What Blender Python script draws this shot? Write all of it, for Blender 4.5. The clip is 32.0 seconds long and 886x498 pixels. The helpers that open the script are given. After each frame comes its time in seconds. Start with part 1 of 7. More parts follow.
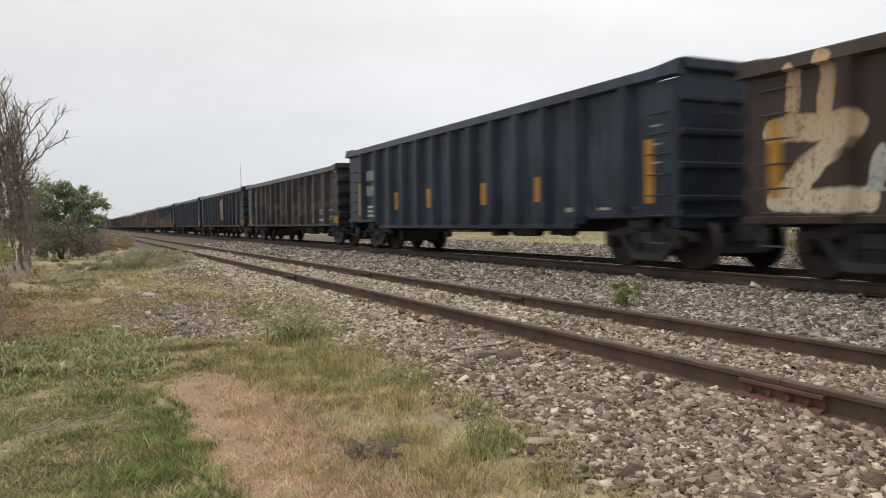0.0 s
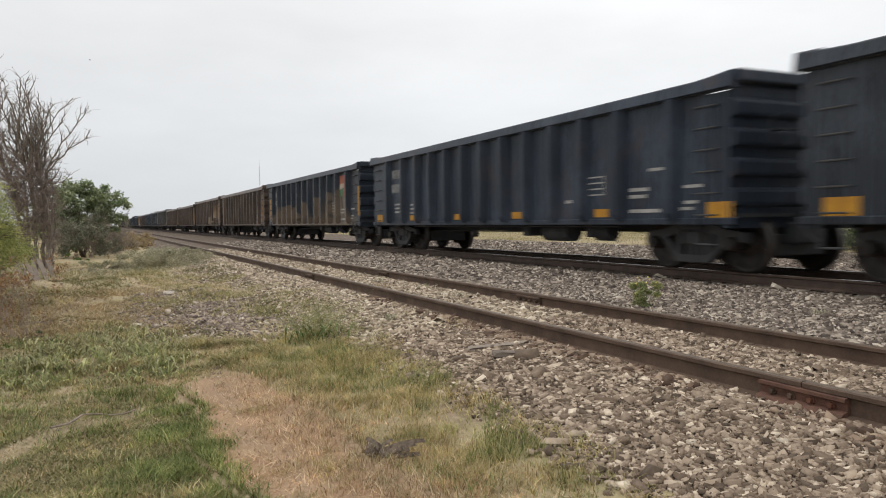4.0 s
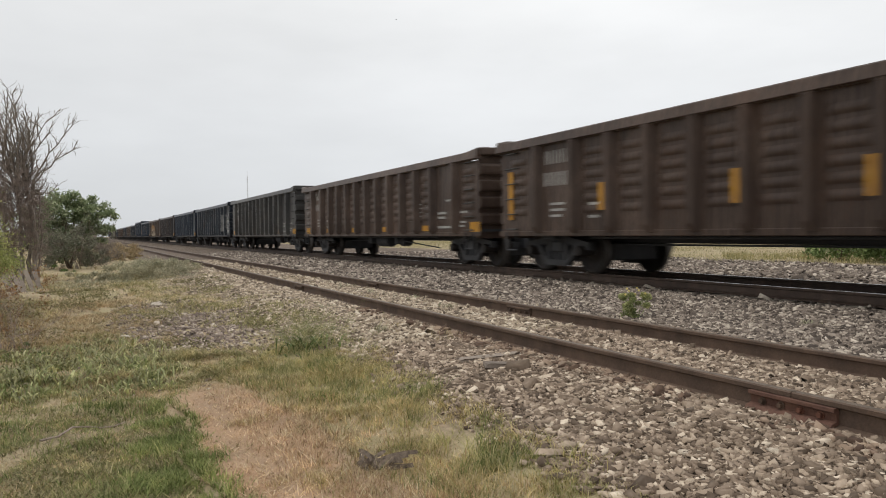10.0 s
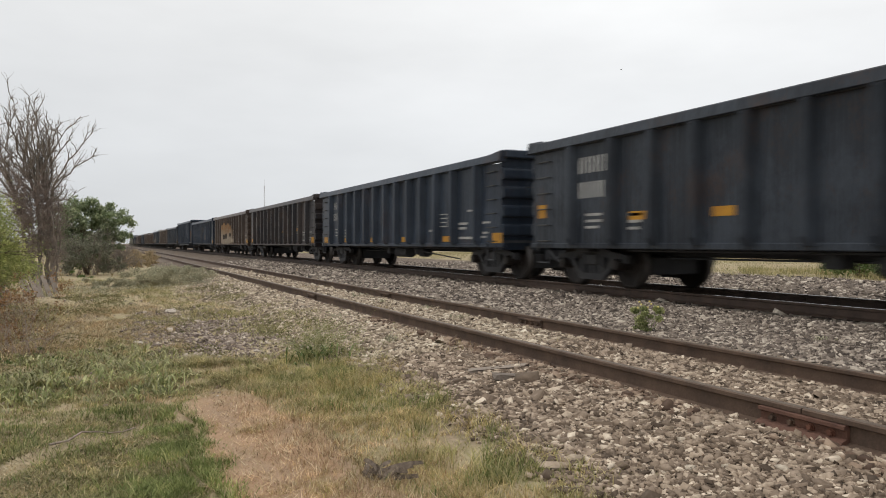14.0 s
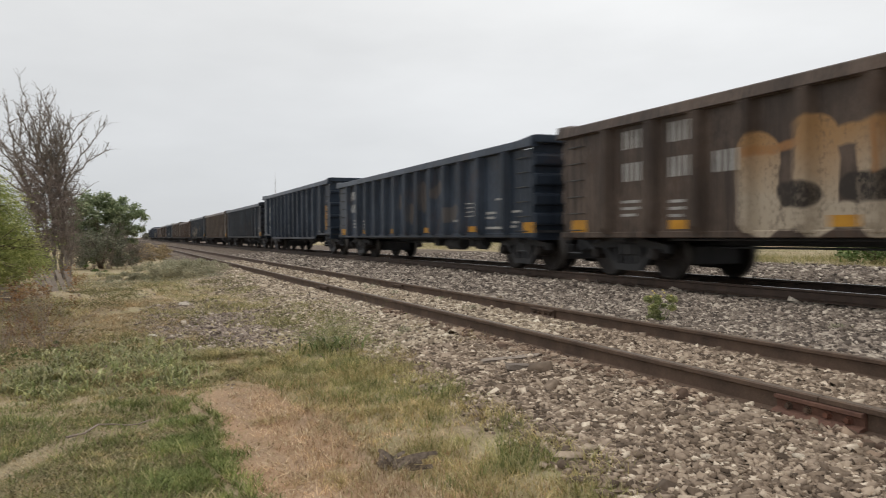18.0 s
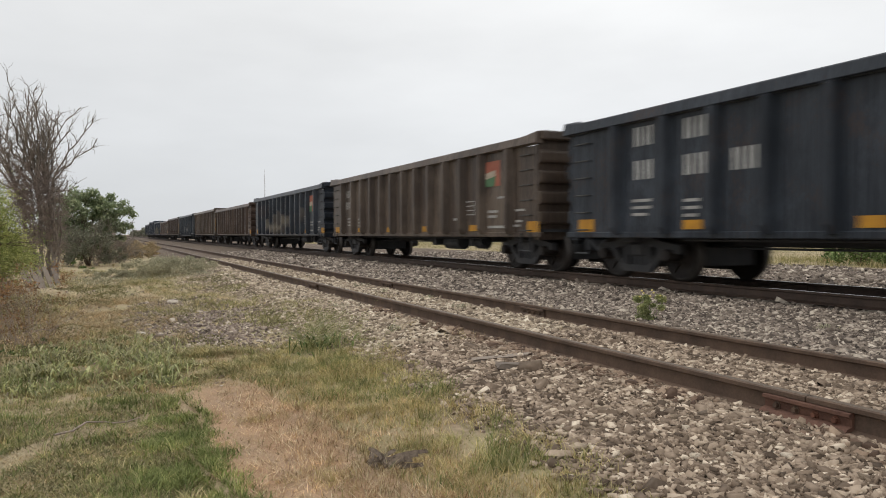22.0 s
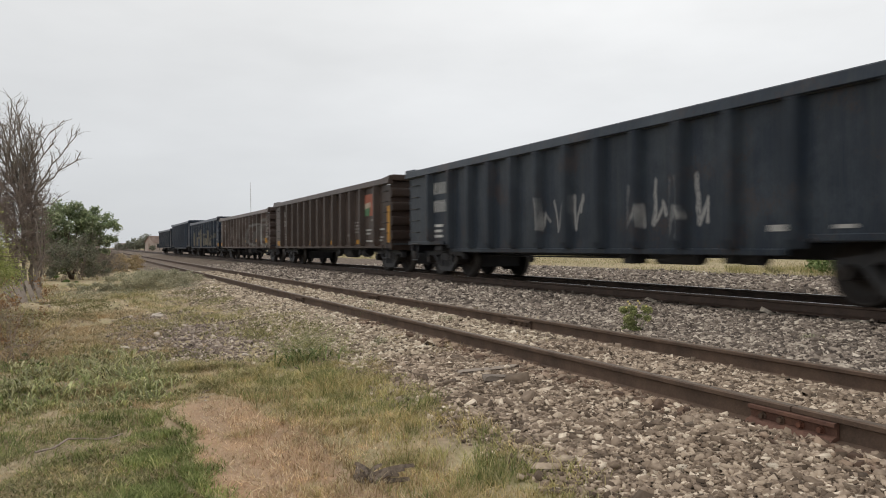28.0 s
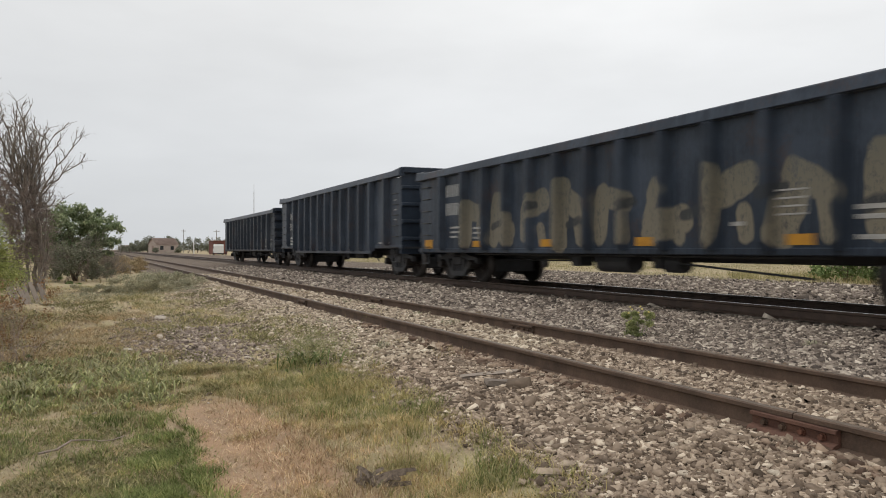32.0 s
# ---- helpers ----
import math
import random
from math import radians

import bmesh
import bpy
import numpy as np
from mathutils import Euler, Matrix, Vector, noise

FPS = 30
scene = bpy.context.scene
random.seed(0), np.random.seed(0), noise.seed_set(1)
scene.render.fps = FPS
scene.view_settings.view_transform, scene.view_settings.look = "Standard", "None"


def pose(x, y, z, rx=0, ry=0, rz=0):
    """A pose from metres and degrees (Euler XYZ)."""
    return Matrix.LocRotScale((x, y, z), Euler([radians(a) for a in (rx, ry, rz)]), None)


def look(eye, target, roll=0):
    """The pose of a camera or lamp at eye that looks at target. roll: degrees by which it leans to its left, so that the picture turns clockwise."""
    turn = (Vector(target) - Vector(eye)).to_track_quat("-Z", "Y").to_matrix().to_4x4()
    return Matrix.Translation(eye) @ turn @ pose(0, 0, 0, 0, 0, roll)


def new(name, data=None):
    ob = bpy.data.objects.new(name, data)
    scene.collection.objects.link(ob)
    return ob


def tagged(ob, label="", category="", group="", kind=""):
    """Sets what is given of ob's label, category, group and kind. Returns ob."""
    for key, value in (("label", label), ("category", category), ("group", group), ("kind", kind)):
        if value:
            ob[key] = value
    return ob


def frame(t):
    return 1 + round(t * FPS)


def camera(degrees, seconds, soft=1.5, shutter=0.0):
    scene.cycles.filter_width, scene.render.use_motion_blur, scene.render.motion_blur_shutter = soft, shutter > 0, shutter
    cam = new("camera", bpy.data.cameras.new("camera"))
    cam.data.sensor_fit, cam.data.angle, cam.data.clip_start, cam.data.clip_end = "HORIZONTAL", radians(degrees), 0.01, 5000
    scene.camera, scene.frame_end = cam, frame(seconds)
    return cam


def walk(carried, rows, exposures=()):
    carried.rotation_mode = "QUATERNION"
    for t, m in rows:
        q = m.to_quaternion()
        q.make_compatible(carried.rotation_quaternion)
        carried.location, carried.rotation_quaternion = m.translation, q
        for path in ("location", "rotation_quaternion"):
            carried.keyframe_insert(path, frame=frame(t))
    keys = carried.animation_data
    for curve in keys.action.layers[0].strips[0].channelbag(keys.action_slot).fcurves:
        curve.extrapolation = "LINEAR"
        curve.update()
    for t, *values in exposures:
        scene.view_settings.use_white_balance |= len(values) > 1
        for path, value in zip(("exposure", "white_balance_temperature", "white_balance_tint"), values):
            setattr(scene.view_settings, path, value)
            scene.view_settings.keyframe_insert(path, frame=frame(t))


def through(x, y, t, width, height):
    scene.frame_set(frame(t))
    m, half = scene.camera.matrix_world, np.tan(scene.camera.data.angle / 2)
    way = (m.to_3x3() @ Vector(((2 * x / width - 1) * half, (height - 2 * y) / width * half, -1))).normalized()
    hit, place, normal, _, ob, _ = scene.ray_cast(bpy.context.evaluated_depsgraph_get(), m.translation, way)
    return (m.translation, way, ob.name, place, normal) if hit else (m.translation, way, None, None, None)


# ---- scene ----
cam = camera(60.77, 32.0, soft=1.0, shutter=0.45)
PATH = [
    (0, pose(0.008, 0.015, 0.995, 87.95, 0.79, -25.74)), (0.5, pose(0.006, 0.011, 0.994, 88.27, 0.89, -25.03)),
    (1, pose(0.017, 0.015, 0.993, 88.56, 0.93, -25.52)), (1.5, pose(0.012, 0.017, 0.993, 88.33, 1.04, -25.36)),
    (2, pose(0.009, 0.014, 0.993, 87.98, 0.87, -25.53)), (2.5, pose(0.004, 0.011, 0.994, 88.14, 0.76, -24.91)),
    (3, pose(0.007, 0.024, 0.999, 88.04, 0.74, -24.82)), (3.5, pose(0.004, 0.017, 0.995, 88.03, 0.64, -24.29)),
    (5.5, pose(0.012, 0.015, 0.997, 87.53, 0.79, -25.05)), (6, pose(0.005, 0.010, 0.999, 87.63, 0.54, -24.32)),
    (6.5, pose(0.017, 0.009, 0.995, 87.73, 0.62, -25.07)), (7, pose(0.010, 0.004, 0.998, 87.87, 0.39, -25.36)),
    (7.5, pose(0.020, 0.009, 0.995, 88.13, 0.27, -25.23)), (8, pose(0.003, 0.004, 1.000, 88.29, 0.27, -24.80)),
    (8.5, pose(0.004, 0.000, 1.005, 88.53, 0.11, -24.00)), (9, pose(0.000, -0.000, 1.001, 89.23, 0.13, -23.13)),
    (9.5, pose(0.007, 0.008, 1.003, 88.39, 0.31, -25.17)), (10, pose(-0.028, 0.007, 1.000, 88.75, 0.66, -25.29)),
    (10.5, pose(-0.041, 0.003, 1.009, 89.50, 0.57, -23.95)), (11, pose(-0.038, -0.007, 1.009, 89.47, 0.83, -23.33)),
    (11.5, pose(-0.021, -0.001, 0.999, 89.38, 0.61, -22.88)), (12, pose(0.004, -0.013, 1.004, 89.64, 0.19, -22.45)),
    (12.5, pose(-0.009, -0.040, 1.010, 90.21, 0.42, -22.05)), (13, pose(0.007, -0.008, 1.001, 89.62, 0.29, -23.37)),
    (13.5, pose(-0.003, -0.006, 0.999, 89.24, 0.21, -23.76)), (14, pose(0.009, -0.014, 0.997, 89.58, -0.04, -24.13)),
    (14.5, pose(0.003, -0.015, 0.999, 89.37, 0.28, -23.89)), (16.5, pose(0.007, 0.006, 1.004, 89.38, 0.60, -24.39)),
    (17, pose(0.011, -0.004, 1.001, 89.07, 0.81, -24.69)), (17.5, pose(0.017, -0.001, 1.003, 88.94, 0.93, -25.46)),
    (18, pose(0.010, 0.003, 0.994, 88.89, 0.53, -23.29)), (18.5, pose(-0.009, -0.010, 1.010, 89.71, 0.49, -21.55)),
    (19, pose(-0.016, -0.012, 1.008, 89.83, 0.51, -21.60)), (19.5, pose(-0.018, -0.014, 1.010, 89.29, 0.03, -21.68)),
    (20, pose(-0.021, -0.006, 1.004, 89.14, -0.18, -20.85)), (20.5, pose(-0.012, -0.001, 1.001, 89.34, -0.38, -21.28)),
    (21, pose(-0.000, 0.000, 1.000, 89.49, -0.50, -23.34)), (21.5, pose(-0.002, 0.001, 0.998, 89.09, -0.13, -23.86)),
    (22, pose(-0.005, 0.004, 0.992, 88.81, 0.17, -24.09)), (22.5, pose(-0.003, 0.011, 0.998, 89.04, 0.80, -24.41)),
    (23, pose(-0.016, 0.008, 0.998, 89.56, 0.36, -23.68)), (23.5, pose(-0.019, 0.014, 0.993, 89.67, -0.01, -23.71)),
    (24, pose(-0.008, 0.004, 0.997, 89.11, 0.37, -23.99)), (24.5, pose(0.006, 0.009, 0.991, 88.83, 0.42, -24.84)),
    (25, pose(0.010, 0.008, 0.994, 88.80, 0.77, -24.80)), (25.5, pose(0.002, -0.012, 1.002, 89.11, 0.95, -25.26)),
    (27.5, pose(0.009, 0.003, 1.000, 90.02, 0.52, -25.31)), (28, pose(0.006, 0.009, 0.998, 89.68, 0.45, -25.09)),
    (28.5, pose(-0.003, 0.012, 0.998, 89.57, 0.32, -24.99)), (29, pose(-0.004, 0.021, 0.995, 89.42, 0.34, -25.11)),
    (29.5, pose(-0.010, 0.026, 0.992, 89.31, 0.17, -25.22)), (30, pose(-0.012, 0.001, 1.002, 89.62, 0.22, -25.34)),
    (30.5, pose(-0.003, 0.002, 0.999, 89.43, 0.15, -25.01)), (31, pose(0.008, 0.005, 0.995, 89.44, 0.37, -25.36)),
    (31.5, pose(0.003, 0.003, 0.997, 89.69, 0.35, -25.04)), (32, pose(-0.003, -0.006, 1.003, 89.98, 0.09, -24.88)),
]
walk(cam, PATH, [(0, 0.0), (1, 0.07), (2, 0.05), (3, 0.03), (7, 0.07), (8.5, 0.02), (10, -0.04), (12.5, -0.1), (14, -0.02), (17, -0.02), (18, -0.1), (19, -0.13), (20, -0.02), (21, 0.0), (22, -0.03), (24, -0.1), (25, -0.02), (28, -0.1), (32, -0.1)])
# world: an overcast sky, lit by a wide soft sun behind the cloud
SUN_EL, SUN_ROT = radians(72), radians(295)


def make_world():
    w = bpy.data.worlds.new("overcast")
    scene.world = w
    w.use_nodes = True
    nt = w.node_tree
    n, l = nt.nodes, nt.links
    n.clear()
    out = n.new("ShaderNodeOutputWorld")
    sky = n.new("ShaderNodeTexSky")
    sky.sky_type, sky.sun_disc = "NISHITA", False
    sky.sun_elevation, sky.sun_rotation = SUN_EL, SUN_ROT
    b1 = n.new("ShaderNodeBackground")
    b1.inputs[1].default_value = 0.06
    l.new(sky.outputs[0], b1.inputs[0])
    tc = n.new("ShaderNodeTexCoord")
    sep = n.new("ShaderNodeSeparateXYZ")
    l.new(tc.outputs["Generated"], sep.inputs[0])
    ramp = n.new("ShaderNodeValToRGB")
    ramp.color_ramp.elements[0].position, ramp.color_ramp.elements[0].color = 0.0, (0.62, 0.64, 0.665, 1)
    ramp.color_ramp.elements[1].position, ramp.color_ramp.elements[1].color = 0.42, (0.845, 0.845, 0.836, 1)
    l.new(sep.outputs[2], ramp.inputs[0])
    # a broad brighter side of the cloud cover
    side = n.new("ShaderNodeMapRange")
    side.inputs[1].default_value, side.inputs[2].default_value = -0.1, 0.6
    side.inputs[3].default_value, side.inputs[4].default_value = 0.87, 1.04
    l.new(sep.outputs[0], side.inputs[0])
    mp = n.new("ShaderNodeMapping")
    mp.inputs["Scale"].default_value = (2.2, 2.2, 7.0)
    l.new(tc.outputs["Generated"], mp.inputs[0])
    no = n.new("ShaderNodeTexNoise")
    no.inputs["Scale"].default_value, no.inputs["Detail"].default_value, no.inputs["Roughness"].default_value = 1.6, 5, 0.5
    l.new(mp.outputs[0], no.inputs[0])
    cl = n.new("ShaderNodeMapRange")
    cl.inputs[1].default_value, cl.inputs[2].default_value = 0.3, 0.7
    cl.inputs[3].default_value, cl.inputs[4].default_value = 0.935, 1.045
    l.new(no.outputs[0], cl.inputs[0])
    m = n.new("ShaderNodeMath")
    m.operation = "MULTIPLY"
    l.new(side.outputs[0], m.inputs[0])
    l.new(cl.outputs[0], m.inputs[1])
    m2 = n.new("ShaderNodeMath")
    m2.operation = "MULTIPLY"
    l.new(m.outputs[0], m2.inputs[0])
    m2.inputs[1].default_value = 1.27
    b2 = n.new("ShaderNodeBackground")
    l.new(ramp.outputs[0], b2.inputs[0])
    l.new(m2.outputs[0], b2.inputs[1])
    mix = n.new("ShaderNodeMixShader")
    mix.inputs[0].default_value = 0.93
    l.new(b1.outputs[0], mix.inputs[1])
    l.new(b2.outputs[0], mix.inputs[2])
    l.new(mix.outputs[0], out.inputs[0])


make_world()
sun = new("sun", bpy.data.lights.new("sun", "SUN"))
sun.data.energy, sun.data.angle, sun.data.color = 1.15, radians(28), (1.0, 0.96, 0.9)
sun.matrix_world = look((-10, 5, 34), (0, 0, 0))

# ---- materials ----
def principled(name):
    m = bpy.data.materials.new(name)
    m.use_nodes = True
    nt = m.node_tree
    return m, nt.nodes, nt.links, nt.nodes["Principled BSDF"]


def ramp_node(n, stops):
    r = n.new("ShaderNodeValToRGB")
    e = r.color_ramp.elements
    while len(e) < len(stops):
        e.new(0.5)
    for k, (p, c) in zip(e, stops):
        k.position, k.color = p, (*c, 1)
    return r


def noise_node(n, l, coords, scale, detail=4, rough=0.55):
    t = n.new("ShaderNodeTexNoise")
    t.inputs["Scale"].default_value, t.inputs["Detail"].default_value, t.inputs["Roughness"].default_value = scale, detail, rough
    if coords:
        l.new(coords, t.inputs["Vector"])
    return t


def mix_col(n, l, fac, a, b, mode="MIX"):
    x = n.new("ShaderNodeMix")
    x.data_type, x.blend_type = "RGBA", mode
    for sock, val in ((x.inputs[0], fac), (x.inputs[6], a), (x.inputs[7], b)):
        if hasattr(val, "default_value"):
            l.new(val, sock)
        elif isinstance(val, (int, float)):
            sock.default_value = val
        else:
            sock.default_value = (*val, 1)
    return x.outputs[2]


def math_node(n, l, op, a, b=0.0, clamp=False):
    x = n.new("ShaderNodeMath")
    x.operation, x.use_clamp = op, clamp
    for sock, val in zip(x.inputs, (a, b)):
        if hasattr(val, "default_value"):
            l.new(val, sock)
        else:
            sock.default_value = val
    return x.outputs[0]


def range_node(n, l, v, a, b, c=0.0, d=1.0):
    x = n.new("ShaderNodeMapRange")
    l.new(v, x.inputs[0])
    for i, k in enumerate((a, b, c, d)):
        x.inputs[i + 1].default_value = k
    return x.outputs[0]


def bump(n, l, bsdf, height, strength=0.3, dist=0.02):
    b = n.new("ShaderNodeBump")
    b.inputs["Strength"].default_value, b.inputs["Distance"].default_value = strength, dist
    l.new(height, b.inputs["Height"])
    l.new(b.outputs[0], bsdf.inputs["Normal"])


def simple(name, a, b, scale=8.0, rough=0.8, metal=0.0, bumps=0.2, rnd="", fine=60.0):
    """Two colours mottled at two scales; rnd 'object' or 'island' shifts single pieces."""
    m, n, l, p = principled(name)
    co = n.new("ShaderNodeTexCoord").outputs["Object"]
    t1, t2 = noise_node(n, l, co, scale), noise_node(n, l, co, fine, 3)
    f = math_node(n, l, "ADD", math_node(n, l, "MULTIPLY", t1.outputs[0], 0.7), math_node(n, l, "MULTIPLY", t2.outputs[0], 0.3))
    f = range_node(n, l, f, 0.32, 0.68)
    if rnd:
        src = n.new("ShaderNodeObjectInfo").outputs["Random"] if rnd == "object" else n.new("ShaderNodeNewGeometry").outputs["Random Per Island"]
        f = math_node(n, l, "ADD", math_node(n, l, "MULTIPLY", f, 0.45), math_node(n, l, "MULTIPLY", src, 0.55))
    l.new(mix_col(n, l, f, a, b), p.inputs["Base Color"])
    p.inputs["Roughness"].default_value, p.inputs["Metallic"].default_value = rough, metal
    if bumps:
        bump(n, l, p, t2.outputs[0], bumps, 0.01)
    return m


def island_ramp(name, stops, rough=0.85, scale=0.0, trans=0.0):
    """Pieces of one mesh that differ singly along a ramp of colours."""
    m, n, l, p = principled(name)
    src = n.new("ShaderNodeNewGeometry").outputs["Random Per Island"]
    r = ramp_node(n, stops)
    l.new(src, r.inputs[0])
    col = r.outputs[0]
    if scale:
        co = n.new("ShaderNodeTexCoord").outputs["Object"]
        t = noise_node(n, l, co, scale, 4)
        col = mix_col(n, l, range_node(n, l, t.outputs[0], 0.3, 0.7), mix_col(n, l, 1.0, col, (0.72, 0.7, 0.66), "MULTIPLY"), col)
    l.new(col, p.inputs["Base Color"])
    p.inputs["Roughness"].default_value = rough
    p.inputs["Specular IOR Level"].default_value = 0.25
    return m


M_STEEL_DARK = simple("underframe_steel", (0.02, 0.023, 0.029), (0.056, 0.058, 0.063), 3, 0.68)
M_BOGIE = simple("grimy_bogie_steel", (0.02, 0.022, 0.028), (0.052, 0.051, 0.052), 4, 0.65)
M_WHEEL = simple("wheel_steel", (0.015, 0.013, 0.0125), (0.036, 0.028, 0.024), 5, 0.6, 0.3)
M_TREAD = simple("worn_tread_steel", (0.05, 0.045, 0.042), (0.09, 0.083, 0.078), 9, 0.5, 0.6, 0.05)
M_RAIL = simple("rusty_rail_steel", (0.058, 0.0365, 0.0255), (0.142, 0.091, 0.062), 4, 0.75, 0.1, 0.3)
M_RAILTOP = simple("worn_rail_head", (0.1, 0.072, 0.052), (0.19, 0.145, 0.108), 6, 0.5, 0.4, 0.05)
M_RAIL_MAIN = simple("dark_main_rail", (0.045, 0.03, 0.023), (0.1, 0.065, 0.048), 4, 0.7, 0.2, 0.2)
M_RAILTOP_MAIN = simple("polished_rail_head", (0.25, 0.24, 0.23), (0.36, 0.35, 0.34), 3, 0.25, 0.9, 0.0)
M_RUST_RED = simple("red_rust", (0.09, 0.036, 0.022), (0.17, 0.07, 0.042), 14, 0.85, 0.0, 0.4)
M_RUST_BAR = simple("brown_rusted_bar", (0.075, 0.034, 0.024), (0.15, 0.075, 0.05), 9, 0.85, 0.0, 0.4)
M_TIE = simple("weathered_tie_wood", (0.12, 0.095, 0.075), (0.36, 0.31, 0.25), 9, 0.9, 0.0, 0.5, "object")
M_CONC = simple("old_concrete", (0.42, 0.38, 0.33), (0.62, 0.57, 0.51), 9, 0.9, 0.0, 0.4, "object")
M_STONE = island_ramp("ballast_stone", [(0.0, (0.095, 0.07, 0.052)), (0.28, (0.225, 0.17, 0.128)), (0.6, (0.345, 0.269, 0.206)), (0.88, (0.53, 0.426, 0.332)), (1.0, (0.8, 0.69, 0.56))], 0.9, 30)
M_STONE_PALE = island_ramp("pale_shoulder_stone", [(0.0, (0.13, 0.1, 0.078)), (0.28, (0.3, 0.238, 0.178)), (0.55, (0.46, 0.375, 0.285)), (0.85, (0.64, 0.54, 0.42)), (1.0, (0.82, 0.73, 0.6))], 0.9, 30)
M_STONE_GREY = island_ramp("grey_ballast_stone", [(0.0, (0.07, 0.057, 0.05)), (0.35, (0.195, 0.16, 0.136)), (0.72, (0.36, 0.302, 0.255)), (1.0, (0.68, 0.6, 0.51))], 0.9, 30)
M_MARK_WHITE = simple("faded_white_marking", (0.32, 0.32, 0.31), (0.6, 0.6, 0.58), 5, 0.7, 0, 0.05)
M_MARK_GREY = simple("dirty_pale_marking", (0.2, 0.2, 0.19), (0.46, 0.45, 0.43), 6, 0.8, 0, 0.05)
M_YELLOW = simple("dirty_yellow_reflector", (0.33, 0.145, 0.01), (0.56, 0.28, 0.018), 5, 0.6, 0, 0.05)
M_ORANGE = simple("worn_orange_reflector", (0.17, 0.08, 0.025), (0.33, 0.16, 0.03), 5, 0.7, 0, 0.05)
M_RED = simple("faded_red_marking", (0.28, 0.075, 0.045), (0.36, 0.13, 0.085), 5, 0.7, 0, 0.05)
M_GREEN = simple("faded_green_marking", (0.05, 0.125, 0.055), (0.09, 0.185, 0.1), 5, 0.7, 0, 0.05)
M_BARK_DEAD = simple("bare_grey_bark", (0.165, 0.138, 0.118), (0.315, 0.27, 0.23), 9, 0.95, 0, 0.5)
M_BARK = simple("brown_bark", (0.07, 0.05, 0.035), (0.16, 0.12, 0.085), 9, 0.95, 0, 0.5)
M_PLANK = simple("weathered_grey_plank", (0.12, 0.095, 0.077), (0.29, 0.24, 0.195), 6, 0.9, 0, 0.4, "object")


def leaf_mat(name, stops, through=0.25):
    """Leaves or blades that differ singly, and in patches over the ground."""
    m, n, l, p = principled(name)
    src = n.new("ShaderNodeNewGeometry").outputs["Random Per Island"]
    r = ramp_node(n, stops)
    l.new(src, r.inputs[0])
    co = n.new("ShaderNodeTexCoord").outputs["Object"]
    patch = noise_node(n, l, co, 2.6, 4, 0.6)
    tone = ramp_node(n, [(0.34, (0.74, 0.77, 0.7)), (0.5, (1.0, 1.0, 0.98)), (0.66, (1.24, 1.18, 1.14))])
    l.new(patch.outputs[0], tone.inputs[0])
    col = mix_col(n, l, 1.0, r.outputs[0], tone.outputs[0], "MULTIPLY")
    tuft = ramp_node(n, [(0.36, (0.72, 0.75, 0.72)), (0.5, (1.0, 1.0, 1.0)), (0.66, (1.25, 1.2, 1.16))])
    l.new(noise_node(n, l, co, 8.5, 3, 0.6).outputs[0], tuft.inputs[0])
    col = mix_col(n, l, 1.0, col, tuft.outputs[0], "MULTIPLY")
    l.new(col, p.inputs["Base Color"])
    p.inputs["Roughness"].default_value = 0.7
    p.inputs["Specular IOR Level"].default_value = 0.2
    tr = n.new("ShaderNodeBsdfTranslucent")
    l.new(col, tr.inputs[0])
    mx = n.new("ShaderNodeMixShader")
    mx.inputs[0].default_value = through
    l.new(p.outputs[0], mx.inputs[1])
    l.new(tr.outputs[0], mx.inputs[2])
    l.new(mx.outputs[0], n["Material Output"].inputs[0])
    return m


M_LEAF_GREEN = leaf_mat("green_leaf", [(0, (0.075, 0.11, 0.035)), (0.6, (0.15, 0.21, 0.075)), (1, (0.26, 0.33, 0.14))])
M_LEAF_LIGHT = leaf_mat("light_green_leaf", [(0, (0.25, 0.29, 0.095)), (0.6, (0.41, 0.445, 0.175)), (1, (0.57, 0.58, 0.28))], 0.45)
M_GRASS_BROWN = leaf_mat("brown_dry_grass", [(0, (0.24, 0.17, 0.095)), (0.4, (0.37, 0.28, 0.165)), (0.8, (0.5, 0.4, 0.25)), (1, (0.62, 0.53, 0.36))])
M_LEAF_MID = leaf_mat("fresh_weed_leaf", [(0, (0.11, 0.16, 0.05)), (0.6, (0.2, 0.27, 0.09)), (1, (0.34, 0.4, 0.17))], 0.3)
M_LEAF_WEED = leaf_mat("pale_weed_leaf", [(0, (0.25, 0.28, 0.12)), (0.6, (0.4, 0.42, 0.2)), (1, (0.56, 0.57, 0.32))], 0.4)
M_LEAF_TREE = leaf_mat("tree_leaf", [(0, (0.18, 0.23, 0.125)), (0.6, (0.31, 0.365, 0.215)), (1, (0.5, 0.55, 0.38))], 0.45)
M_LEAF_DUSTY = leaf_mat("dusty_brown_leaf", [(0, (0.19, 0.16, 0.13)), (0.6, (0.3, 0.26, 0.215)), (1, (0.42, 0.37, 0.31))], 0.2)
M_LEAF_OLIVE = leaf_mat("olive_weed_leaf", [(0, (0.19, 0.185, 0.09)), (0.6, (0.3, 0.285, 0.15)), (1, (0.42, 0.39, 0.23))], 0.2)
M_LEAF_MATTED = leaf_mat("matted_olive_leaf", [(0, (0.12, 0.115, 0.05)), (0.6, (0.2, 0.19, 0.09)), (1, (0.32, 0.29, 0.15))], 0.2)
M_LEAF_FAR = leaf_mat("dull_far_leaf", [(0, (0.14, 0.15, 0.11)), (0.6, (0.23, 0.24, 0.18)), (1, (0.33, 0.33, 0.26))], 0.2)
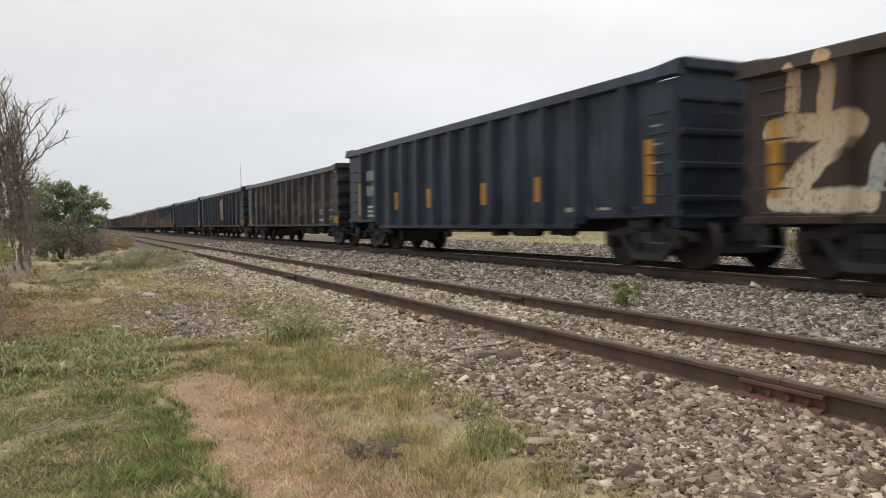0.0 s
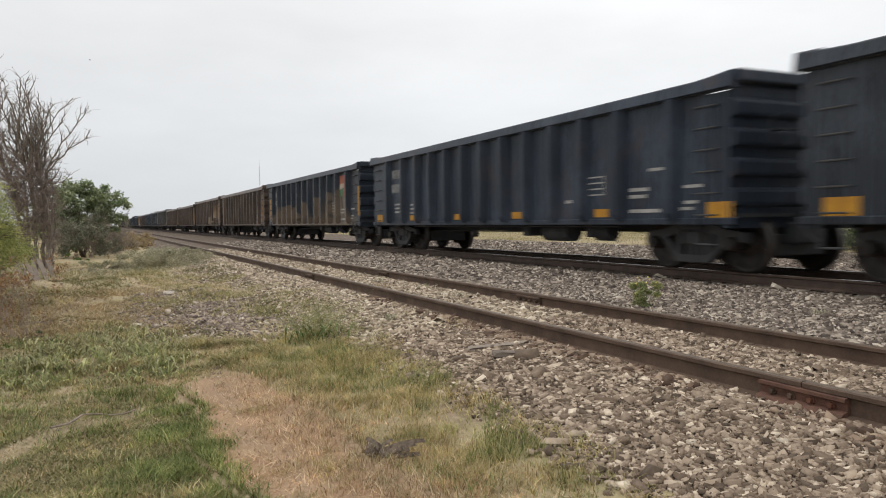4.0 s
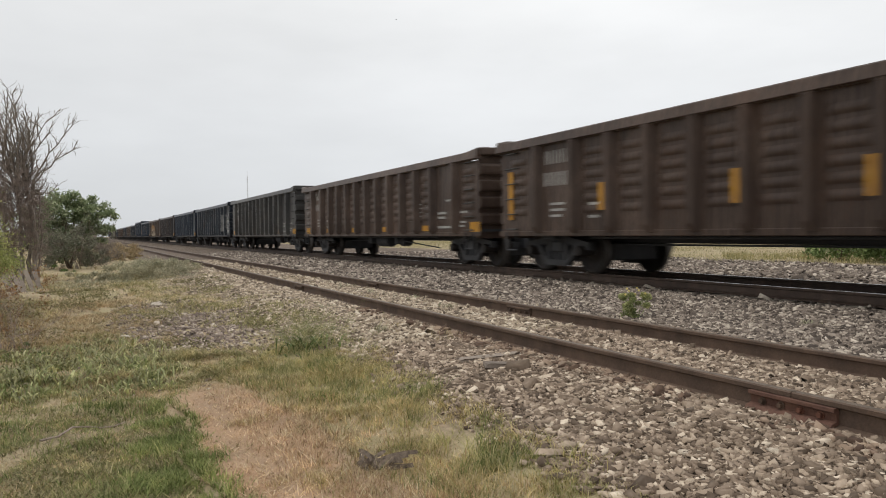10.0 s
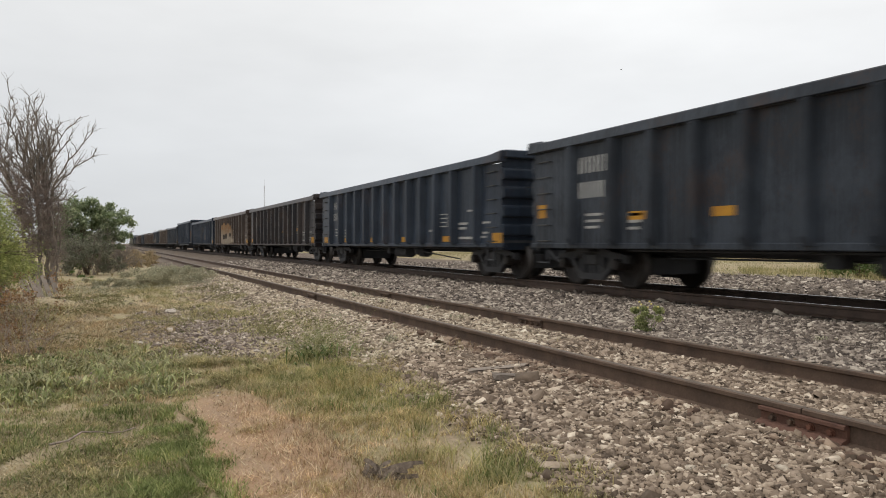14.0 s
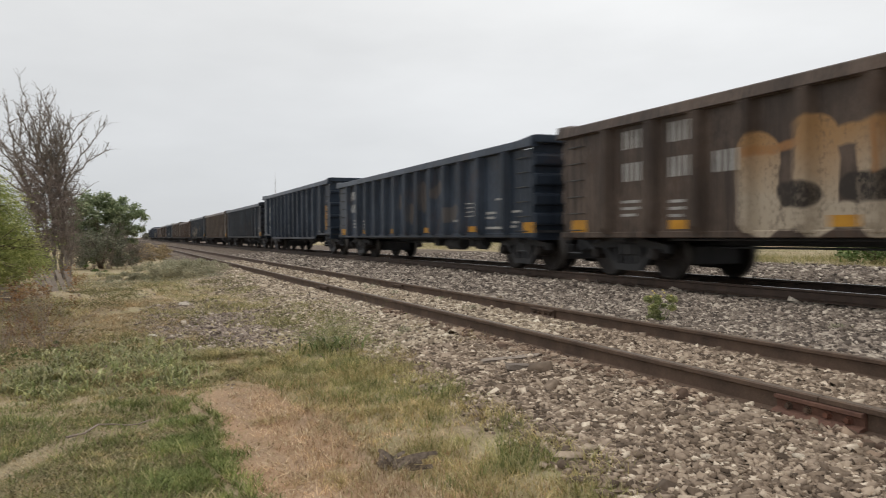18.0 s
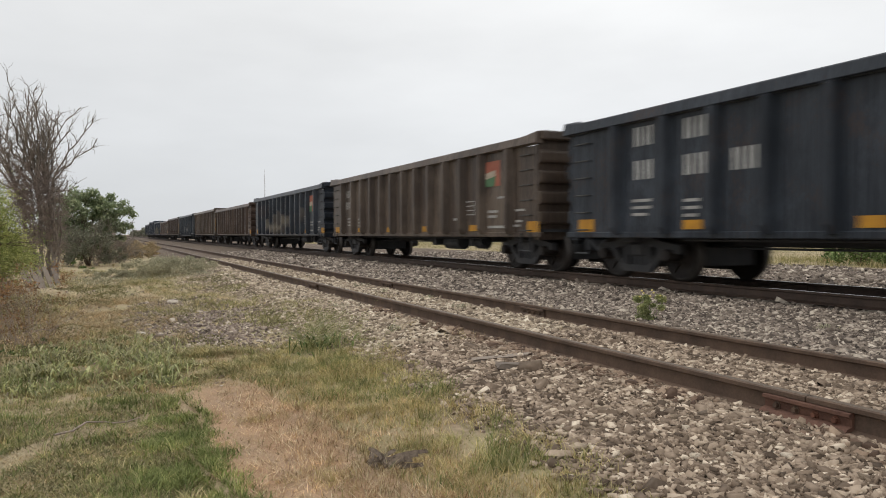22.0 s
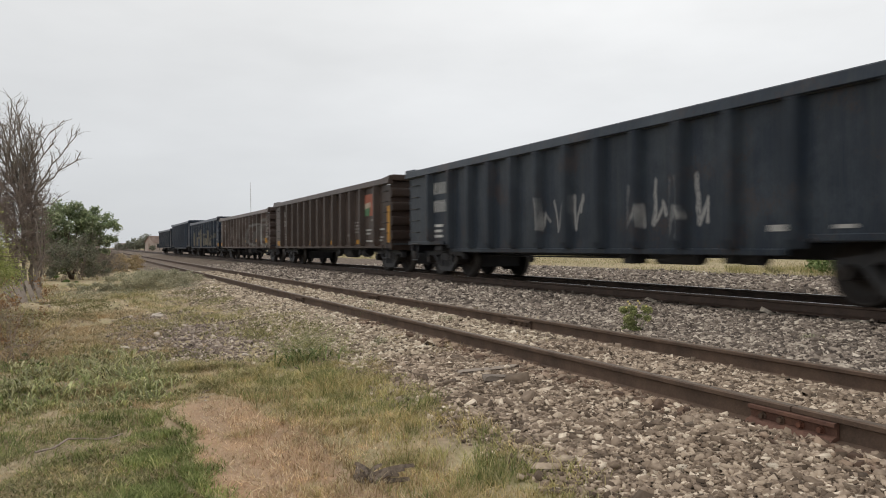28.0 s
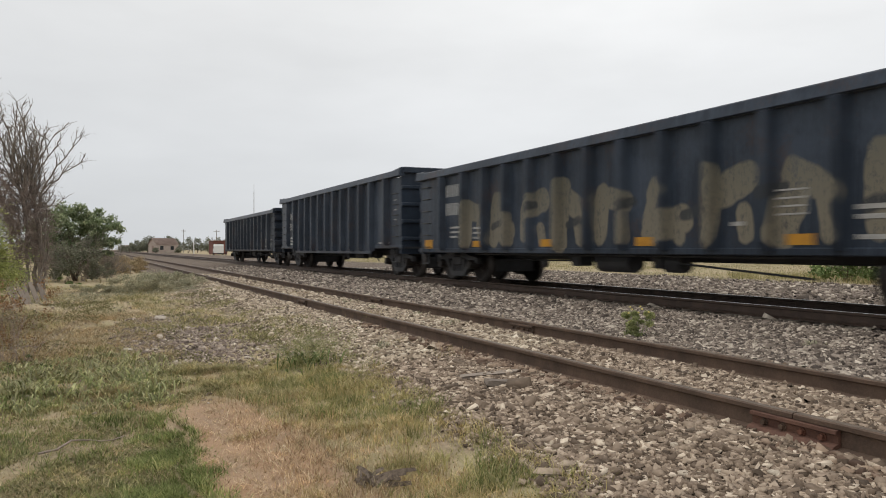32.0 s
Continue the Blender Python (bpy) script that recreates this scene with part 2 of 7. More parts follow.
M_STRAW = leaf_mat("orange_straw", [(0, (0.2, 0.13, 0.075)), (0.35, (0.43, 0.3, 0.175)), (0.75, (0.62, 0.48, 0.31)), (1, (0.76, 0.65, 0.48))])
M_RUST_GRASS = leaf_mat("rust_dry_grass", [(0, (0.2, 0.14, 0.07)), (0.5, (0.34, 0.25, 0.135)), (1, (0.46, 0.36, 0.22))])
M_TWIG = simple("thin_brown_twig", (0.23, 0.18, 0.155), (0.4, 0.32, 0.28), 9, 0.95, 0, 0)
M_BRUSH = simple("brown_brushwood", (0.21, 0.165, 0.14), (0.37, 0.3, 0.26), 9, 0.95, 0, 0)
M_LEAF_GREY = leaf_mat("grey_green_leaf", [(0, (0.27, 0.26, 0.18)), (0.6, (0.42, 0.4, 0.29)), (1, (0.58, 0.55, 0.42))])
M_LEAF_BROWN = leaf_mat("dry_brown_leaf", [(0, (0.14, 0.075, 0.035)), (0.5, (0.27, 0.155, 0.075)), (1, (0.38, 0.24, 0.13))])
M_GRASS_GREEN = leaf_mat("green_grass", [(0, (0.125, 0.16, 0.052)), (0.5, (0.21, 0.245, 0.092)), (0.8, (0.32, 0.325, 0.145)), (1, (0.52, 0.47, 0.26))])
M_LEAF_ORANGE = leaf_mat("orange_dry_leaf", [(0, (0.2, 0.115, 0.05)), (0.5, (0.36, 0.22, 0.105)), (1, (0.5, 0.34, 0.18))])
M_GRASS_LUSH = leaf_mat("lush_green_grass", [(0, (0.13, 0.165, 0.05)), (0.5, (0.22, 0.26, 0.09)), (0.85, (0.32, 0.345, 0.14)), (1, (0.46, 0.43, 0.22))])
M_GRASS_OLIVE = leaf_mat("olive_grass", [(0, (0.19, 0.18, 0.078)), (0.5, (0.33, 0.3, 0.145)), (0.85, (0.47, 0.42, 0.225)), (1, (0.62, 0.53, 0.33))])
M_TURF_TAN = leaf_mat("tan_turf", [(0, (0.3, 0.24, 0.145)), (0.4, (0.46, 0.375, 0.24)), (0.8, (0.6, 0.505, 0.345)), (1, (0.74, 0.65, 0.48))])
M_GRASS_BEYOND = leaf_mat("grey_yellow_grass", [(0, (0.2, 0.185, 0.1)), (0.5, (0.33, 0.3, 0.165)), (1, (0.48, 0.43, 0.27))])
M_STRAW_GREY = leaf_mat("grey_straw", [(0, (0.2, 0.165, 0.115)), (0.5, (0.36, 0.305, 0.22)), (1, (0.54, 0.47, 0.36))])
M_GRASS_DRY = leaf_mat("dry_grass", [(0, (0.26, 0.22, 0.09)), (0.4, (0.39, 0.32, 0.15)), (0.8, (0.52, 0.41, 0.22)), (1, (0.62, 0.5, 0.3))])
M_GRASS_MID = leaf_mat("half_dry_grass", [(0, (0.23, 0.235, 0.09)), (0.4, (0.37, 0.345, 0.15)), (0.8, (0.53, 0.46, 0.24)), (1, (0.66, 0.56, 0.34))])
M_HERB = leaf_mat("grey_green_herb", [(0, (0.22, 0.225, 0.09)), (0.5, (0.36, 0.36, 0.17)), (1, (0.56, 0.54, 0.34))])


def ground_material():
    """Earth, dry grass and gravel, told apart by place across the line of the tracks."""
    m, n, l, p = principled("earth_and_gravel_ground")
    co = n.new("ShaderNodeTexCoord").outputs["Object"]
    sep = n.new("ShaderNodeSeparateXYZ")
    l.new(co, sep.inputs[0])
    big, mid, fine = noise_node(n, l, co, 0.45, 5), noise_node(n, l, co, 3.0, 5, 0.6), noise_node(n, l, co, 45, 4, 0.65)
    vor = n.new("ShaderNodeTexVoronoi")
    vor.inputs["Scale"].default_value = 22
    l.new(co, vor.inputs["Vector"])
    dirt = mix_col(n, l, range_node(n, l, mid.outputs[0], 0.3, 0.7), (0.38, 0.24, 0.148), (0.56, 0.385, 0.255))
    dirt = mix_col(n, l, range_node(n, l, fine.outputs[0], 0.25, 0.75), mix_col(n, l, 1.0, dirt, (0.6, 0.58, 0.55), "MULTIPLY"), dirt)
    turf = mix_col(n, l, range_node(n, l, mid.outputs[0], 0.32, 0.68), (0.36, 0.29, 0.18), (0.56, 0.455, 0.31))
    turf = mix_col(n, l, range_node(n, l, fine.outputs[0], 0.25, 0.75), mix_col(n, l, 1.0, turf, (0.55, 0.55, 0.5), "MULTIPLY"), turf)
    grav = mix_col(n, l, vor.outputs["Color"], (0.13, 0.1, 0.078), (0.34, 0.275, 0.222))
    # shade in the gaps between stones, put into the gravel's colour
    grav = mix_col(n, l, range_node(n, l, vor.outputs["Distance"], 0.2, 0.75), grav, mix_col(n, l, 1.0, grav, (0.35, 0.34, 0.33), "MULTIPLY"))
    # streaks along the line, greener and browner by turns
    stm = n.new("ShaderNodeMapping")
    stm.inputs["Scale"].default_value = (2.2, 0.5, 1.0)
    stm.inputs["Rotation"].default_value = (0, 0, 0.35)
    l.new(co, stm.inputs[0])
    strk = noise_node(n, l, stm.outputs[0], 1.5, 6, 0.65)
    turf = mix_col(n, l, range_node(n, l, strk.outputs[0], 0.42, 0.6, 0, 0.75), turf, (0.32, 0.29, 0.165))
    turf = mix_col(n, l, range_node(n, l, noise_node(n, l, stm.outputs[0], 3.1, 5, 0.7).outputs[0], 0.52, 0.68, 0, 0.8), turf, (0.5, 0.385, 0.285))
    dirt = mix_col(n, l, range_node(n, l, strk.outputs[0], 0.45, 0.65, 0, 0.6), dirt, (0.36, 0.275, 0.2))
    dirt = mix_col(n, l, range_node(n, l, noise_node(n, l, co, 130, 2).outputs[0], 0.6, 0.7, 0, 0.6), dirt, (0.2, 0.14, 0.09))
    # bare earth patch beside the path
    wob = math_node(n, l, "MULTIPLY", math_node(n, l, "SUBTRACT", mid.outputs[0], 0.5), 0.9)
    x = sep.outputs[0]
    zone = n.new("ShaderNodeAttribute")
    zone.attribute_name = "bare"
    bare = range_node(n, l, math_node(n, l, "ADD", zone.outputs["Fac"], wob), 0.25, 0.7)
    edge = math_node(n, l, "ADD", x, math_node(n, l, "MULTIPLY", math_node(n, l, "SUBTRACT", big.outputs[0], 0.5), 2.4))
    isgrav = math_node(n, l, "MULTIPLY", range_node(n, l, edge, 2.2, 2.7), range_node(n, l, edge, 22.0, 20.0))
    col = mix_col(n, l, bare, turf, dirt)
    earth = range_node(n, l, big.outputs[0], 0.5, 0.62)
    col = mix_col(n, l, math_node(n, l, "MULTIPLY", earth, 0.35), col, dirt)
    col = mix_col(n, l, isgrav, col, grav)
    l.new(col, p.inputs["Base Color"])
    p.inputs["Roughness"].default_value = 0.95
    p.inputs["Specular IOR Level"].default_value = 0.15
    h = math_node(n, l, "ADD", math_node(n, l, "MULTIPLY", fine.outputs[0], 0.6), math_node(n, l, "MULTIPLY", vor.outputs["Distance"], -0.5))
    bump(n, l, p, h, 0.6, 0.03)
    return m


M_GROUND = ground_material()


# ---- small mesh helpers ----
def mesh_from(name, bm, mats):
    me = bpy.data.meshes.new(name)
    bm.to_mesh(me)
    bm.free()
    for m in mats if isinstance(mats, (list, tuple)) else [mats]:
        me.materials.append(m)
    return me


def part(name, bm, material, parent, label=""):
    ob = new(name, mesh_from(name, bm, material) if isinstance(bm, bmesh.types.BMesh) else bm)
    ob.parent = parent
    return tagged(ob, label)


def shared(name, me, material, parent, m=None, label=""):
    """A part on a mesh that alike parts share, with a paint of its own."""
    ob = new(name, me)
    ob.parent = parent
    if m is not None:
        ob.matrix_basis = m
    if material is not None:
        ob.material_slots[0].link = "OBJECT"
        ob.material_slots[0].material = material
    return tagged(ob, label)


def box(bm, x0, x1, y0, y1, z0, z1, bev=0.0, mat=0):
    r = bmesh.ops.create_cube(bm, size=1.0)
    vs = r["verts"]
    for v in vs:
        v.co = Vector(((x0 + x1) / 2 + v.co.x * (x1 - x0), (y0 + y1) / 2 + v.co.y * (y1 - y0), (z0 + z1) / 2 + v.co.z * (z1 - z0)))
    fs = {f for v in vs for f in v.link_faces}
    for f in fs:
        f.material_index = mat
    if bev:
        es = list({e for v in vs for e in v.link_edges})
        g = bmesh.ops.bevel(bm, geom=es, offset=bev, segments=1, affect="EDGES")
        for f in g["faces"]:
            f.material_index = mat
    return bm


def rod(bm, a, b, r0, r1=None, seg=8, caps=True):
    a, b = Vector(a), Vector(b)
    d = b - a
    m = Matrix.Translation((a + b) / 2) @ d.to_track_quat("Z", "Y").to_matrix().to_4x4()
    bmesh.ops.create_cone(bm, cap_ends=caps, segments=seg, radius1=r0, radius2=r0 if r1 is None else r1, depth=d.length, matrix=m)
    return bm


def extrude_profile(bm, pts, y0, y1, mat=0):
    """A closed outline in x and z drawn along y."""
    a = [bm.verts.new((x, y0, z)) for x, z in pts]
    b = [bm.verts.new((x, y1, z)) for x, z in pts]
    k = len(pts)
    fs = [bm.faces.new((a[i], b[i], b[(i + 1) % k], a[(i + 1) % k])) for i in range(k)]
    fs += [bm.faces.new(a[::-1]), bm.faces.new(b)]
    for f in fs:
        f.material_index = mat
    bmesh.ops.recalc_face_normals(bm, faces=fs)
    return bm


def raw_mesh(name, verts, faces, mat, smooth=False):
    me = bpy.data.meshes.new(name)
    verts, faces = np.asarray(verts, np.float32), np.asarray(faces, np.int32)
    k = faces.shape[1]
    me.vertices.add(len(verts))
    me.vertices.foreach_set("co", verts.ravel())
    me.loops.add(faces.size)
    me.loops.foreach_set("vertex_index", faces.ravel())
    me.polygons.add(len(faces))
    me.polygons.foreach_set("loop_start", np.arange(0, faces.size, k, dtype=np.int32))
    me.update(calc_edges=True)
    me.validate()
    if smooth:
        me.shade_smooth()
    me.materials.append(mat)
    return me


# ---- the lie of the land (x across the tracks, y along them) ----
SIDING_X, MAIN_X, MAIN_Z = 4.645, 9.95, 0.145
PROFILE_X = np.array([-400, -30, -8, -3, 0.6, 1.6, 2.4, 3.2, 3.75, 5.55, 6.2, 7.4, 8.6, 11.3, 12.6, 16, 22, 60, 600], float)
PROFILE_Z = np.array([-0.5, -0.4, -0.25, -0.33, -0.36, -0.35, -0.3, -0.2, -0.165, -0.16, -0.165, -0.12, -0.05, -0.03, -0.05, -0.07, -0.1, -0.2, -0.5])


def lumps(x, y, k, seed):
    """Cheap smooth unevenness."""
    r = np.random.RandomState(seed)
    out = np.zeros_like(x)
    for i in range(5):
        a, b, c = r.uniform(-k, k), r.uniform(-k, k), r.uniform(0, 6.3)
        out = out + np.sin(a * x + b * y + c)
    return out / 5


def field(x, y, size, seed):
    """Smooth value noise between 0 and 1 with cells of the given size, in two octaves."""
    grid = np.random.RandomState(seed).uniform(0, 1, (64, 64))
    out = 0
    for s, k in ((size, 0.65), (size * 0.45, 0.35)):
        u, v = np.asarray(x, float) / s + 400, np.asarray(y, float) / s + 400
        i, j = np.floor(u).astype(int), np.floor(v).astype(int)
        a, b = u - i, v - j
        a, b = a * a * (3 - 2 * a), b * b * (3 - 2 * b)
        g = lambda p, q: grid[p % 64, q % 64]
        out = out + k * ((g(i, j) * (1 - a) + g(i + 1, j) * a) * (1 - b) + (g(i, j + 1) * (1 - a) + g(i + 1, j + 1) * a) * b)
    return out


def on_earth(x, y, edge=1.0):
    """True inside the bare patch of orange earth."""
    wob = 0.12 * lumps(x, y, 5, 9)
    return ((x + wob - 1.0 - 0.05 * (5 - y) * (y < 5) + 0.02 * (y - 5)) / 0.45) ** 2 + ((y - 4.2) / 3.0) ** 2 < edge


def land(x, y):
    x, y = np.asarray(x, float), np.asarray(y, float)
    z = np.interp(x, PROFILE_X, PROFILE_Z)
    soft = np.clip((2.6 - x) / 1.0, 0, 1) + np.clip((x - 12.5) / 2, 0, 1)
    z = z + soft * (0.035 * lumps(x, y, 2.2, 3) + 0.015 * lumps(x, y, 7, 4))
    z = z + np.clip((0.6 - x) / 0.8, 0, 1) * np.clip((y - 3.6) / 1.5, 0, 1) * (0.045 * lumps(x, y, 5.5, 15) + 0.03 * lumps(x, y, 11, 16))
    z = z + np.clip((2.6 - x) / 0.8, 0, 1) * np.clip((y - 8.5) / 2, 0, 1) * 0.03 * lumps(x * 1.6, y * 0.8, 6, 17)
    tussock = np.clip((2.3 - x) / 0.5, 0, 1) * np.clip((y - 3.2) / 1.0, 0, 1) * np.clip((26 - y) / 6, 0, 1) * ~on_earth(x, y, 1.1)
    z = z + tussock * (0.07 * field(x, y, 0.34, 71) + 0.13 * field(x * 1.5, y * 0.6, 0.8, 72) * np.clip((y - 7) / 3, 0, 1) - 0.08)
    bank = np.exp(-((x - 2.2) / 1.1) ** 2 - ((y - 34) / 9) ** 2)
    z = z + 0.16 * bank
    return z


def make_ground():
    def steps(lo, hi, fine_lo, fine_hi, fine, n):
        f = np.arange(fine_lo, fine_hi, fine)
        g = np.linspace(0, 1, n) ** 3
        return np.unique(np.concatenate([fine_lo - (fine_lo - lo) * g[::-1], f, fine_hi + (hi - fine_hi) * g]))
    xs = np.unique(np.concatenate([steps(-900, 900, -6, 17, 0.15, 22), np.arange(-3.2, 2.7, 0.06)]))
    ys = np.unique(np.concatenate([steps(-900, 1800, 0, 45, 0.25, 30), np.arange(3, 14, 0.08), np.arange(14, 24, 0.12)]))
    X, Y = np.meshgrid(xs, ys)
    Z = land(X, Y)
    nx, ny = len(xs), len(ys)
    idx = np.arange(nx * ny).reshape(ny, nx)
    f = np.stack([idx[:-1, :-1], idx[:-1, 1:], idx[1:, 1:], idx[1:, :-1]], -1).reshape(-1, 4)
    me = raw_mesh("ground", np.stack([X, Y, Z], -1).reshape(-1, 3), f, M_GROUND, True)
    soft = sum(on_earth(X.ravel(), Y.ravel(), e).astype(float) for e in np.linspace(0.55, 1.25, 8)) / 8
    me.attributes.new("bare", "FLOAT", "POINT").data.foreach_set("value", soft.astype(np.float32))
    tagged(new("ground", me), "uneven dry earth with sparse grass and gravel beside the tracks", "ground", kind="structure")


make_ground()

RAIL_OUTLINE = [(-0.075, -0.172), (0.075, -0.172), (0.075, -0.158), (0.012, -0.138), (0.009, -0.045), (0.036, -0.034), (0.036, -0.008),
                (0.026, 0.0), (-0.026, 0.0), (-0.036, -0.008), (-0.036, -0.034), (-0.009, -0.045), (-0.012, -0.138), (-0.075, -0.158)]


def rail_mesh(y0, y1, body, top):
    bm = bmesh.new()
    extrude_profile(bm, RAIL_OUTLINE, y0, y1)
    for f in bm.faces:
        if f.normal.z > 0.9 and f.calc_center_median().z > -0.004:
            f.material_index = 1
    return mesh_from("rail", bm, [body, top])


def make_track(cx, z, body, top, label):
    track = tagged(new("railway_track"), label, "railway track", kind="structure")
    track.location = (cx, 0, z)
    for side in (-0.75, 0.75):
        cuts = [-480, 3.27, 15.15, 42, 1500] if side < 0 else [-480, 9.0, 14.9, 51, 1500]
        for a, b in zip(cuts[:-1], cuts[1:]):
            ob = part("rail", rail_mesh(a + 0.004, b - 0.004, body, top), None, track)
            ob.location = (side, 0, 0)
    return track


siding = make_track(SIDING_X, 0.0, M_RAIL, M_RAILTOP, "rusty disused siding track half buried in pale ballast")
main_line = make_track(MAIN_X, MAIN_Z, M_RAIL_MAIN, M_RAILTOP_MAIN, "dark main line track on grey ballast under the moving train")


def splice_bar(track, x, y, facing, red=False):
    """The bolted bar that joins two rails, on the web."""
    bm = bmesh.new()
    s = facing
    pts = [(0.012 * s, -0.036), (0.058 * s, -0.042), (0.06 * s, -0.062), (0.036 * s, -0.072), (0.032 * s, -0.118), (0.07 * s, -0.13), (0.092 * s, -0.152), (0.092 * s, -0.166), (0.07 * s, -0.152), (0.012 * s, -0.138)]
    extrude_profile(bm, pts, -0.31, 0.31)
    bar = part("splice_bar", bm, M_RUST_BAR if red else M_RAIL, track, "bolted steel splice bar, rusty")
    bar.location = (x, y, 0)
    for i in range(4):
        b = bmesh.new()
        yy = -0.21 + 0.14 * i
        rod(b, (0.028 * s, yy, -0.098), (0.062 * s, yy, -0.098), 0.017, seg=6)
        rod(b, (0.03 * s, yy, -0.098), (0.04 * s, yy, -0.098), 0.026, seg=10)
        part("bolt", b, M_RUST_RED if red and i < 2 else M_RAIL, bar, "red-rusted bolt" if red and i < 2 else "")


splice_bar(siding, -0.75, 3.27, -1, True)
splice_bar(siding, 0.75, 14.9, -1)
splice_bar(siding, -0.75, 15.15, -1)
splice_bar(siding, 0.75, 9.0, -1)


def cross_tie(track, y, z, length, mat, yaw=0.0, x=0.0, label=""):
    bm = bmesh.new()
    box(bm, -length / 2, length / 2, -0.115, 0.115, -0.17, 0.0, 0.012)
    r = random.Random(int(y * 100))
    for v in bm.verts:
        v.co += Vector((r.uniform(-0.02, 0.02), r.uniform(-0.008, 0.008), r.uniform(-0.008, 0.004)))
    t = part("cross_tie", bm, mat, track, label)
    t.matrix_basis = pose(x, y, z, 0, r.uniform(-0.6, 0.6), yaw)
    return t


def make_ties():
    r = random.Random(5)
    y = -2.0
    while y < 70:
        if y < 45:
            deep = -0.172 if (abs(y - 6.3) < 0.5 or r.random() < 0.2) else -0.2
            cross_tie(siding, y, deep, 2.55 + r.uniform(-0.05, 0.1), M_TIE, r.uniform(-1.5, 1.5))
        cross_tie(main_line, y + 0.2, -0.176, 2.6, M_TIE)
        y += 0.56
    for track in (siding,):
        for k in range(60):
            yy = -2.0 + 0.56 * k
            for side in (-0.75, 0.75):
                bm = bmesh.new()
                box(bm, side - 0.17, side + 0.13, yy - 0.08, yy + 0.08, -0.176, -0.166)
                for dy in (-0.045, 0.045):
                    box(bm, side - 0.098, side - 0.07, yy + dy - 0.009, yy + dy + 0.009, -0.168, -0.142, 0.003)
                part("tie_plate", bm, M_RAIL, track)


make_ties()


# ---- the train ----
SPEED = 13.13
BODY = 16.05                                # length over the end walls
WHEEL_R, AXLE, BOGIES = 0.457, 0.89, (-6.72, 6.38)
RIDE = 0.065                                # how far the bodies ride above their bogies' own datum


def wagon_paint(name, base, dirt, owner, art=None, rust=0.35, seed=0):
    """Weathered paint in the wagon's own space: streaks, dust, rust and, where there is any, spray paint."""
    m, n, l, p = principled(name)
    tc = n.new("ShaderNodeTexCoord")
    tc.object = owner
    co = tc.outputs["Object"]
    base, dirt = [1.18 * c for c in base], [1.18 * c for c in dirt]
    mp = n.new("ShaderNodeMapping")
    mp.inputs["Location"].default_value = (seed * 3.7, seed * 11.3, seed * 1.9)
    l.new(co, mp.inputs[0])
    v = mp.outputs[0]
    st = n.new("ShaderNodeMapping")
    st.inputs["Scale"].default_value = (5, 5, 0.35)
    l.new(v, st.inputs[0])
    streak = noise_node(n, l, st.outputs[0], 1.3, 5, 0.6)
    blot = noise_node(n, l, v, 0.9, 6, 0.65)
    fine = noise_node(n, l, v, 14, 4, 0.6)
    col = mix_col(n, l, range_node(n, l, streak.outputs[0], 0.36, 0.7), base, dirt)
    col = mix_col(n, l, range_node(n, l, blot.outputs[0], 0.42, 0.74, 0, 0.75), col, [0.6 * a + 0.4 * b for a, b in zip(base, dirt)])
    cloud = noise_node(n, l, v, 0.55, 7, 0.7)
    col = mix_col(n, l, range_node(n, l, cloud.outputs[0], 0.48, 0.64, 0, 0.6), col, [1.6 * b for b in dirt])
    col = mix_col(n, l, range_node(n, l, cloud.outputs[0], 0.46, 0.3, 0, 0.7), col, [0.75 * a for a in base])
    rustf = math_node(n, l, "MULTIPLY", range_node(n, l, math_node(n, l, "ADD", blot.outputs[0], math_node(n, l, "MULTIPLY", fine.outputs[0], 0.35)), 0.72, 0.86), rust, True)
    col = mix_col(n, l, rustf, col, (0.075, 0.04, 0.025))
    sep = n.new("ShaderNodeSeparateXYZ")
    l.new(co, sep.inputs[0])
    if art:
        plane = n.new("ShaderNodeCombineXYZ")
        sway = math_node(n, l, "MULTIPLY", math_node(n, l, "SUBTRACT", noise_node(n, l, v, 1.7, 2).outputs[0], 0.5), 0.22)
        l.new(math_node(n, l, "ADD", sep.outputs[1], sway), plane.inputs[1])
        l.new(math_node(n, l, "ADD", sep.outputs[2], sway), plane.inputs[2])
        chips = range_node(n, l, math_node(n, l, "ADD", fine.outputs[0], math_node(n, l, "MULTIPLY", streak.outputs[0], 0.6)), 0.48, 0.8, 0.3, 1.0)
        for strokes, low, high, cover in art:
            d = sprayed(n, l, plane.outputs[0], strokes)
            f = math_node(n, l, "MULTIPLY", range_node(n, l, d, 0.03, -0.02), math_node(n, l, "MULTIPLY", chips, cover), True)
            tint = mix_col(n, l, range_node(n, l, math_node(n, l, "ADD", sep.outputs[2], blot.outputs[0]), 1.7, 2.6), low, high)
            col = mix_col(n, l, f, col, tint)
    l.new(col, p.inputs["Base Color"])
    l.new(range_node(n, l, fine.outputs[0], 0.3, 0.7, 0.5, 0.7), p.inputs["Roughness"])
    p.inputs["Specular IOR Level"].default_value = 0.1
    p.inputs["Sheen Weight"].default_value, p.inputs["Sheen Roughness"].default_value = 0.15, 0.3
    p.inputs["Coat Weight"].default_value, p.inputs["Coat Roughness"].default_value = 0.3, 0.3
    p.inputs["Sheen Tint"].default_value = (*[0.62 + 0.2 * c / max(dirt) for c in dirt], 1)
    bump(n, l, p, math_node(n, l, "ADD", blot.outputs[0], math_node(n, l, "MULTIPLY", fine.outputs[0], 0.15)), 0.25, 0.03)
    return m


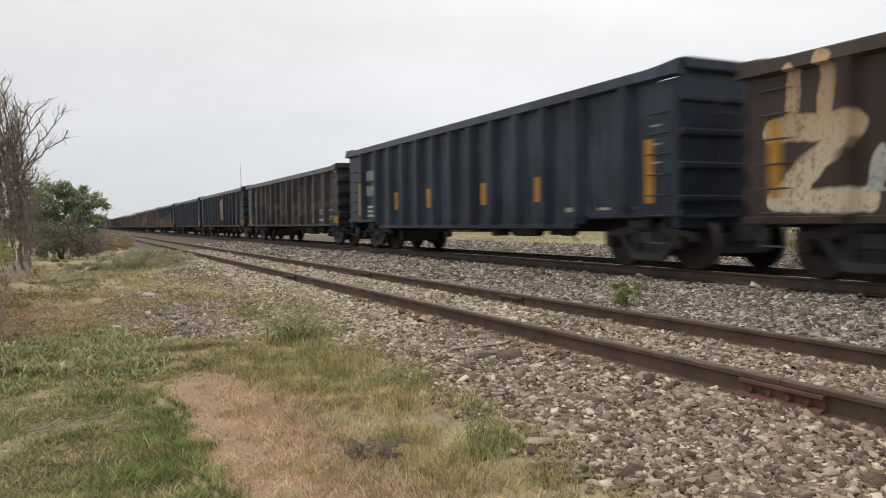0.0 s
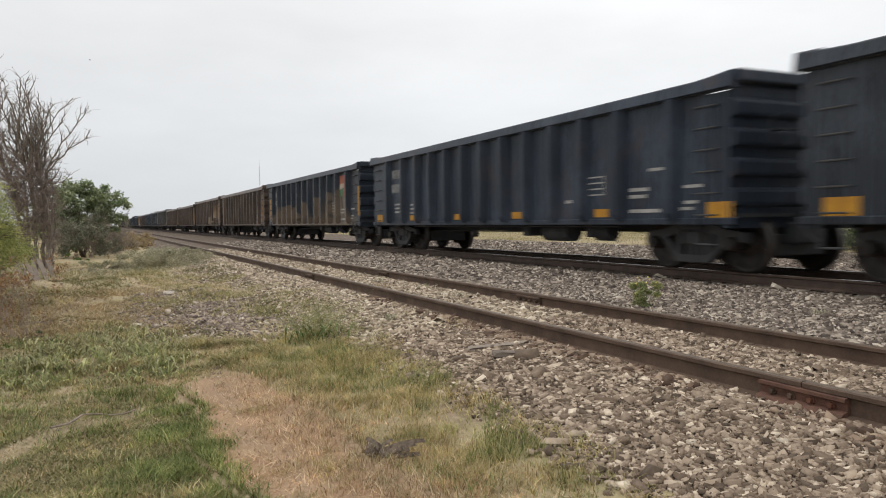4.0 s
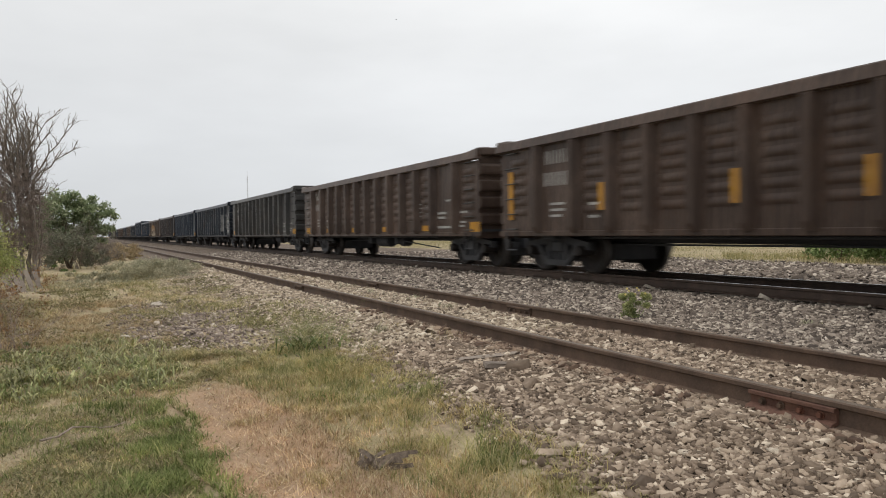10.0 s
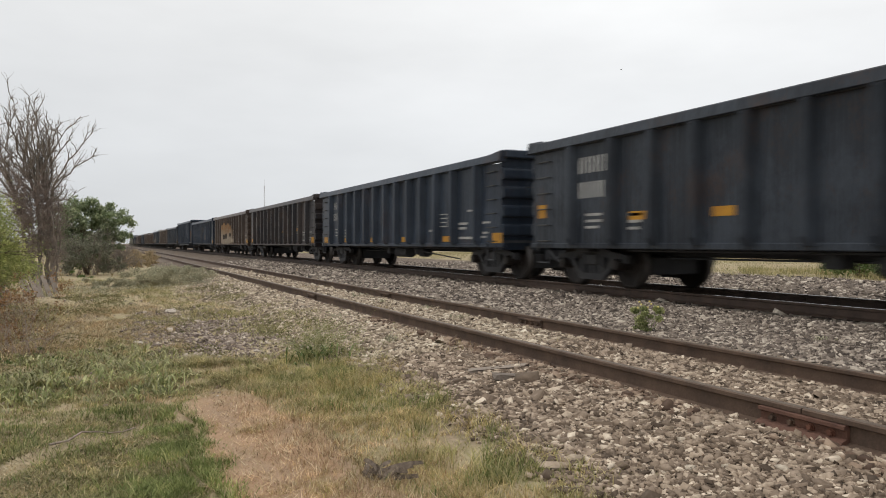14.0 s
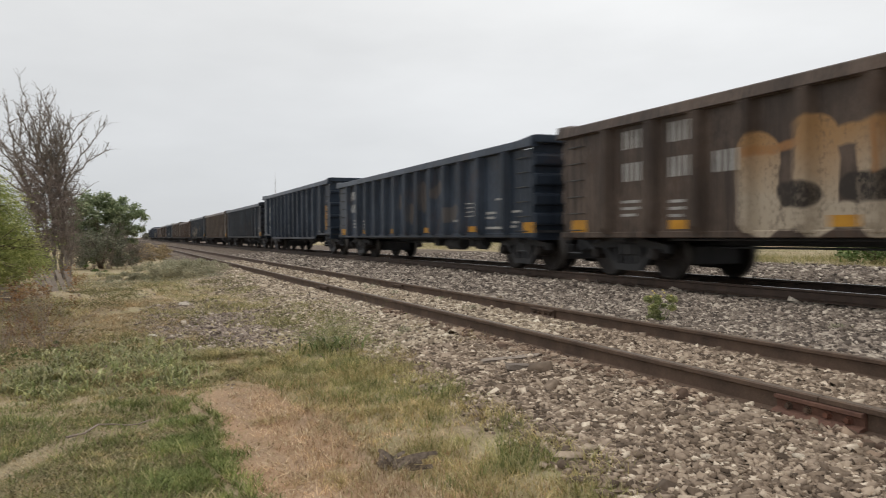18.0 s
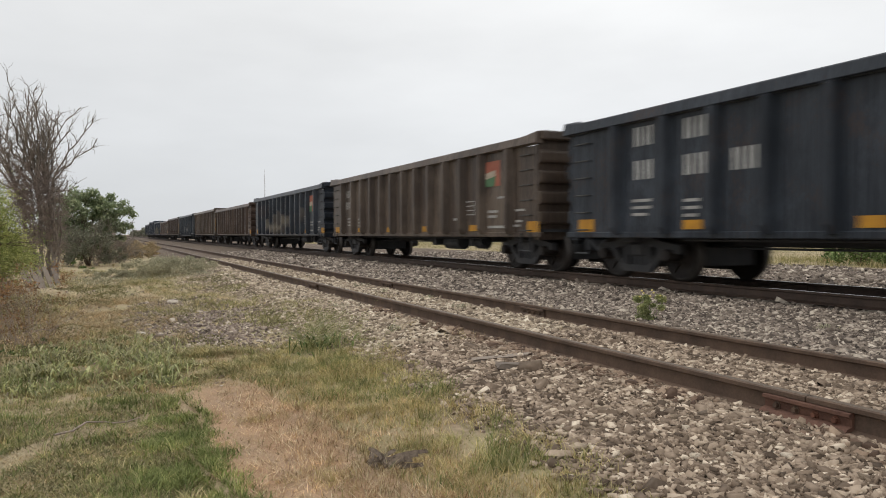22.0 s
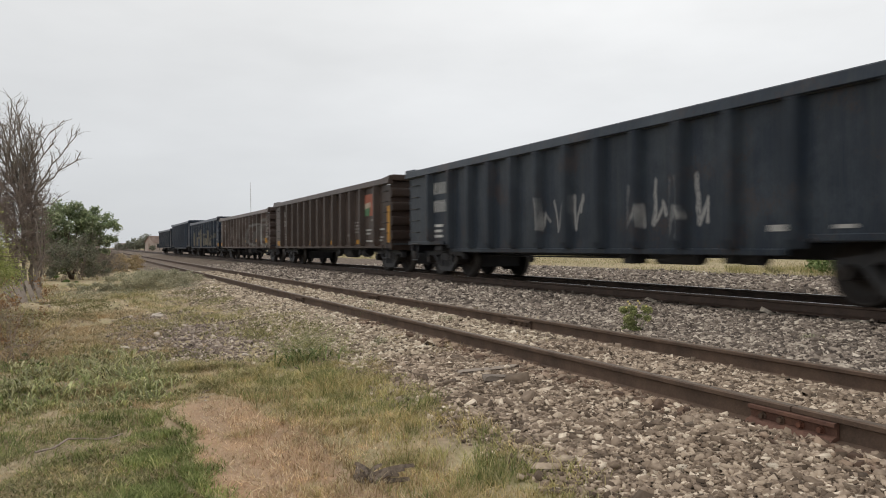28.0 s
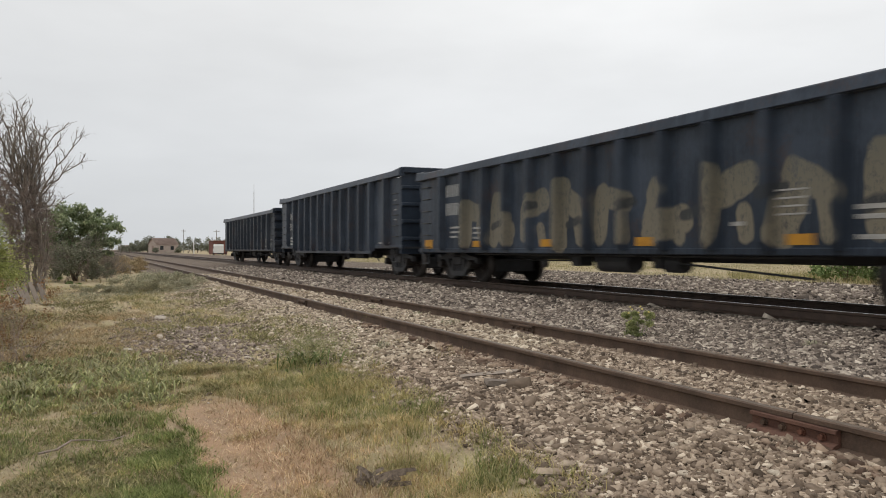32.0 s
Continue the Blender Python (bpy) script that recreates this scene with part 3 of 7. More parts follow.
def sprayed(n, l, point, strokes):
    """Distance to the nearest of several sprayed strokes, straight (y, z, y, z, width) or oval (y, z, half width, half height, width, "o")."""
    best, flat = None, n.new("ShaderNodeSeparateXYZ")
    l.new(point, flat.inputs[0])
    for y0, z0, y1, z1, w, *shape in strokes:
        if shape:
            d = math_node(n, l, "SUBTRACT", math_node(n, l, "ABSOLUTE", oval(n, l, flat.outputs[1], flat.outputs[2], y0, z0, y1, z1)), w / 2)
            best = d if best is None else math_node(n, l, "MINIMUM", best, d)
            continue
        a, b = Vector((0, y0, z0)), Vector((0, y1, z1))
        ba = b - a
        sub = n.new("ShaderNodeVectorMath")
        sub.operation = "SUBTRACT"
        l.new(point, sub.inputs[0])
        sub.inputs[1].default_value = a
        dot = n.new("ShaderNodeVectorMath")
        dot.operation = "DOT_PRODUCT"
        l.new(sub.outputs[0], dot.inputs[0])
        dot.inputs[1].default_value = ba / max(ba.length_squared, 1e-4)
        along = math_node(n, l, "ADD", dot.outputs["Value"], 0.0, True)
        step = n.new("ShaderNodeVectorMath")
        step.operation = "SCALE"
        step.inputs[0].default_value = ba
        l.new(along, step.inputs["Scale"])
        gap = n.new("ShaderNodeVectorMath")
        gap.operation = "DISTANCE"
        l.new(sub.outputs[0], gap.inputs[0])
        l.new(step.outputs[0], gap.inputs[1])
        d = math_node(n, l, "SUBTRACT", gap.outputs["Value"], w / 2)
        best = d if best is None else math_node(n, l, "MINIMUM", best, d)
    return best


def scrawl(y0, y1, z0, z1, count, w, seed):
    """A row of loose sprayed squiggles that spell nothing."""
    r = random.Random(seed)
    cell, out = (y0 - y1) / count, []
    for i in range(count):
        c = y0 - cell * (i + 0.5)
        hi, lo = z0 + (z1 - z0) * r.uniform(0.8, 1.0), z0 + (z1 - z0) * r.uniform(0.0, 0.2)
        pts = [(c + cell * r.uniform(0.2, 0.42), hi), (c + cell * r.uniform(0.12, 0.36), lo), (c - cell * r.uniform(0.0, 0.3), r.choice((hi, 0.5 * (hi + lo)))), (c - cell * r.uniform(0.15, 0.4), lo + r.uniform(0, 0.3))]
        out += [(*pts[k], *pts[k + 1], w * r.uniform(0.7, 1.3)) for k in range(3)]
    return out


def oval(n, l, y, z, cy, cz, a, b):
    """Signed distance, roughly, to an upright oval."""
    u = math_node(n, l, "DIVIDE", math_node(n, l, "SUBTRACT", y, cy), a)
    w = math_node(n, l, "DIVIDE", math_node(n, l, "SUBTRACT", z, cz), b)
    q = math_node(n, l, "SQRT", math_node(n, l, "ADD", math_node(n, l, "MULTIPLY", u, u), math_node(n, l, "MULTIPLY", w, w)))
    return math_node(n, l, "MULTIPLY", math_node(n, l, "SUBTRACT", q, 1.0), min(a, b))


def wheelset_mesh():
    bm = bmesh.new()
    rod(bm, (-1.1, 0, 0), (1.1, 0, 0), 0.075, seg=12)
    for s in (-1, 1):
        prof = [(0.68, 0.485), (0.71, 0.485), (0.722, 0.462), (0.825, WHEEL_R), (0.825, 0.40), (0.775, 0.38), (0.745, 0.16), (0.81, 0.13), (0.81, 0.08), (0.67, 0.08), (0.67, 0.13), (0.715, 0.16), (0.70, 0.38), (0.68, 0.4)]
        k, seg = len(prof), 28
        ring = [[bm.verts.new((s * x, r * math.cos(a), r * math.sin(a))) for x, r in prof] for a in (2 * math.pi * i / seg for i in range(seg))]
        for i in range(seg):
            for j in range(k):
                f = bm.faces.new((ring[i][j], ring[i][(j + 1) % k], ring[(i + 1) % seg][(j + 1) % k], ring[(i + 1) % seg][j]))
                f.smooth = True
                f.material_index = 1 if j == 2 else 0
        # chalk line and balance marks that show the turning
        box(bm, s * 0.755, s * 0.79, -0.03, 0.03, 0.2, 0.36)
    bmesh.ops.recalc_face_normals(bm, faces=bm.faces)
    return mesh_from("wheelset", bm, [M_WHEEL, M_TREAD])


def bolster_mesh():
    bm = bmesh.new()
    box(bm, -1.1, 1.1, -0.2, 0.2, 0.42, 0.66, 0.03)
    # plain filler blocks, added to keep the space between the wheels dark
    box(bm, -0.6, 0.6, -1.2, -0.2, 0.26, 0.6, 0.02)
    box(bm, -0.6, 0.6, 0.2, 1.2, 0.26, 0.6, 0.02)
    return mesh_from("bogie", bm, M_BOGIE)


def side_frame_mesh():
    """A cast side frame with its two windows, drawn once in the plane and given depth."""
    bm = bmesh.new()
    half = dict(t0=(-1.14, 0.47), t1=(-0.6, 0.55), t2=(-0.38, 0.62), t3=(-0.26, 0.64), u0=(-1.14, 0.63), u1=(-0.6, 0.7), u2=(-0.38, 0.77), u3=(-0.26, 0.8),
                c2=(-0.38, 0.26), c3=(-0.26, 0.26), d2=(-0.38, 0.14), d3=(-0.26, 0.14), e=(-0.76, 0.525))
    v = {(k, s): bm.verts.new((0, -s * y, z)) for k, (y, z) in half.items() for s in (-1, 1)}
    for s in (-1, 1):
        for q in (("t0", "t1", "u1", "u0"), ("t1", "t2", "u2", "u1"), ("t2", "t3", "u3", "u2"), ("c2", "c3", "t3", "t2"), ("d2", "d3", "c3", "c2"), ("e", "d2", "c2", "t1")):
            bm.faces.new([v[k, s] for k in q])
    bm.faces.new([v["t3", -1], v["t3", 1], v["u3", 1], v["u3", -1]])
    bm.faces.new([v["d3", -1], v["d3", 1], v["c3", 1], v["c3", -1]])
    g = bmesh.ops.extrude_face_region(bm, geom=bm.faces[:])
    for x in g["geom"]:
        if isinstance(x, bmesh.types.BMVert):
            x.co.x += 0.13
    bmesh.ops.recalc_face_normals(bm, faces=bm.faces)
    return mesh_from("side_frame", bm, M_BOGIE)


def rod_mesh(name, a, b, r0, r1, seg, mat):
    bm = bmesh.new()
    rod(bm, a, b, r0, r1, seg)
    return mesh_from(name, bm, mat)


def beam_mesh():
    bm = bmesh.new()
    box(bm, -0.93, 0.93, -0.05, 0.05, 0.24, 0.6)
    return mesh_from("brake_beam", bm, M_BOGIE)


WHEELSET, BOGIE, SIDE_FRAME, BEAM = wheelset_mesh(), bolster_mesh(), side_frame_mesh(), beam_mesh()
SPRING = rod_mesh("spring", (0, 0, 0.24), (0, 0, 0.46), 0.055, None, 8, M_BOGIE)
AXLE_BOX = rod_mesh("axle_box", (-0.11, 0, 0), (0.13, 0, 0), 0.125, 0.1, 12, M_WHEEL)


def bogie(w, y):
    b = shared("bogie", BOGIE, None, w, pose(0, y, -RIDE))
    for s in (-1, 1):
        shared("side_frame", SIDE_FRAME, None, b, pose(s * 1.005 - 0.065, 0, 0))
        shared("brake_beam", BEAM, None, b, pose(0, s * 0.42, 0))
        for a in (-0.13, 0.0, 0.13):
            shared("spring", SPRING, None, b, pose(s * 1.01, a, 0))
        for a in (-AXLE, AXLE):
            shared("axle_box", AXLE_BOX, None, b, pose(s * 1.06, a, WHEEL_R, 0, 0, 0 if s > 0 else 180))
    for a in (-AXLE, AXLE):
        ws = shared("wheelset", WHEELSET, None, b, pose(0, a, WHEEL_R - 0.003))
        WHEELS.append((ws, a))


WHEELS = []


def coupler_mesh():
    bm = bmesh.new()
    box(bm, -0.09, 0.09, -0.42, 0.1, 0.72, 0.9, 0.02)
    box(bm, -0.16, 0.1, -0.52, -0.36, 0.66, 0.94, 0.03)
    box(bm, -0.3, 0.3, -0.06, 0.5, 0.4, 0.74, 0.03)
    rod(bm, (-0.35, -0.1, 0.68), (-0.3, -0.5, 0.38), 0.03)
    rod(bm, (0.0, -0.3, 0.7), (-0.25, -0.35, 0.45), 0.025)
    return mesh_from("coupler", bm, M_STEEL_DARK)


def rib_mesh(z0, z1, depth=0.17, w=0.13):
    """A pressed hat-shaped stake, its back on x = 0, reaching to -depth."""
    bm = bmesh.new()
    k = depth * 0.85
    pts = [(0.0, -w), (-k, -w * 0.5), (-depth, -w * 0.38), (-depth, w * 0.38), (-k, w * 0.5), (0.0, w)]
    lo = [bm.verts.new((x * 0.75, y, z0)) for x, y in pts]
    m1 = [bm.verts.new((x, y, z0 + 0.12)) for x, y in pts]
    hi = [bm.verts.new((x, y, z1)) for x, y in pts]
    for a, b in ((lo, m1), (m1, hi)):
        for i in range(5):
            bm.faces.new((a[i], a[i + 1], b[i + 1], b[i]))
    bm.faces.new(lo[::-1])
    bm.faces.new(hi)
    bmesh.ops.recalc_face_normals(bm, faces=bm.faces)
    return mesh_from("stake", bm, M_STEEL_DARK)


def louvre_mesh(w, z0, z1, count):
    """Pressed ridges of one side panel, lying one above another."""
    bm = bmesh.new()
    step = (z1 - z0) / count
    for i in range(count):
        z = z0 + step * (i + 0.5)
        h = step * 0.36
        pts = [(0.0, z - h), (-0.022, z - h * 0.75), (-0.034, z - h * 0.1), (-0.026, z + h * 0.55), (0.0, z + h)]
        a = [bm.verts.new((x, -w / 2 + (0.07 if x < 0 else 0), q)) for x, q in pts]
        b = [bm.verts.new((x, w / 2 - (0.07 if x < 0 else 0), q)) for x, q in pts]
        for j in range(4):
            bm.faces.new((a[j], b[j], b[j + 1], a[j + 1])).smooth = True
        bm.faces.new(a[::-1])
        bm.faces.new(b)
    bmesh.ops.recalc_face_normals(bm, faces=bm.faces)
    return mesh_from("louvre_panel", bm, M_STEEL_DARK)


COUPLER = coupler_mesh()
STAKES = [-6.75, -5.37, -4.27, -3.22, -2.18, -1.14, -0.11, 0.92, 1.95, 2.98, 4.0, 5.1, 6.4]
CACHE = {}


def cached(key, make):
    if key not in CACHE:
        CACHE[key] = make()
    return CACHE[key]


def side_wall_mesh(h, sill, tub):
    """Side sheet on x = 0 (inner face at +0.03), with the low slot under the top chord at both ends."""
    bm = bmesh.new()
    e = BODY / 2
    top = h - 0.2
    if tub:
        bot = [(-e, sill + 0.14), (-e + 2.4, sill + 0.14), (-e + 2.85, sill - 0.06), (e - 2.85, sill - 0.06), (e - 2.4, sill + 0.14), (e, sill + 0.14)]
    else:
        bot = [(-e, sill), (-e + 3.1, sill), (-e + 3.7, sill), (e - 3.7, sill), (e - 3.1, sill), (e, sill)]
    tops = [(-e + 0.14, top - 0.025), (-e + 0.5, top - 0.025), (-e + 0.54, top), (e - 0.54, top), (e - 0.5, top - 0.025), (e - 0.14, top - 0.025)]
    bot[0], bot[5] = (-e + 0.14, bot[0][1]), (e - 0.14, bot[5][1])
    ring = []
    for x in (0.0, 0.03):
        ring.append(([bm.verts.new((x, y, z)) for y, z in bot], [bm.verts.new((x, y, z)) for y, z in tops]))
    for lo, hi in ring:
        for i in range(5):
            bm.faces.new((lo[i], lo[i + 1], hi[i + 1], hi[i]))
    (l0, h0), (l1, h1) = ring
    for a, b in ((l0, l1), (h0, h1)):
        for i in range(5):
            bm.faces.new((a[i], a[i + 1], b[i + 1], b[i]))
    for i in (0, 5):
        bm.faces.new((l0[i], h0[i], h1[i], l1[i]))
    bmesh.ops.recalc_face_normals(bm, faces=bm.faces)
    return mesh_from("side_wall", bm, M_STEEL_DARK)


def top_chord_mesh(h):
    """Rim beam of one side, its ends swept up to the end walls."""
    bm = bmesh.new()
    e = BODY / 2
    rows = [(-e, 0.06), (-e + 0.5, 0.015), (-e + 0.8, 0.0), (e - 0.8, 0.0), (e - 0.5, 0.015), (e, 0.06)]
    sect = [(-0.1, -0.2), (-0.135, -0.185), (-0.095, -0.02), (-0.075, 0.0), (0.06, 0.0), (0.06, -0.2)]
    rings = [[bm.verts.new((x, y, h + z + (up if z > -0.1 else 0.0))) for x, z in sect] for y, up in rows]
    for a, b in zip(rings[:-1], rings[1:]):
        for i in range(6):
            bm.faces.new((a[i], a[(i + 1) % 6], b[(i + 1) % 6], b[i]))
    bm.faces.new(rings[0])
    bm.faces.new(rings[-1][::-1])
    bmesh.ops.recalc_face_normals(bm, faces=bm.faces)
    return mesh_from("top_chord", bm, M_STEEL_DARK)


def sill_mesh(sill, tub):
    bm = bmesh.new()
    e = BODY / 2
    if tub:
        for a, b, z in ((-e, -e + 2.42, sill + 0.12), (e - 2.42, e, sill + 0.12), (-e + 2.83, e - 2.83, sill - 0.07)):
            box(bm, -0.03, 0.05, a, b, z - 0.05, z + 0.05, 0.012)
    else:
        box(bm, -0.03, 0.06, -e, e, sill - 0.05, sill + 0.06, 0.014)
    return mesh_from("side_sill", bm, M_STEEL_DARK)


def end_wall_mesh(h, sill):
    bm = bmesh.new()
    box(bm, -1.47, 1.47, -0.02, 0.02, sill - 0.1, h - 0.1)
    return mesh_from("end_wall", bm, M_STEEL_DARK)


def end_rib_mesh(d, k):
    """A pressed rib across the end, d deep and k half as high."""
    bm = bmesh.new()
    pts = [(0.0, -k), (-0.9 * d, -0.75 * k), (-d, -0.5 * k), (-d, 0.5 * k), (-0.9 * d, 0.75 * k), (0.0, k)]
    a = [bm.verts.new((-1.455, y, z)) for y, z in pts]
    b = [bm.verts.new((1.455, y, z)) for y, z in pts]
    for i in range(6):
        bm.faces.new((a[i], b[i], b[(i + 1) % 6], a[(i + 1) % 6]))
    bm.faces.new(a[::-1])
    bm.faces.new(b)
    bmesh.ops.recalc_face_normals(bm, faces=bm.faces)
    return mesh_from("end_rib", bm, M_STEEL_DARK)


def rung_mesh():
    bm = bmesh.new()
    rod(bm, (-0.07, -0.2, 0), (-0.07, 0.2, 0), 0.014, seg=6)
    for y in (-0.2, 0.2):
        rod(bm, (0.0, y, 0), (-0.07, y, 0), 0.014, seg=6)
    return mesh_from("ladder_rung", bm, M_STEEL_DARK)


RUNG, END_RIB, TUB_RIB = rung_mesh(), end_rib_mesh(0.09, 0.15), end_rib_mesh(0.07, 0.06)
M_LADDER = simple("ladder_steel", (0.028, 0.028, 0.028), (0.06, 0.058, 0.055), 4, 0.6)


def plate(name, parent, mat, y, z, w, h, x, label=""):
    """A painted or stuck-on mark on the side, as a thin plate."""
    bm = bmesh.new()
    box(bm, x - 0.004, x, y - w / 2, y + w / 2, z - h / 2, z + h / 2)
    return part(name, bm, mat, parent, label)


def lettering(parent, mat, y, z, count, size, x, gaps=()):
    """A row of bars of the size of stencilled characters; read along +y to -y."""
    bm = bmesh.new()
    w = min(0.85 * size, 1.08 / count)
    for i in range(count):
        if i in gaps:
            continue
        yy = y - i * w
        for side in (-1, 1):
            box(bm, x - 0.004, x, yy + side * w * 0.22 - w * 0.1, yy + side * w * 0.22 + w * 0.1, z - size / 2, z + size / 2)
    return part("stencilled_marking", bm, mat, parent, "worn pale stencilled characters")


def small_lines(parent, mat, y, z, widths, x, h=0.05, step=0.11):
    bm = bmesh.new()
    for i, w in enumerate(widths):
        box(bm, x - 0.004, x, y - w, y, z - i * step - h / 2, z - i * step + h / 2)
    return part("data_marking", bm, mat, parent, "small unreadable data lines")


def sliced_logo(parent, y, z, w, h, x):
    """A square emblem: red above, a white band, green below, drawn as plain shapes."""
    em = plate("emblem", parent, M_RED, y, z, w, h, x, "faded red, white and green square emblem")
    bm = bmesh.new()
    a, b, c = y + w / 2, y - w / 2, x - 0.006
    m, q = b + w * 0.28, b + w * 0.36
    v = [bm.verts.new((c, yy, zz)) for yy, zz in ((a, z + h * 0.04), (m, z + h * 0.14), (m, z - h * 0.1), (a, z - h * 0.2))]
    bm.faces.new(v)
    part("emblem_band", bm, M_BAND, em)
    bm = bmesh.new()
    v = [bm.verts.new((c - 0.002, yy, zz)) for yy, zz in ((a, z - h * 0.2), (m, z - h * 0.1), (q, z - h / 2), (a, z - h / 2))]
    bm.faces.new(v)
    part("emblem_foot", bm, M_GREEN, em)


M_BAND = simple("faded_cream_band", (0.3, 0.24, 0.18), (0.5, 0.43, 0.35), 6, 0.8, 0, 0.05)


def wagon(label, kind, h, sill, base, dirt, art=None, marks="low", letters=(), emblem=None, lines=True, rust=0.35, seed=0, end_mark=False):
    """A high-sided open wagon; -x faces the near side, -y is its leading end. h and sill are heights over the rail."""
    w = tagged(new("gondola_wagon"), label, "freight wagon", "wagons of the train")
    tub = kind == "tub"
    paint = wagon_paint("wagon_paint", base, dirt, w, art, rust, seed)
    e, hx = BODY / 2, 1.46
    r = random.Random(seed)
    # floor and centre sill
    bm = bmesh.new()
    box(bm, -1.4, 1.4, -e + 0.05, e - 0.05, sill + 0.06, sill + 0.12)
    part("floor", bm, M_STEEL_DARK, w)
    bm = bmesh.new()
    box(bm, -0.2, 0.2, -e - 0.1, e + 0.1, sill - 0.2, sill + 0.05, 0.02)
    part("centre_sill", bm, M_STEEL_DARK, w)
    for y in BOGIES:
        bm = bmesh.new()
        box(bm, -1.3, 1.3, y - 0.22, y + 0.22, 0.62, sill + 0.06, 0.03)
        part("body_bolster", bm, M_STEEL_DARK, w)
    # sides
    sw = cached(("wall", h, sill, tub), lambda: side_wall_mesh(h, sill, tub))
    tchord = cached(("chord", h), lambda: top_chord_mesh(h))
    sl = cached(("sill", sill, tub), lambda: sill_mesh(sill, tub))
    ribs = STAKES
    for s in (-1, 1):
        turn = pose(s * hx, 0, 0, 0, 0, 0 if s < 0 else 180)
        shared("side_wall", sw, paint, w, turn)
        shared("top_chord", tchord, paint, w, turn)
        shared("side_sill", sl, paint, w, turn)
        for y in ribs:
            z0 = sill + 0.02
            if tub:
                z0 = sill + 0.16 if abs(y) > e - 2.6 else sill - 0.02
            rb = cached(("rib", round(z0, 2), h, kind), lambda: rib_mesh(z0, h - 0.2))
            shared("stake", rb, paint, w, pose(s * hx, y, 0, 0, 0, 0 if s < 0 else 180))
        if kind == "louvre":
            ys = [-e] + ribs + [e]
            for i in range(len(ys) - 1):
                if i in (1, 12):
                    continue
                wd = min(ys[i + 1] - ys[i] - 0.36, 0.68)
                lm = cached(("louvre", round(wd, 2), h), lambda: louvre_mesh(wd, sill + 0.35, h - 0.35, 6))
                shared("louvre_panel", lm, paint, w, pose(s * hx, (ys[i] + ys[i + 1]) / 2, 0, 0, 0, 0 if s < 0 else 180))
    # ends
    ew = cached(("end", h, sill), lambda: end_wall_mesh(h, sill))
    back = 0.12
    for s in (-1, 1):
        shared("end_wall", ew, paint, w, pose(0, s * (e - back), 0, 0, 0, 0 if s < 0 else 180))
        for i in range(4):
            z = sill + 0.36 + i * (h - sill - 0.5) / 3.75
            shared("end_rib", TUB_RIB if tub else END_RIB, paint, w, pose(0, s * (e - back + 0.02), z, 0, 0, 0 if s < 0 else 180))
        bm = bmesh.new()
        box(bm, -1.46, 1.46, min(s * (e - 0.3), s * (e + 0.07)), max(s * (e - 0.3), s * (e + 0.07)), h - 0.11, h + 0.07, 0.02)
        part("end_cap", bm, paint, w)
        for sx in (-1, 1):
            bm = bmesh.new()
            box(bm, min(sx * 1.37, sx * 1.457), max(sx * 1.37, sx * 1.457), s * (e - 0.22) - 0.06, s * (e - 0.22) + 0.06, sill - 0.1, h - 0.24, 0.012)
            part("corner_post", bm, paint, w)
        shared("coupler", COUPLER, None, w, pose(0, s * (e + 0.05), -0.02, 0, 0, 0 if s < 0 else 180))
        for i in range(6):
            shared("ladder_rung", RUNG, M_LADDER, w, pose(-hx, s * (e - 0.55), sill + 0.1 + i * 0.33, 0, 0, 0))
        bm = bmesh.new()
        for y in (-0.2, 0.2):
            rod(bm, (-hx - 0.05, s * (e - 0.55) + y, sill - 0.35), (-hx - 0.05, s * (e - 0.55) + y, sill + 0.05), 0.014, seg=6)
        rod(bm, (-hx - 0.05, s * (e - 0.55) - 0.2, sill - 0.35), (-hx - 0.05, s * (e - 0.55) + 0.2, sill - 0.35), 0.016, seg=6)
        part("sill_step", bm, M_STEEL_DARK, w)
    bm = bmesh.new()
    bmesh.ops.create_cone(bm, cap_ends=False, segments=16, radius1=0.25, radius2=0.25, depth=0.03, matrix=pose(-0.7, -e - 0.16, h - 0.8, 90))
    rod(bm, (-0.95, -e - 0.16, h - 0.8), (-0.45, -e - 0.16, h - 0.8), 0.015)
    rod(bm, (-0.7, -e - 0.16, h - 0.8), (-0.7, -e, h - 0.8), 0.02)
    part("hand_brake_wheel", bm, M_STEEL_DARK, w)
    # brake gear below the floor
    y0 = r.choice((-2.7, -2.5, -2.3, -0.2))
    low, wide = (0.16, 0.14) if tub else (0.2, 0.2)
    bm = bmesh.new()
    rod(bm, (-0.85, y0 - 0.5, sill - low), (-0.85, y0 + 0.5, sill - low), wide, seg=16)
    for k in (-0.3, 0.3):
        box(bm, -0.88, -0.82, y0 + k - 0.03, y0 + k + 0.03, sill - low, sill - 0.02)
    part("air_tank", bm, M_STEEL_DARK, w)
    bm = bmesh.new()
    rod(bm, (-0.8, y0 - 1.75, sill - low), (-0.8, y0 - 1.3, sill - low), wide * 0.85, seg=14)
    box(bm, -1.0, -0.6, y0 - 1.32, y0 - 1.1, sill - low - 0.1, sill - 0.04, 0.02)
    part("brake_cylinder", bm, M_STEEL_DARK, w)
    bm = bmesh.new()
    box(bm, -1.05, -0.7, y0 + 1.0, y0 + 1.3, sill - 0.3, sill - 0.04, 0.02)
    part("brake_valve", bm, M_STEEL_DARK, w)
    bm = bmesh.new()
    rod(bm, (-0.95, -4.6, sill - 0.38), (-0.95, y0 - 1.7, sill - 0.2), 0.018, seg=6)
    rod(bm, (-0.6, y0, sill - 0.2), (-0.6, 4.6, sill - 0.22), 0.018, seg=6)
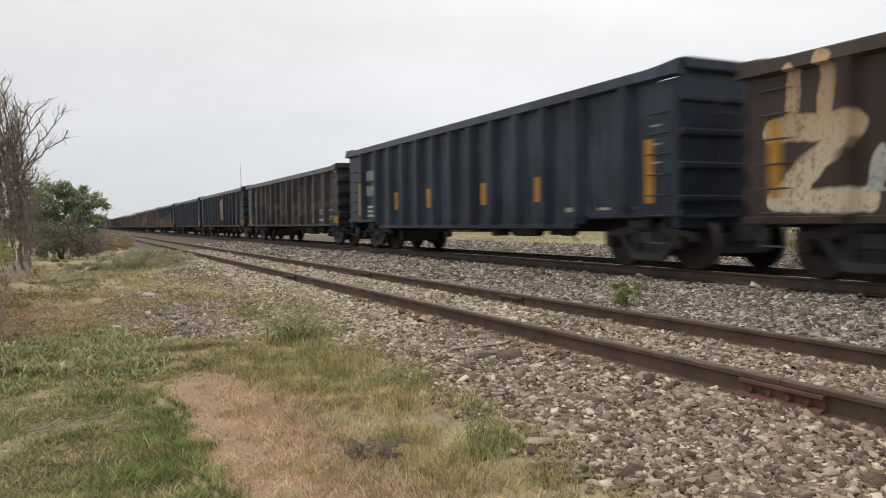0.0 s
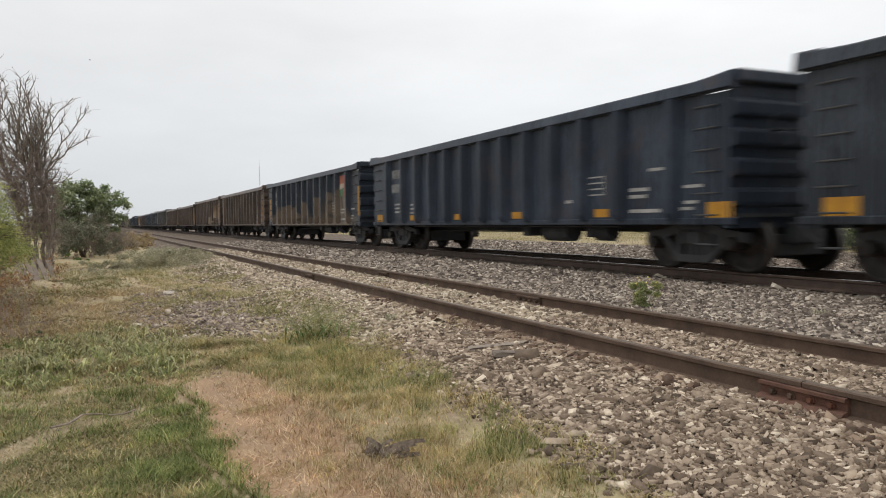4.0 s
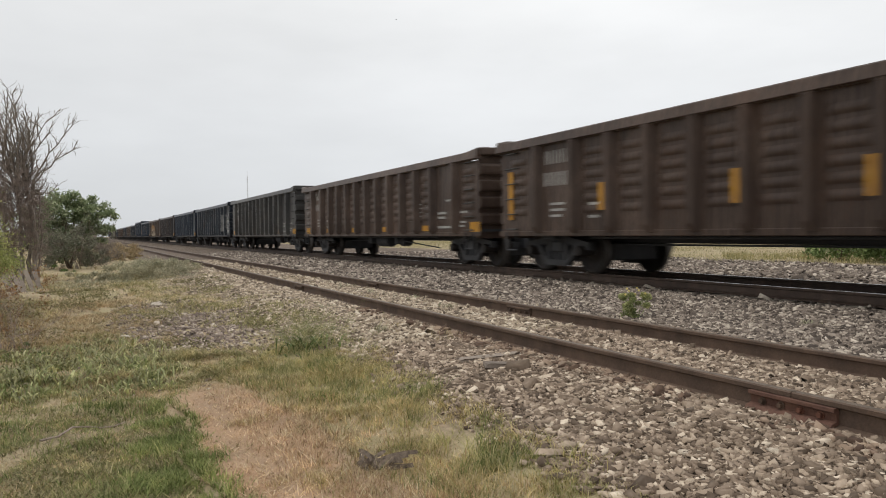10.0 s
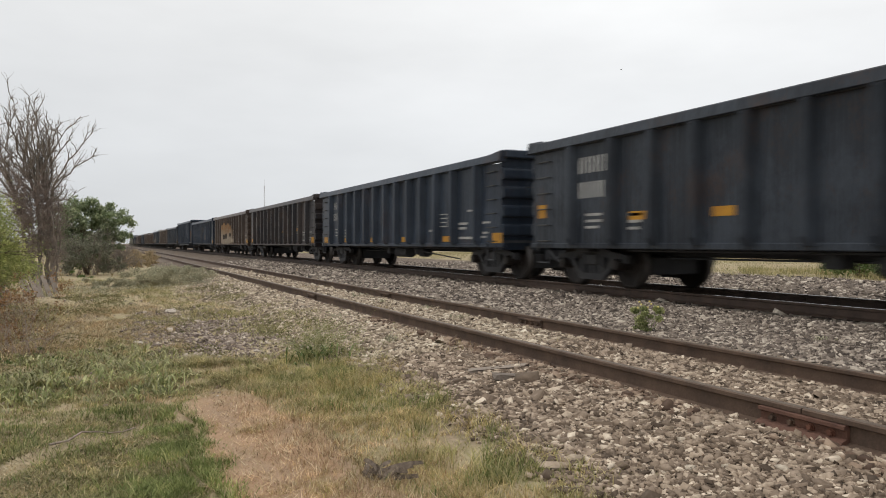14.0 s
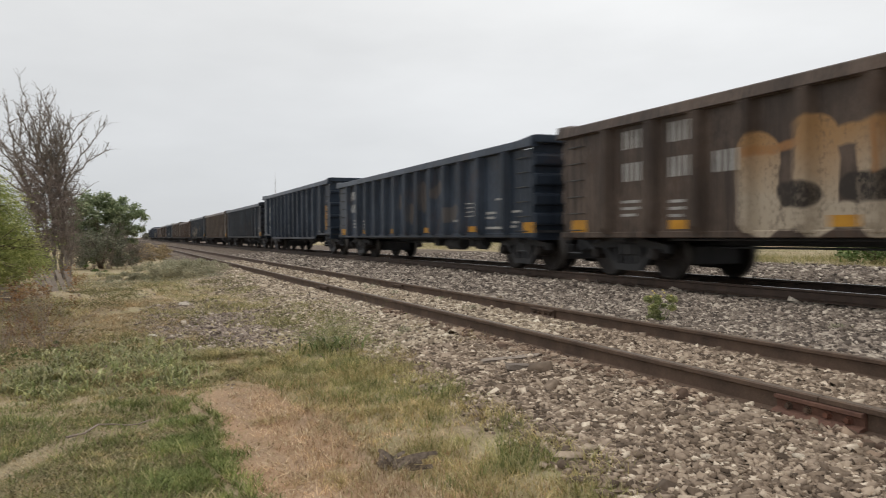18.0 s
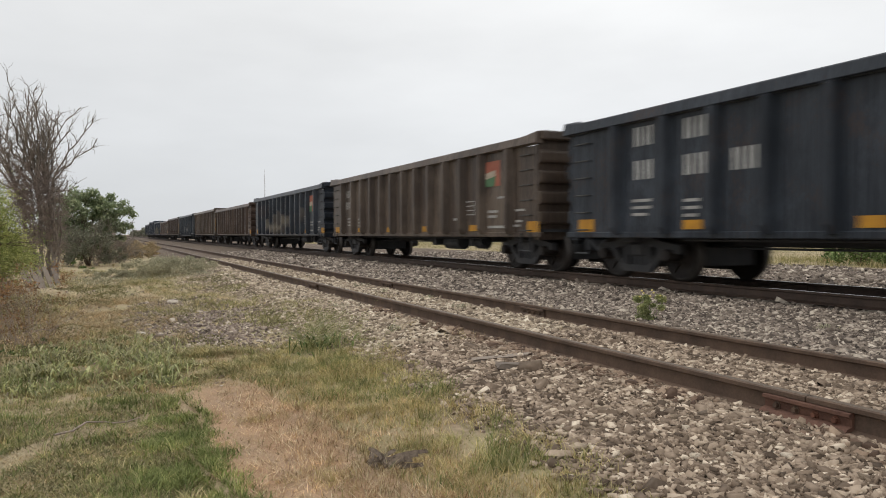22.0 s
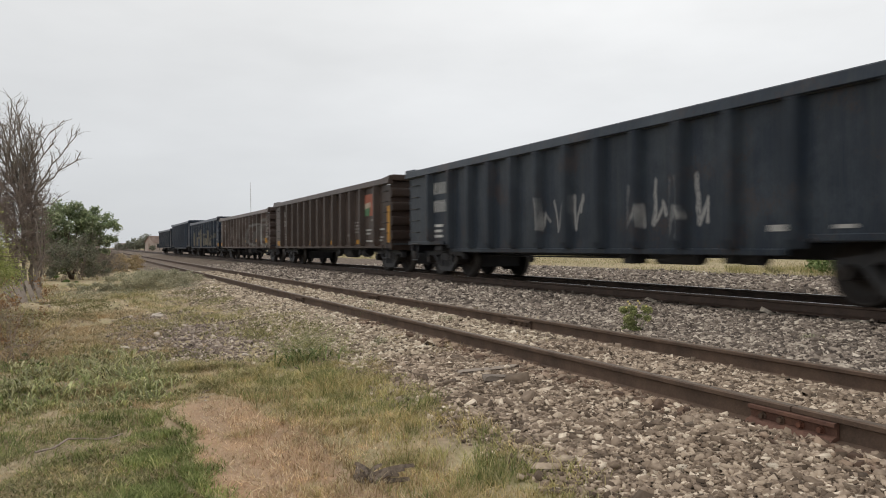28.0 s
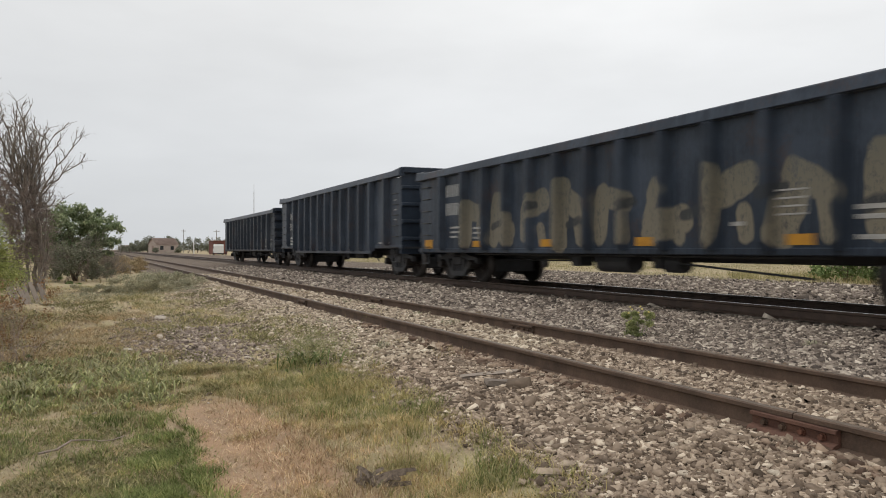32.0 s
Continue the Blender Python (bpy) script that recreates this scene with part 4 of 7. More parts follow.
    rod(bm, (-1.2, -5.0, sill - 0.08), (-1.2, 5.0, sill - 0.08), 0.02, seg=6)
    part("brake_rod", bm, M_STEEL_DARK, w)
    # running gear
    for y in BOGIES:
        bogie(w, y)
    # marks: x of the sheet and of the stakes' faces
    xs = -hx - 0.002
    if kind == "louvre":
        xs = -hx - 0.004
    if isinstance(marks, list):
        for y, z, ww, hh in marks:
            plate("reflector", w, M_YELLOW, y, z, ww, hh, xs - (0.036 if kind == "louvre" else 0.0), "dirty yellow reflector")
    elif marks == "low":
        for y in (7.4, 4.5, 1.4, -1.65, -4.77) if end_mark else (7.4, 4.5, 1.4, -1.65, -4.77, -7.72):
            end = abs(y) > 7
            plate("reflector", w, M_YELLOW, y, 0.91, 0.5 if end else 0.42, 0.26 if end else 0.15, xs, "dirty yellow reflector")
    elif marks == "tall":
        for y in ((6.95, 3.74, 1.46, -1.6, -3.9, -7.25) if tub else (7.5, 4.25, 1.1, -1.0, -4.1, -7.85) if kind == "louvre" else (7.5, 4.5, 1.32, -0.8, -3.9, -7.85)):
            end = abs(y) > 6.9
            plate("reflector", w, M_YELLOW, y, 1.57 if end else 1.42, 0.19 if end else 0.22, 1.05 if end else 0.5, xs - (0.036 if kind == "louvre" else 0.0), "upright yellow reflector")
    elif marks == "ends":
        for y in (7.6, -7.5):
            plate("reflector", w, M_ORANGE, y, 1.5, 0.22, 1.1, xs, "upright worn orange reflector")
    if end_mark:
        plate("reflector", w, M_YELLOW, -7.7, 1.45, 0.22, 1.15, xs, "upright yellow reflector")
    for y, z, count, size, gaps, mat in letters:
        lettering(w, mat, y, z, count, size, xs, gaps)
    if lines and tub:
        small_lines(w, M_MARK_WHITE, 6.2, 1.3, (0.5, 0.44, 0.5), xs, 0.07, 0.14)
        small_lines(w, M_MARK_GREY, -4.9, 0.98, (0.32,), xs, 0.09)
        small_lines(w, M_MARK_GREY, -5.9, 0.98, (0.3,), xs, 0.05)
        small_lines(w, M_MARK_GREY, -6.6, 0.98, (0.3,), xs, 0.06)
        small_lines(w, M_MARK_GREY, -7.3, 2.3, (0.22, 0.22, 0.22), xs, 0.035, 0.3)
    elif lines:
        small_lines(w, M_MARK_GREY, 6.0, 1.34, (0.5, 0.5, 0.4), xs, 0.05, 0.12)
        small_lines(w, M_MARK_GREY, 4.7, 1.3, (0.35, 0.35, 0.3), xs, 0.05, 0.12)
        bm = bmesh.new()                # a ruled data box
        for k in range(4):
            box(bm, xs - 0.004, xs, -4.85, -4.35, 1.24 + 0.11 * k, 1.265 + 0.11 * k)
        for k in (-4.87, -4.35):
            box(bm, xs - 0.004, xs, k, k + 0.02, 1.24, 1.595)
        part("data_box", bm, M_MARK_GREY, w, "small ruled data box in faded white")
        small_lines(w, M_MARK_GREY, -6.1, 1.62, (0.36,), xs, 0.05)
        small_lines(w, M_MARK_GREY, -5.6, 0.93, (0.8,), xs, 0.06)
        small_lines(w, M_MARK_GREY, -6.85, 0.95, (0.3,), xs, 0.05)
        small_lines(w, M_MARK_GREY, -5.6, 1.3, (0.5, 0.44), xs, 0.06, 0.12)
        small_lines(w, M_MARK_GREY, -6.95, 1.3, (0.4, 0.3), xs, 0.05, 0.25)
        small_lines(w, M_MARK_GREY, -3.6, 1.15, (0.22,), xs, 0.06)
    if emblem:
        y, z, ww, hh = emblem
        sliced_logo(w, y, z, ww, hh, xs)
    return w


BLUE, BLUED = (0.0125, 0.0192, 0.031), (0.028, 0.037, 0.053)
BLACK, BLACKD = (0.014, 0.018, 0.025), (0.031, 0.037, 0.047)
BROWN, BROWND = (0.04, 0.029, 0.024), (0.082, 0.06, 0.047)
RUSTY, RUSTYD = (0.04, 0.027, 0.022), (0.072, 0.05, 0.039)
W, G = M_MARK_WHITE, M_MARK_GREY
NAME = [(6.14, 2.3, 4, 0.31, (), W), (6.16, 1.82, 5, 0.31, (), W)]           # two lines near the trailing end
NAMEG = [(6.1, 2.28, 4, 0.27, (), G), (6.14, 1.84, 5, 0.27, (), G)]
SPREAD = [(5.85, 2.45, 2, 0.33, (), W), (4.6, 2.45, 2, 0.33, (), W), (5.85, 1.87, 2, 0.33, (), W), (4.6, 1.87, 2, 0.33, (), W), (3.58, 1.87, 2, 0.33, (), W)]

# reflectors that stand apart from the usual rows: along, height, width, height of the plate
MID = [(7.6, 1.46, 0.3, 0.28)] + [(y, 1.28, 0.44, 0.15) for y in (4.46, 2.45, -0.75, -3.71)]
HIGH = [(7.5, 0.93, 0.48, 0.27), (4.66, 1.5, 0.42, 0.14), (1.5, 1.38, 0.6, 0.14), (-1.6, 1.38, 0.6, 0.14), (-4.6, 1.45, 0.42, 0.14), (-7.5, 0.93, 0.48, 0.27)]
RAISED = [(7.5, 0.95, 0.42, 0.2), (4.4, 1.1, 0.42, 0.13), (1.3, 1.1, 0.42, 0.13), (-1.6, 1.1, 0.42, 0.13), (-4.7, 1.1, 0.5, 0.15), (-7.2, 1.1, 0.55, 0.25)]
# sprayed pieces, as strokes on the side: along, height, along, height, width
BLOCK_PIECE = [(7.45, 0.98, 6.15, 0.98, 0.3), (7.2, 1.25, 6.5, 1.75, 0.34), (7.55, 1.95, 6.35, 1.9, 0.34), (7.25, 2.0, 7.2, 2.65, 0.22), (6.75, 2.0, 6.7, 2.75, 0.22), (7.4, 1.1, 7.1, 1.2, 0.3),
               (4.6, 1.0, 4.4, 2.4, 0.4), (3.6, 1.0, 2.6, 2.3, 0.36), (2.0, 1.0, 2.1, 2.4, 0.36), (0.9, 1.2, -0.4, 2.2, 0.4), (-1.4, 1.0, -1.5, 2.3, 0.38), (-2.4, 2.2, -3.8, 1.2, 0.4), (-5.0, 1.0, -5.2, 2.3, 0.4)]
WHITE_PIECE = [(2.75 - 0.93 * i, 1.02, 2.75 - 0.93 * i, (1.85, 2.0, 1.8, 1.95, 1.85, 1.65, 1.75)[i], 0.66) for i in range(7)] + [(2.6, 1.0, -3.0, 1.0, 0.3), (1.6, 2.0, 0.2, 2.05, 0.28)]
LOW_PIECE = [(y, 0.95, y + lean, top, w) for y, lean, top, w in ((6.0, -0.25, 1.2, 0.8), (5.1, 0.2, 1.4, 0.7), (4.1, -0.1, 1.15, 0.95), (3.1, -0.4, 1.35, 0.75), (2.2, 0.1, 1.5, 0.7), (1.2, 0.3, 1.2, 0.9), (0.2, -0.2, 1.4, 0.8), (-0.8, 0.1, 1.3, 0.85),
                                                               (-1.8, -0.3, 1.55, 0.7), (-2.7, 0.15, 1.45, 0.9), (-3.6, -0.2, 1.75, 0.75), (-4.5, 0.3, 1.6, 0.85), (-5.4, -0.25, 1.7, 0.8), (-6.4, 0.2, 1.5, 0.9))]
COLUMN_PIECE = [(5.0 - 1.36 * i, 0.98 + 0.06 * (i % 3), 4.95 - 1.36 * i - 0.12 * (i % 2), (1.75, 1.9, 1.65, 1.95, 1.8)[i % 5], (0.4, 0.48, 0.36, 0.52)[i % 4]) for i in range(9)]
COLUMN_PIECE += [(4.9 - 1.36 * i, (1.75, 1.1, 1.6, 1.85)[i % 4], 4.25 - 1.36 * i, (1.6, 1.25, 1.8, 1.5)[i % 4], (0.46, 0.38, 0.5)[i % 3]) for i in range(9)]
COLUMN_PIECE += [(4.3 - 1.36 * i, 1.0, 4.35 - 1.36 * i, (1.3, 1.5, 1.2)[i % 3], 0.3) for i in range(9)]
OUTLINE_PIECE = [(-2.5, 1.4, 0.28, 0.5, 0.06, "o"), (-3.4, 1.42, 0.32, 0.56, 0.07, "o"), (-4.4, 1.42, 0.34, 0.58, 0.07, "o"), (-4.4, 1.0, -4.4, 1.6, 0.06), (-5.3, 1.0, -5.35, 2.0, 0.1), (-5.75, 1.15, -5.7, 1.7, 0.42),
                 (-5.35, 1.98, -6.1, 1.9, 0.1), (-6.1, 1.9, -6.05, 1.0, 0.1), (-6.95, 1.5, 0.42, 0.7, 0.09, "o"), (-6.95, 1.5, 0.22, 0.42, 0.05, "o")]
PATCHES = [(-1.45, 1.6, -1.4, 2.2, 0.34), (0.68, 1.7, 0.65, 2.0, 0.2), (-0.35, 1.3, -0.4, 1.6, 0.3), (-2.4, 1.95, -2.6, 2.15, 0.35), (-3.3, 1.3, -3.7, 1.4, 0.4)]
# trailing end along the line at the start, and the looks of each wagon
TRAIN = [
    (7.8, dict(label="dark brown open wagon covered with beige camouflage spray paint", kind="rib", h=2.9, sill=0.74, base=RUSTY, dirt=BROWN, art=[(BLOCK_PIECE, (0.58, 0.5, 0.37), (0.46, 0.33, 0.2), 1.0), ([(6.05, 1.15, 5.95, 1.5, 0.22)], (0.45, 0.45, 0.42), (0.45, 0.45, 0.42), 0.9)], marks="tall")),
    (25.04, dict(label="tall blue-black open wagon with upright yellow reflectors", kind="tub", h=3.22, sill=0.74, base=BLUE, dirt=BLUED, marks="tall", letters=NAME, rust=0.1)),
    (42.34, dict(label="dusty brown-black open wagon with faint outlined graffiti", kind="rib", h=2.9, sill=0.74, base=BLACK, dirt=(0.054, 0.046, 0.04), art=[(scrawl(4.8, -7.6, 1.0, 2.3, 8, 0.17, 3), (0.17, 0.135, 0.1), (0.14, 0.112, 0.085), 0.5)], marks="low", letters=NAMEG)),
    (59.75, dict(label="black open wagon with white lettering and a beige paint blotch", kind="rib", h=2.9, sill=0.74, base=BLACK, dirt=BLACKD, art=[([(-1.45, 1.2, -1.35, 2.25, 0.4), (-1.2, 2.05, -1.5, 2.25, 0.2)], (0.5, 0.4, 0.29), (0.42, 0.33, 0.23), 1.0)], marks="low", letters=SPREAD)),
    (76.91, dict(label="dark grey open wagon with pale ribs and low yellow reflectors", kind="rib", h=2.9, sill=0.74, base=BLUE, dirt=BLUED, marks="low", letters=NAMEG)),
    (94.4, dict(label="blue-black open wagon with beige graffiti and a red-green emblem", kind="rib", h=2.9, sill=0.74, base=BLUE, dirt=BLACKD, art=[(LOW_PIECE, (0.2, 0.15, 0.1), (0.15, 0.112, 0.078), 0.75), ([(6.8, 0.85, -7.5, 0.85, 0.34)], (0.12, 0.092, 0.066), (0.1, 0.078, 0.058), 0.7), ([(5.5, 1.2, 0.3, 0.3, 0.1, "o"), (4.5, 1.0, 4.2, 1.5, 0.12), (3.4, 1.2, 0.35, 0.25, 0.1, "o"), (2.3, 1.0, 1.9, 1.6, 0.14), (0.9, 1.25, 0.35, 0.3, 0.12, "o"), (-0.5, 1.0, -0.7, 1.5, 0.14), (-1.9, 1.3, 0.3, 0.35, 0.1, "o"), (-3.2, 1.0, -3.5, 1.8, 0.14), (-4.6, 1.35, 0.35, 0.35, 0.12, "o"), (-6.0, 1.0, -5.7, 1.8, 0.14)], (0.04, 0.036, 0.034), (0.035, 0.035, 0.036), 0.75)], marks="tall", letters=NAMEG, emblem=(-5.8, 2.2, 1.1, 0.8))),
    (111.64, dict(label="dusty brown open wagon with worn pale lettering", kind="rib", h=2.9, sill=0.74, base=BROWN, dirt=BROWND, marks="ends", letters=NAMEG)),
    (128.96, dict(label="dusty brown open wagon with orange and beige paint patches", kind="rib", h=2.9, sill=0.74, base=BROWN, dirt=BROWND, art=[([(-2.3, 0.95, -2.35, 1.3, 0.3), (-2.75, 0.95, -2.8, 1.75, 0.3), (-3.2, 0.9, -3.2, 1.3, 0.25), (-3.9, 1.0, -5.0, 1.05, 0.12)], (0.34, 0.28, 0.2), (0.28, 0.19, 0.11), 0.7), ([(-5.55, 1.6, -5.75, 2.2, 0.34), (-5.3, 1.4, -5.8, 1.45, 0.2), (-7.0, 1.3, -7.0, 2.2, 0.3)], (0.42, 0.34, 0.24), (0.34, 0.2, 0.09), 0.75)], marks="ends", letters=NAMEG)),
    (146.25, dict(label="rust-brown open wagon with pressed louvre panels", kind="louvre", h=2.74, sill=0.74, base=RUSTY, dirt=RUSTYD, marks="tall", letters=NAMEG)),
    (163.25, dict(label="rust-brown open wagon with pressed louvre panels, low reflectors", kind="louvre", h=2.74, sill=0.74, base=RUSTY, dirt=RUSTYD, marks="low", letters=NAMEG)),
    (180.79, dict(label="charcoal open wagon with white lettering and yellow reflectors", kind="rib", h=2.9, sill=0.74, base=(0.026, 0.026, 0.027), dirt=(0.055, 0.053, 0.05), marks="low", letters=NAME)),
    (198.01, dict(label="black open wagon with two white sprayed letters", kind="rib", h=2.9, sill=0.74, base=BLACK, dirt=BLACKD, art=[([(-5.85, 1.5, 0.3, 0.42, 0.12, "o"), (-5.5, 1.1, -5.5, 2.15, 0.13), (-5.5, 2.1, -6.25, 2.15, 0.1), (-7.35, 1.4, 0.36, 0.4, 0.14, "o"), (-7.0, 1.5, -6.95, 2.15, 0.15), (-7.2, 1.9, -7.85, 2.25, 0.12)], (0.44, 0.44, 0.42), (0.34, 0.34, 0.33), 0.8)], marks=MID, letters=NAME)),
    (215.33, dict(label="blue-black open wagon with faint white marks", kind="rib", h=2.9, sill=0.74, base=BLUE, dirt=BLUED, marks="low", letters=NAMEG)),
    (232.5, dict(label="dark brown-black open wagon with worn lettering", kind="rib", h=2.9, sill=0.74, base=BLACK, dirt=BROWN, marks=HIGH, letters=NAMEG)),
    (249.77, dict(label="brown open wagon with a large white and orange sprayed piece", kind="rib", h=2.9, sill=0.74, base=BROWN, dirt=BROWND, art=[(WHITE_PIECE, (0.46, 0.39, 0.3), (0.36, 0.21, 0.09), 0.85), ([(2.3, 1.28, 1.9, 1.28, 0.3), (1.3, 1.35, 0.4, 1.35, 0.36), (-0.5, 1.35, -1.1, 1.4, 0.36), (-1.5, 1.25, -1.75, 1.45, 0.2), (-2.45, 1.35, -2.65, 1.4, 0.34)], (0.035, 0.028, 0.024), (0.035, 0.028, 0.024), 1.0), ([(2.9, 1.9, 2.1, 2.0, 0.12), (0.9, 1.55, 0.9, 2.1, 0.08), (-0.2, 1.6, -0.3, 2.2, 0.08), (-2.0, 1.6, -2.1, 2.1, 0.08), (-1.2, 1.95, -0.8, 1.75, 0.1)], (0.3, 0.15, 0.06), (0.3, 0.15, 0.06), 0.9)], marks="low", letters=SPREAD)),
    (266.9, dict(label="blue-black open wagon with pale lettering", kind="rib", h=2.9, sill=0.74, base=BLUE, dirt=BLUED, art=[(PATCHES, (0.15, 0.12, 0.09), (0.13, 0.1, 0.078), 0.5)], marks="low", letters=NAME)),
    (284.36, dict(label="tall clean blue-black open wagon with upright yellow reflectors", kind="tub", h=3.22, sill=0.74, base=BLUE, dirt=BLUED, marks="tall", letters=NAME, rust=0.05)),
    (301.7, dict(label="black open wagon with large spread white lettering", kind="rib", h=2.9, sill=0.74, base=BLACK, dirt=BLACKD, marks="low", letters=SPREAD)),
    (318.8, dict(label="dusty tan-brown open wagon with a red-green emblem", kind="rib", h=2.9, sill=0.74, base=BROWN, dirt=(0.085, 0.065, 0.05), marks="low", letters=NAMEG, emblem=(-5.85, 2.2, 0.72, 0.6))),
    (336.18, dict(label="black open wagon with dull brown graffiti and a red-green emblem", kind="rib", h=2.9, sill=0.74, base=BLACK, dirt=BLACKD, art=[([(y, 1.0, y + d, t, w) for y, d, t, w in ((3.2, 0.2, 1.7, 0.5), (2.1, -0.2, 1.5, 0.7), (0.9, 0.1, 1.8, 0.5), (-0.4, 0.3, 1.5, 0.6), (-1.6, -0.2, 1.75, 0.5), (-2.8, 0.1, 1.6, 0.7), (-3.9, -0.3, 1.8, 0.5), (-5.0, 0.2, 1.5, 0.6))], (0.12, 0.1, 0.078), (0.17, 0.15, 0.125), 0.55), (scrawl(4.2, -1.6, 0.85, 1.7, 6, 0.15, 8), (0.3, 0.265, 0.21), (0.2, 0.165, 0.125), 0.6)], marks="low", letters=NAMEG, emblem=(-5.75, 2.14, 1.05, 0.72))),
    (353.8, dict(label="dark rust-brown open wagon with pressed louvre panels", kind="louvre", h=2.74, sill=0.74, base=RUSTY, dirt=RUSTYD, marks="low", letters=NAMEG)),
    (370.83, dict(label="dusty tan-brown open wagon with worn white lettering", kind="rib", h=2.9, sill=0.74, base=BROWN, dirt=(0.085, 0.065, 0.05), marks="tall", letters=NAME)),
    (388.09, dict(label="dark slate open wagon with white sprayed scrawls", kind="tub", h=2.9, sill=0.72, base=BLUE, dirt=(0.027, 0.033, 0.04), art=[(scrawl(1.0, -0.7, 0.95, 1.8, 3, 0.06, 12) + scrawl(-2.0, -3.9, 0.9, 1.95, 4, 0.07, 14), (0.3, 0.3, 0.295), (0.22, 0.22, 0.22), 0.8)], marks="none", letters=NAME)),
    (405.49, dict(label="rust-brown open wagon with a red-green emblem", kind="rib", h=2.9, sill=0.74, base=RUSTY, dirt=BROWN, marks="low", letters=NAMEG, emblem=(-5.8, 2.13, 1.0, 0.72), end_mark=True)),
    (422.88, dict(label="dark brown louvred wagon with white sprayed letters", kind="louvre", h=2.74, sill=0.74, base=(0.047, 0.035, 0.031), dirt=(0.09, 0.068, 0.059), art=[(OUTLINE_PIECE, (0.27, 0.27, 0.255), (0.22, 0.22, 0.21), 0.75), ([(4.4, 0.95, 4.5, 1.2, 0.5), (3.2, 1.5, 3.0, 1.7, 0.7), (2.0, 0.95, 1.4, 1.0, 0.5), (0.6, 1.5, 0.5, 1.9, 0.7), (-0.8, 1.0, -1.4, 1.1, 0.45), (-1.7, 1.6, -1.8, 1.9, 0.5)], (0.17, 0.15, 0.128), (0.15, 0.125, 0.108), 0.5)], marks=RAISED, letters=NAME)),
    (440.03, dict(label="blue-black open wagon with beige block graffiti", kind="rib", h=2.9, sill=0.74, base=BLUE, dirt=BLUED, art=[(COLUMN_PIECE, (0.24, 0.21, 0.15), (0.17, 0.155, 0.11), 0.7), ([(y, z, y - 0.4, z + 0.1, 0.16) for y, z in ((3.7, 1.3), (2.2, 1.6), (0.6, 1.25), (-1.0, 1.5), (-2.6, 1.3), (-4.1, 1.55), (-5.7, 1.3), (-6.9, 1.6))], (0.03, 0.034, 0.04), (0.03, 0.034, 0.04), 0.9)], marks="low", letters=NAME)),
    (457.4, dict(label="tall dark slate open wagon with pale lettering", kind="tub", h=3.2, sill=0.74, base=BLUE, dirt=BLUED, marks="none", letters=NAME)),
    (475, dict(label="dark open wagon at the end of the train", kind="rib", h=2.84, sill=0.74, base=BLUE, dirt=BLACKD, marks="none", letters=NAMEG)),
]
WAGONS = [(wagon(seed=i, **look_of), rear - BODY / 2) for i, (rear, look_of) in enumerate(TRAIN)]


# ---- plants ----


def blades(x, y, height, width, lean, rng):
    """Bent grass blades as loose strips, rooted in the ground."""
    n = len(x)
    z = land(x, y) - 0.01
    a = rng.uniform(0, 6.283, n)
    b = a + rng.uniform(-0.8, 0.8, n)
    h = height * rng.uniform(0.5, 1.25, n)
    le = lean * rng.uniform(0.2, 1.4, n)
    w = width * rng.uniform(0.6, 1.3, n)
    sx, sy, lx, ly = np.cos(a) * w, np.sin(a) * w, -np.sin(b) * le * h, np.cos(b) * le * h
    base = np.stack([x, y, z], -1)
    side = np.stack([sx, sy, 0 * sx], -1)
    mid = base + np.stack([lx * 0.35, ly * 0.35, h * 0.6], -1)
    tip = base + np.stack([lx, ly, h], -1)
    v = np.stack([base - side, base + side, mid - side * 0.7, mid + side * 0.7, tip], 1).reshape(-1, 3)
    f = np.array([[0, 1, 3], [0, 3, 2], [2, 3, 4]])
    return v, (np.arange(n)[:, None, None] * 5 + f[None]).reshape(-1, 3)


def grass_field(name, label, mat, n, x0, x1, y0, y1, height, width=0.004, lean=0.5, seed=1, keep=None, clump=0.0, category="grass", plain=False, tuft=0.0):
    r = np.random.RandomState(seed)
    x, y = r.uniform(x0, x1, n), r.uniform(y0, y1, n)
    if clump:
        k = max(6, int(n / 60))
        cx, cy = r.uniform(x0, x1, k), r.uniform(y0, y1, k)
        i = r.randint(0, k, n)
        near = r.uniform(0, 1, n) < 0.75
        x = np.where(near, cx[i] + r.normal(0, clump, n), x)
        y = np.where(near, cy[i] + r.normal(0, clump, n), y)
    if keep is not None:
        m = keep(x, y, r)
        x, y = x[m], y[m]
    if tuft:                            # blades stand in cushions, tall in the middle and thin between
        g = field(x, y, tuft, seed)
        m = g > r.uniform(0.3, 0.6, len(x))
        x, y, height = x[m], y[m], (height * np.clip(2.6 * g[m] - 0.4, 0.35, 1.6))
    v, f = blades(x, y, height, width, lean, r)
    if plain:                           # straight blades, one face each
        v = v.reshape(-1, 5, 3)[:, (0, 1, 4)].reshape(-1, 3)
        f = np.arange(len(v)).reshape(-1, 3)
    return tagged(new(name, raw_mesh(name, v, f, mat)), label, category, kind="stuff")


GREEN_KEEP = lambda x, y, r: (((x - 0.45 + 0.12 * (y < 4.9) * (4.9 - y) - 0.05 * lumps(x, y, 3, 5)) / (0.3 + 0.12 * np.clip(5.2 - y, 0, 2))) ** 2 + ((y - 4.8) / 2.1) ** 2 < r.uniform(0.45, 1.15, len(x))) & ~on_earth(x - 0.14, y, r.uniform(0.45, 1.15, len(x)))
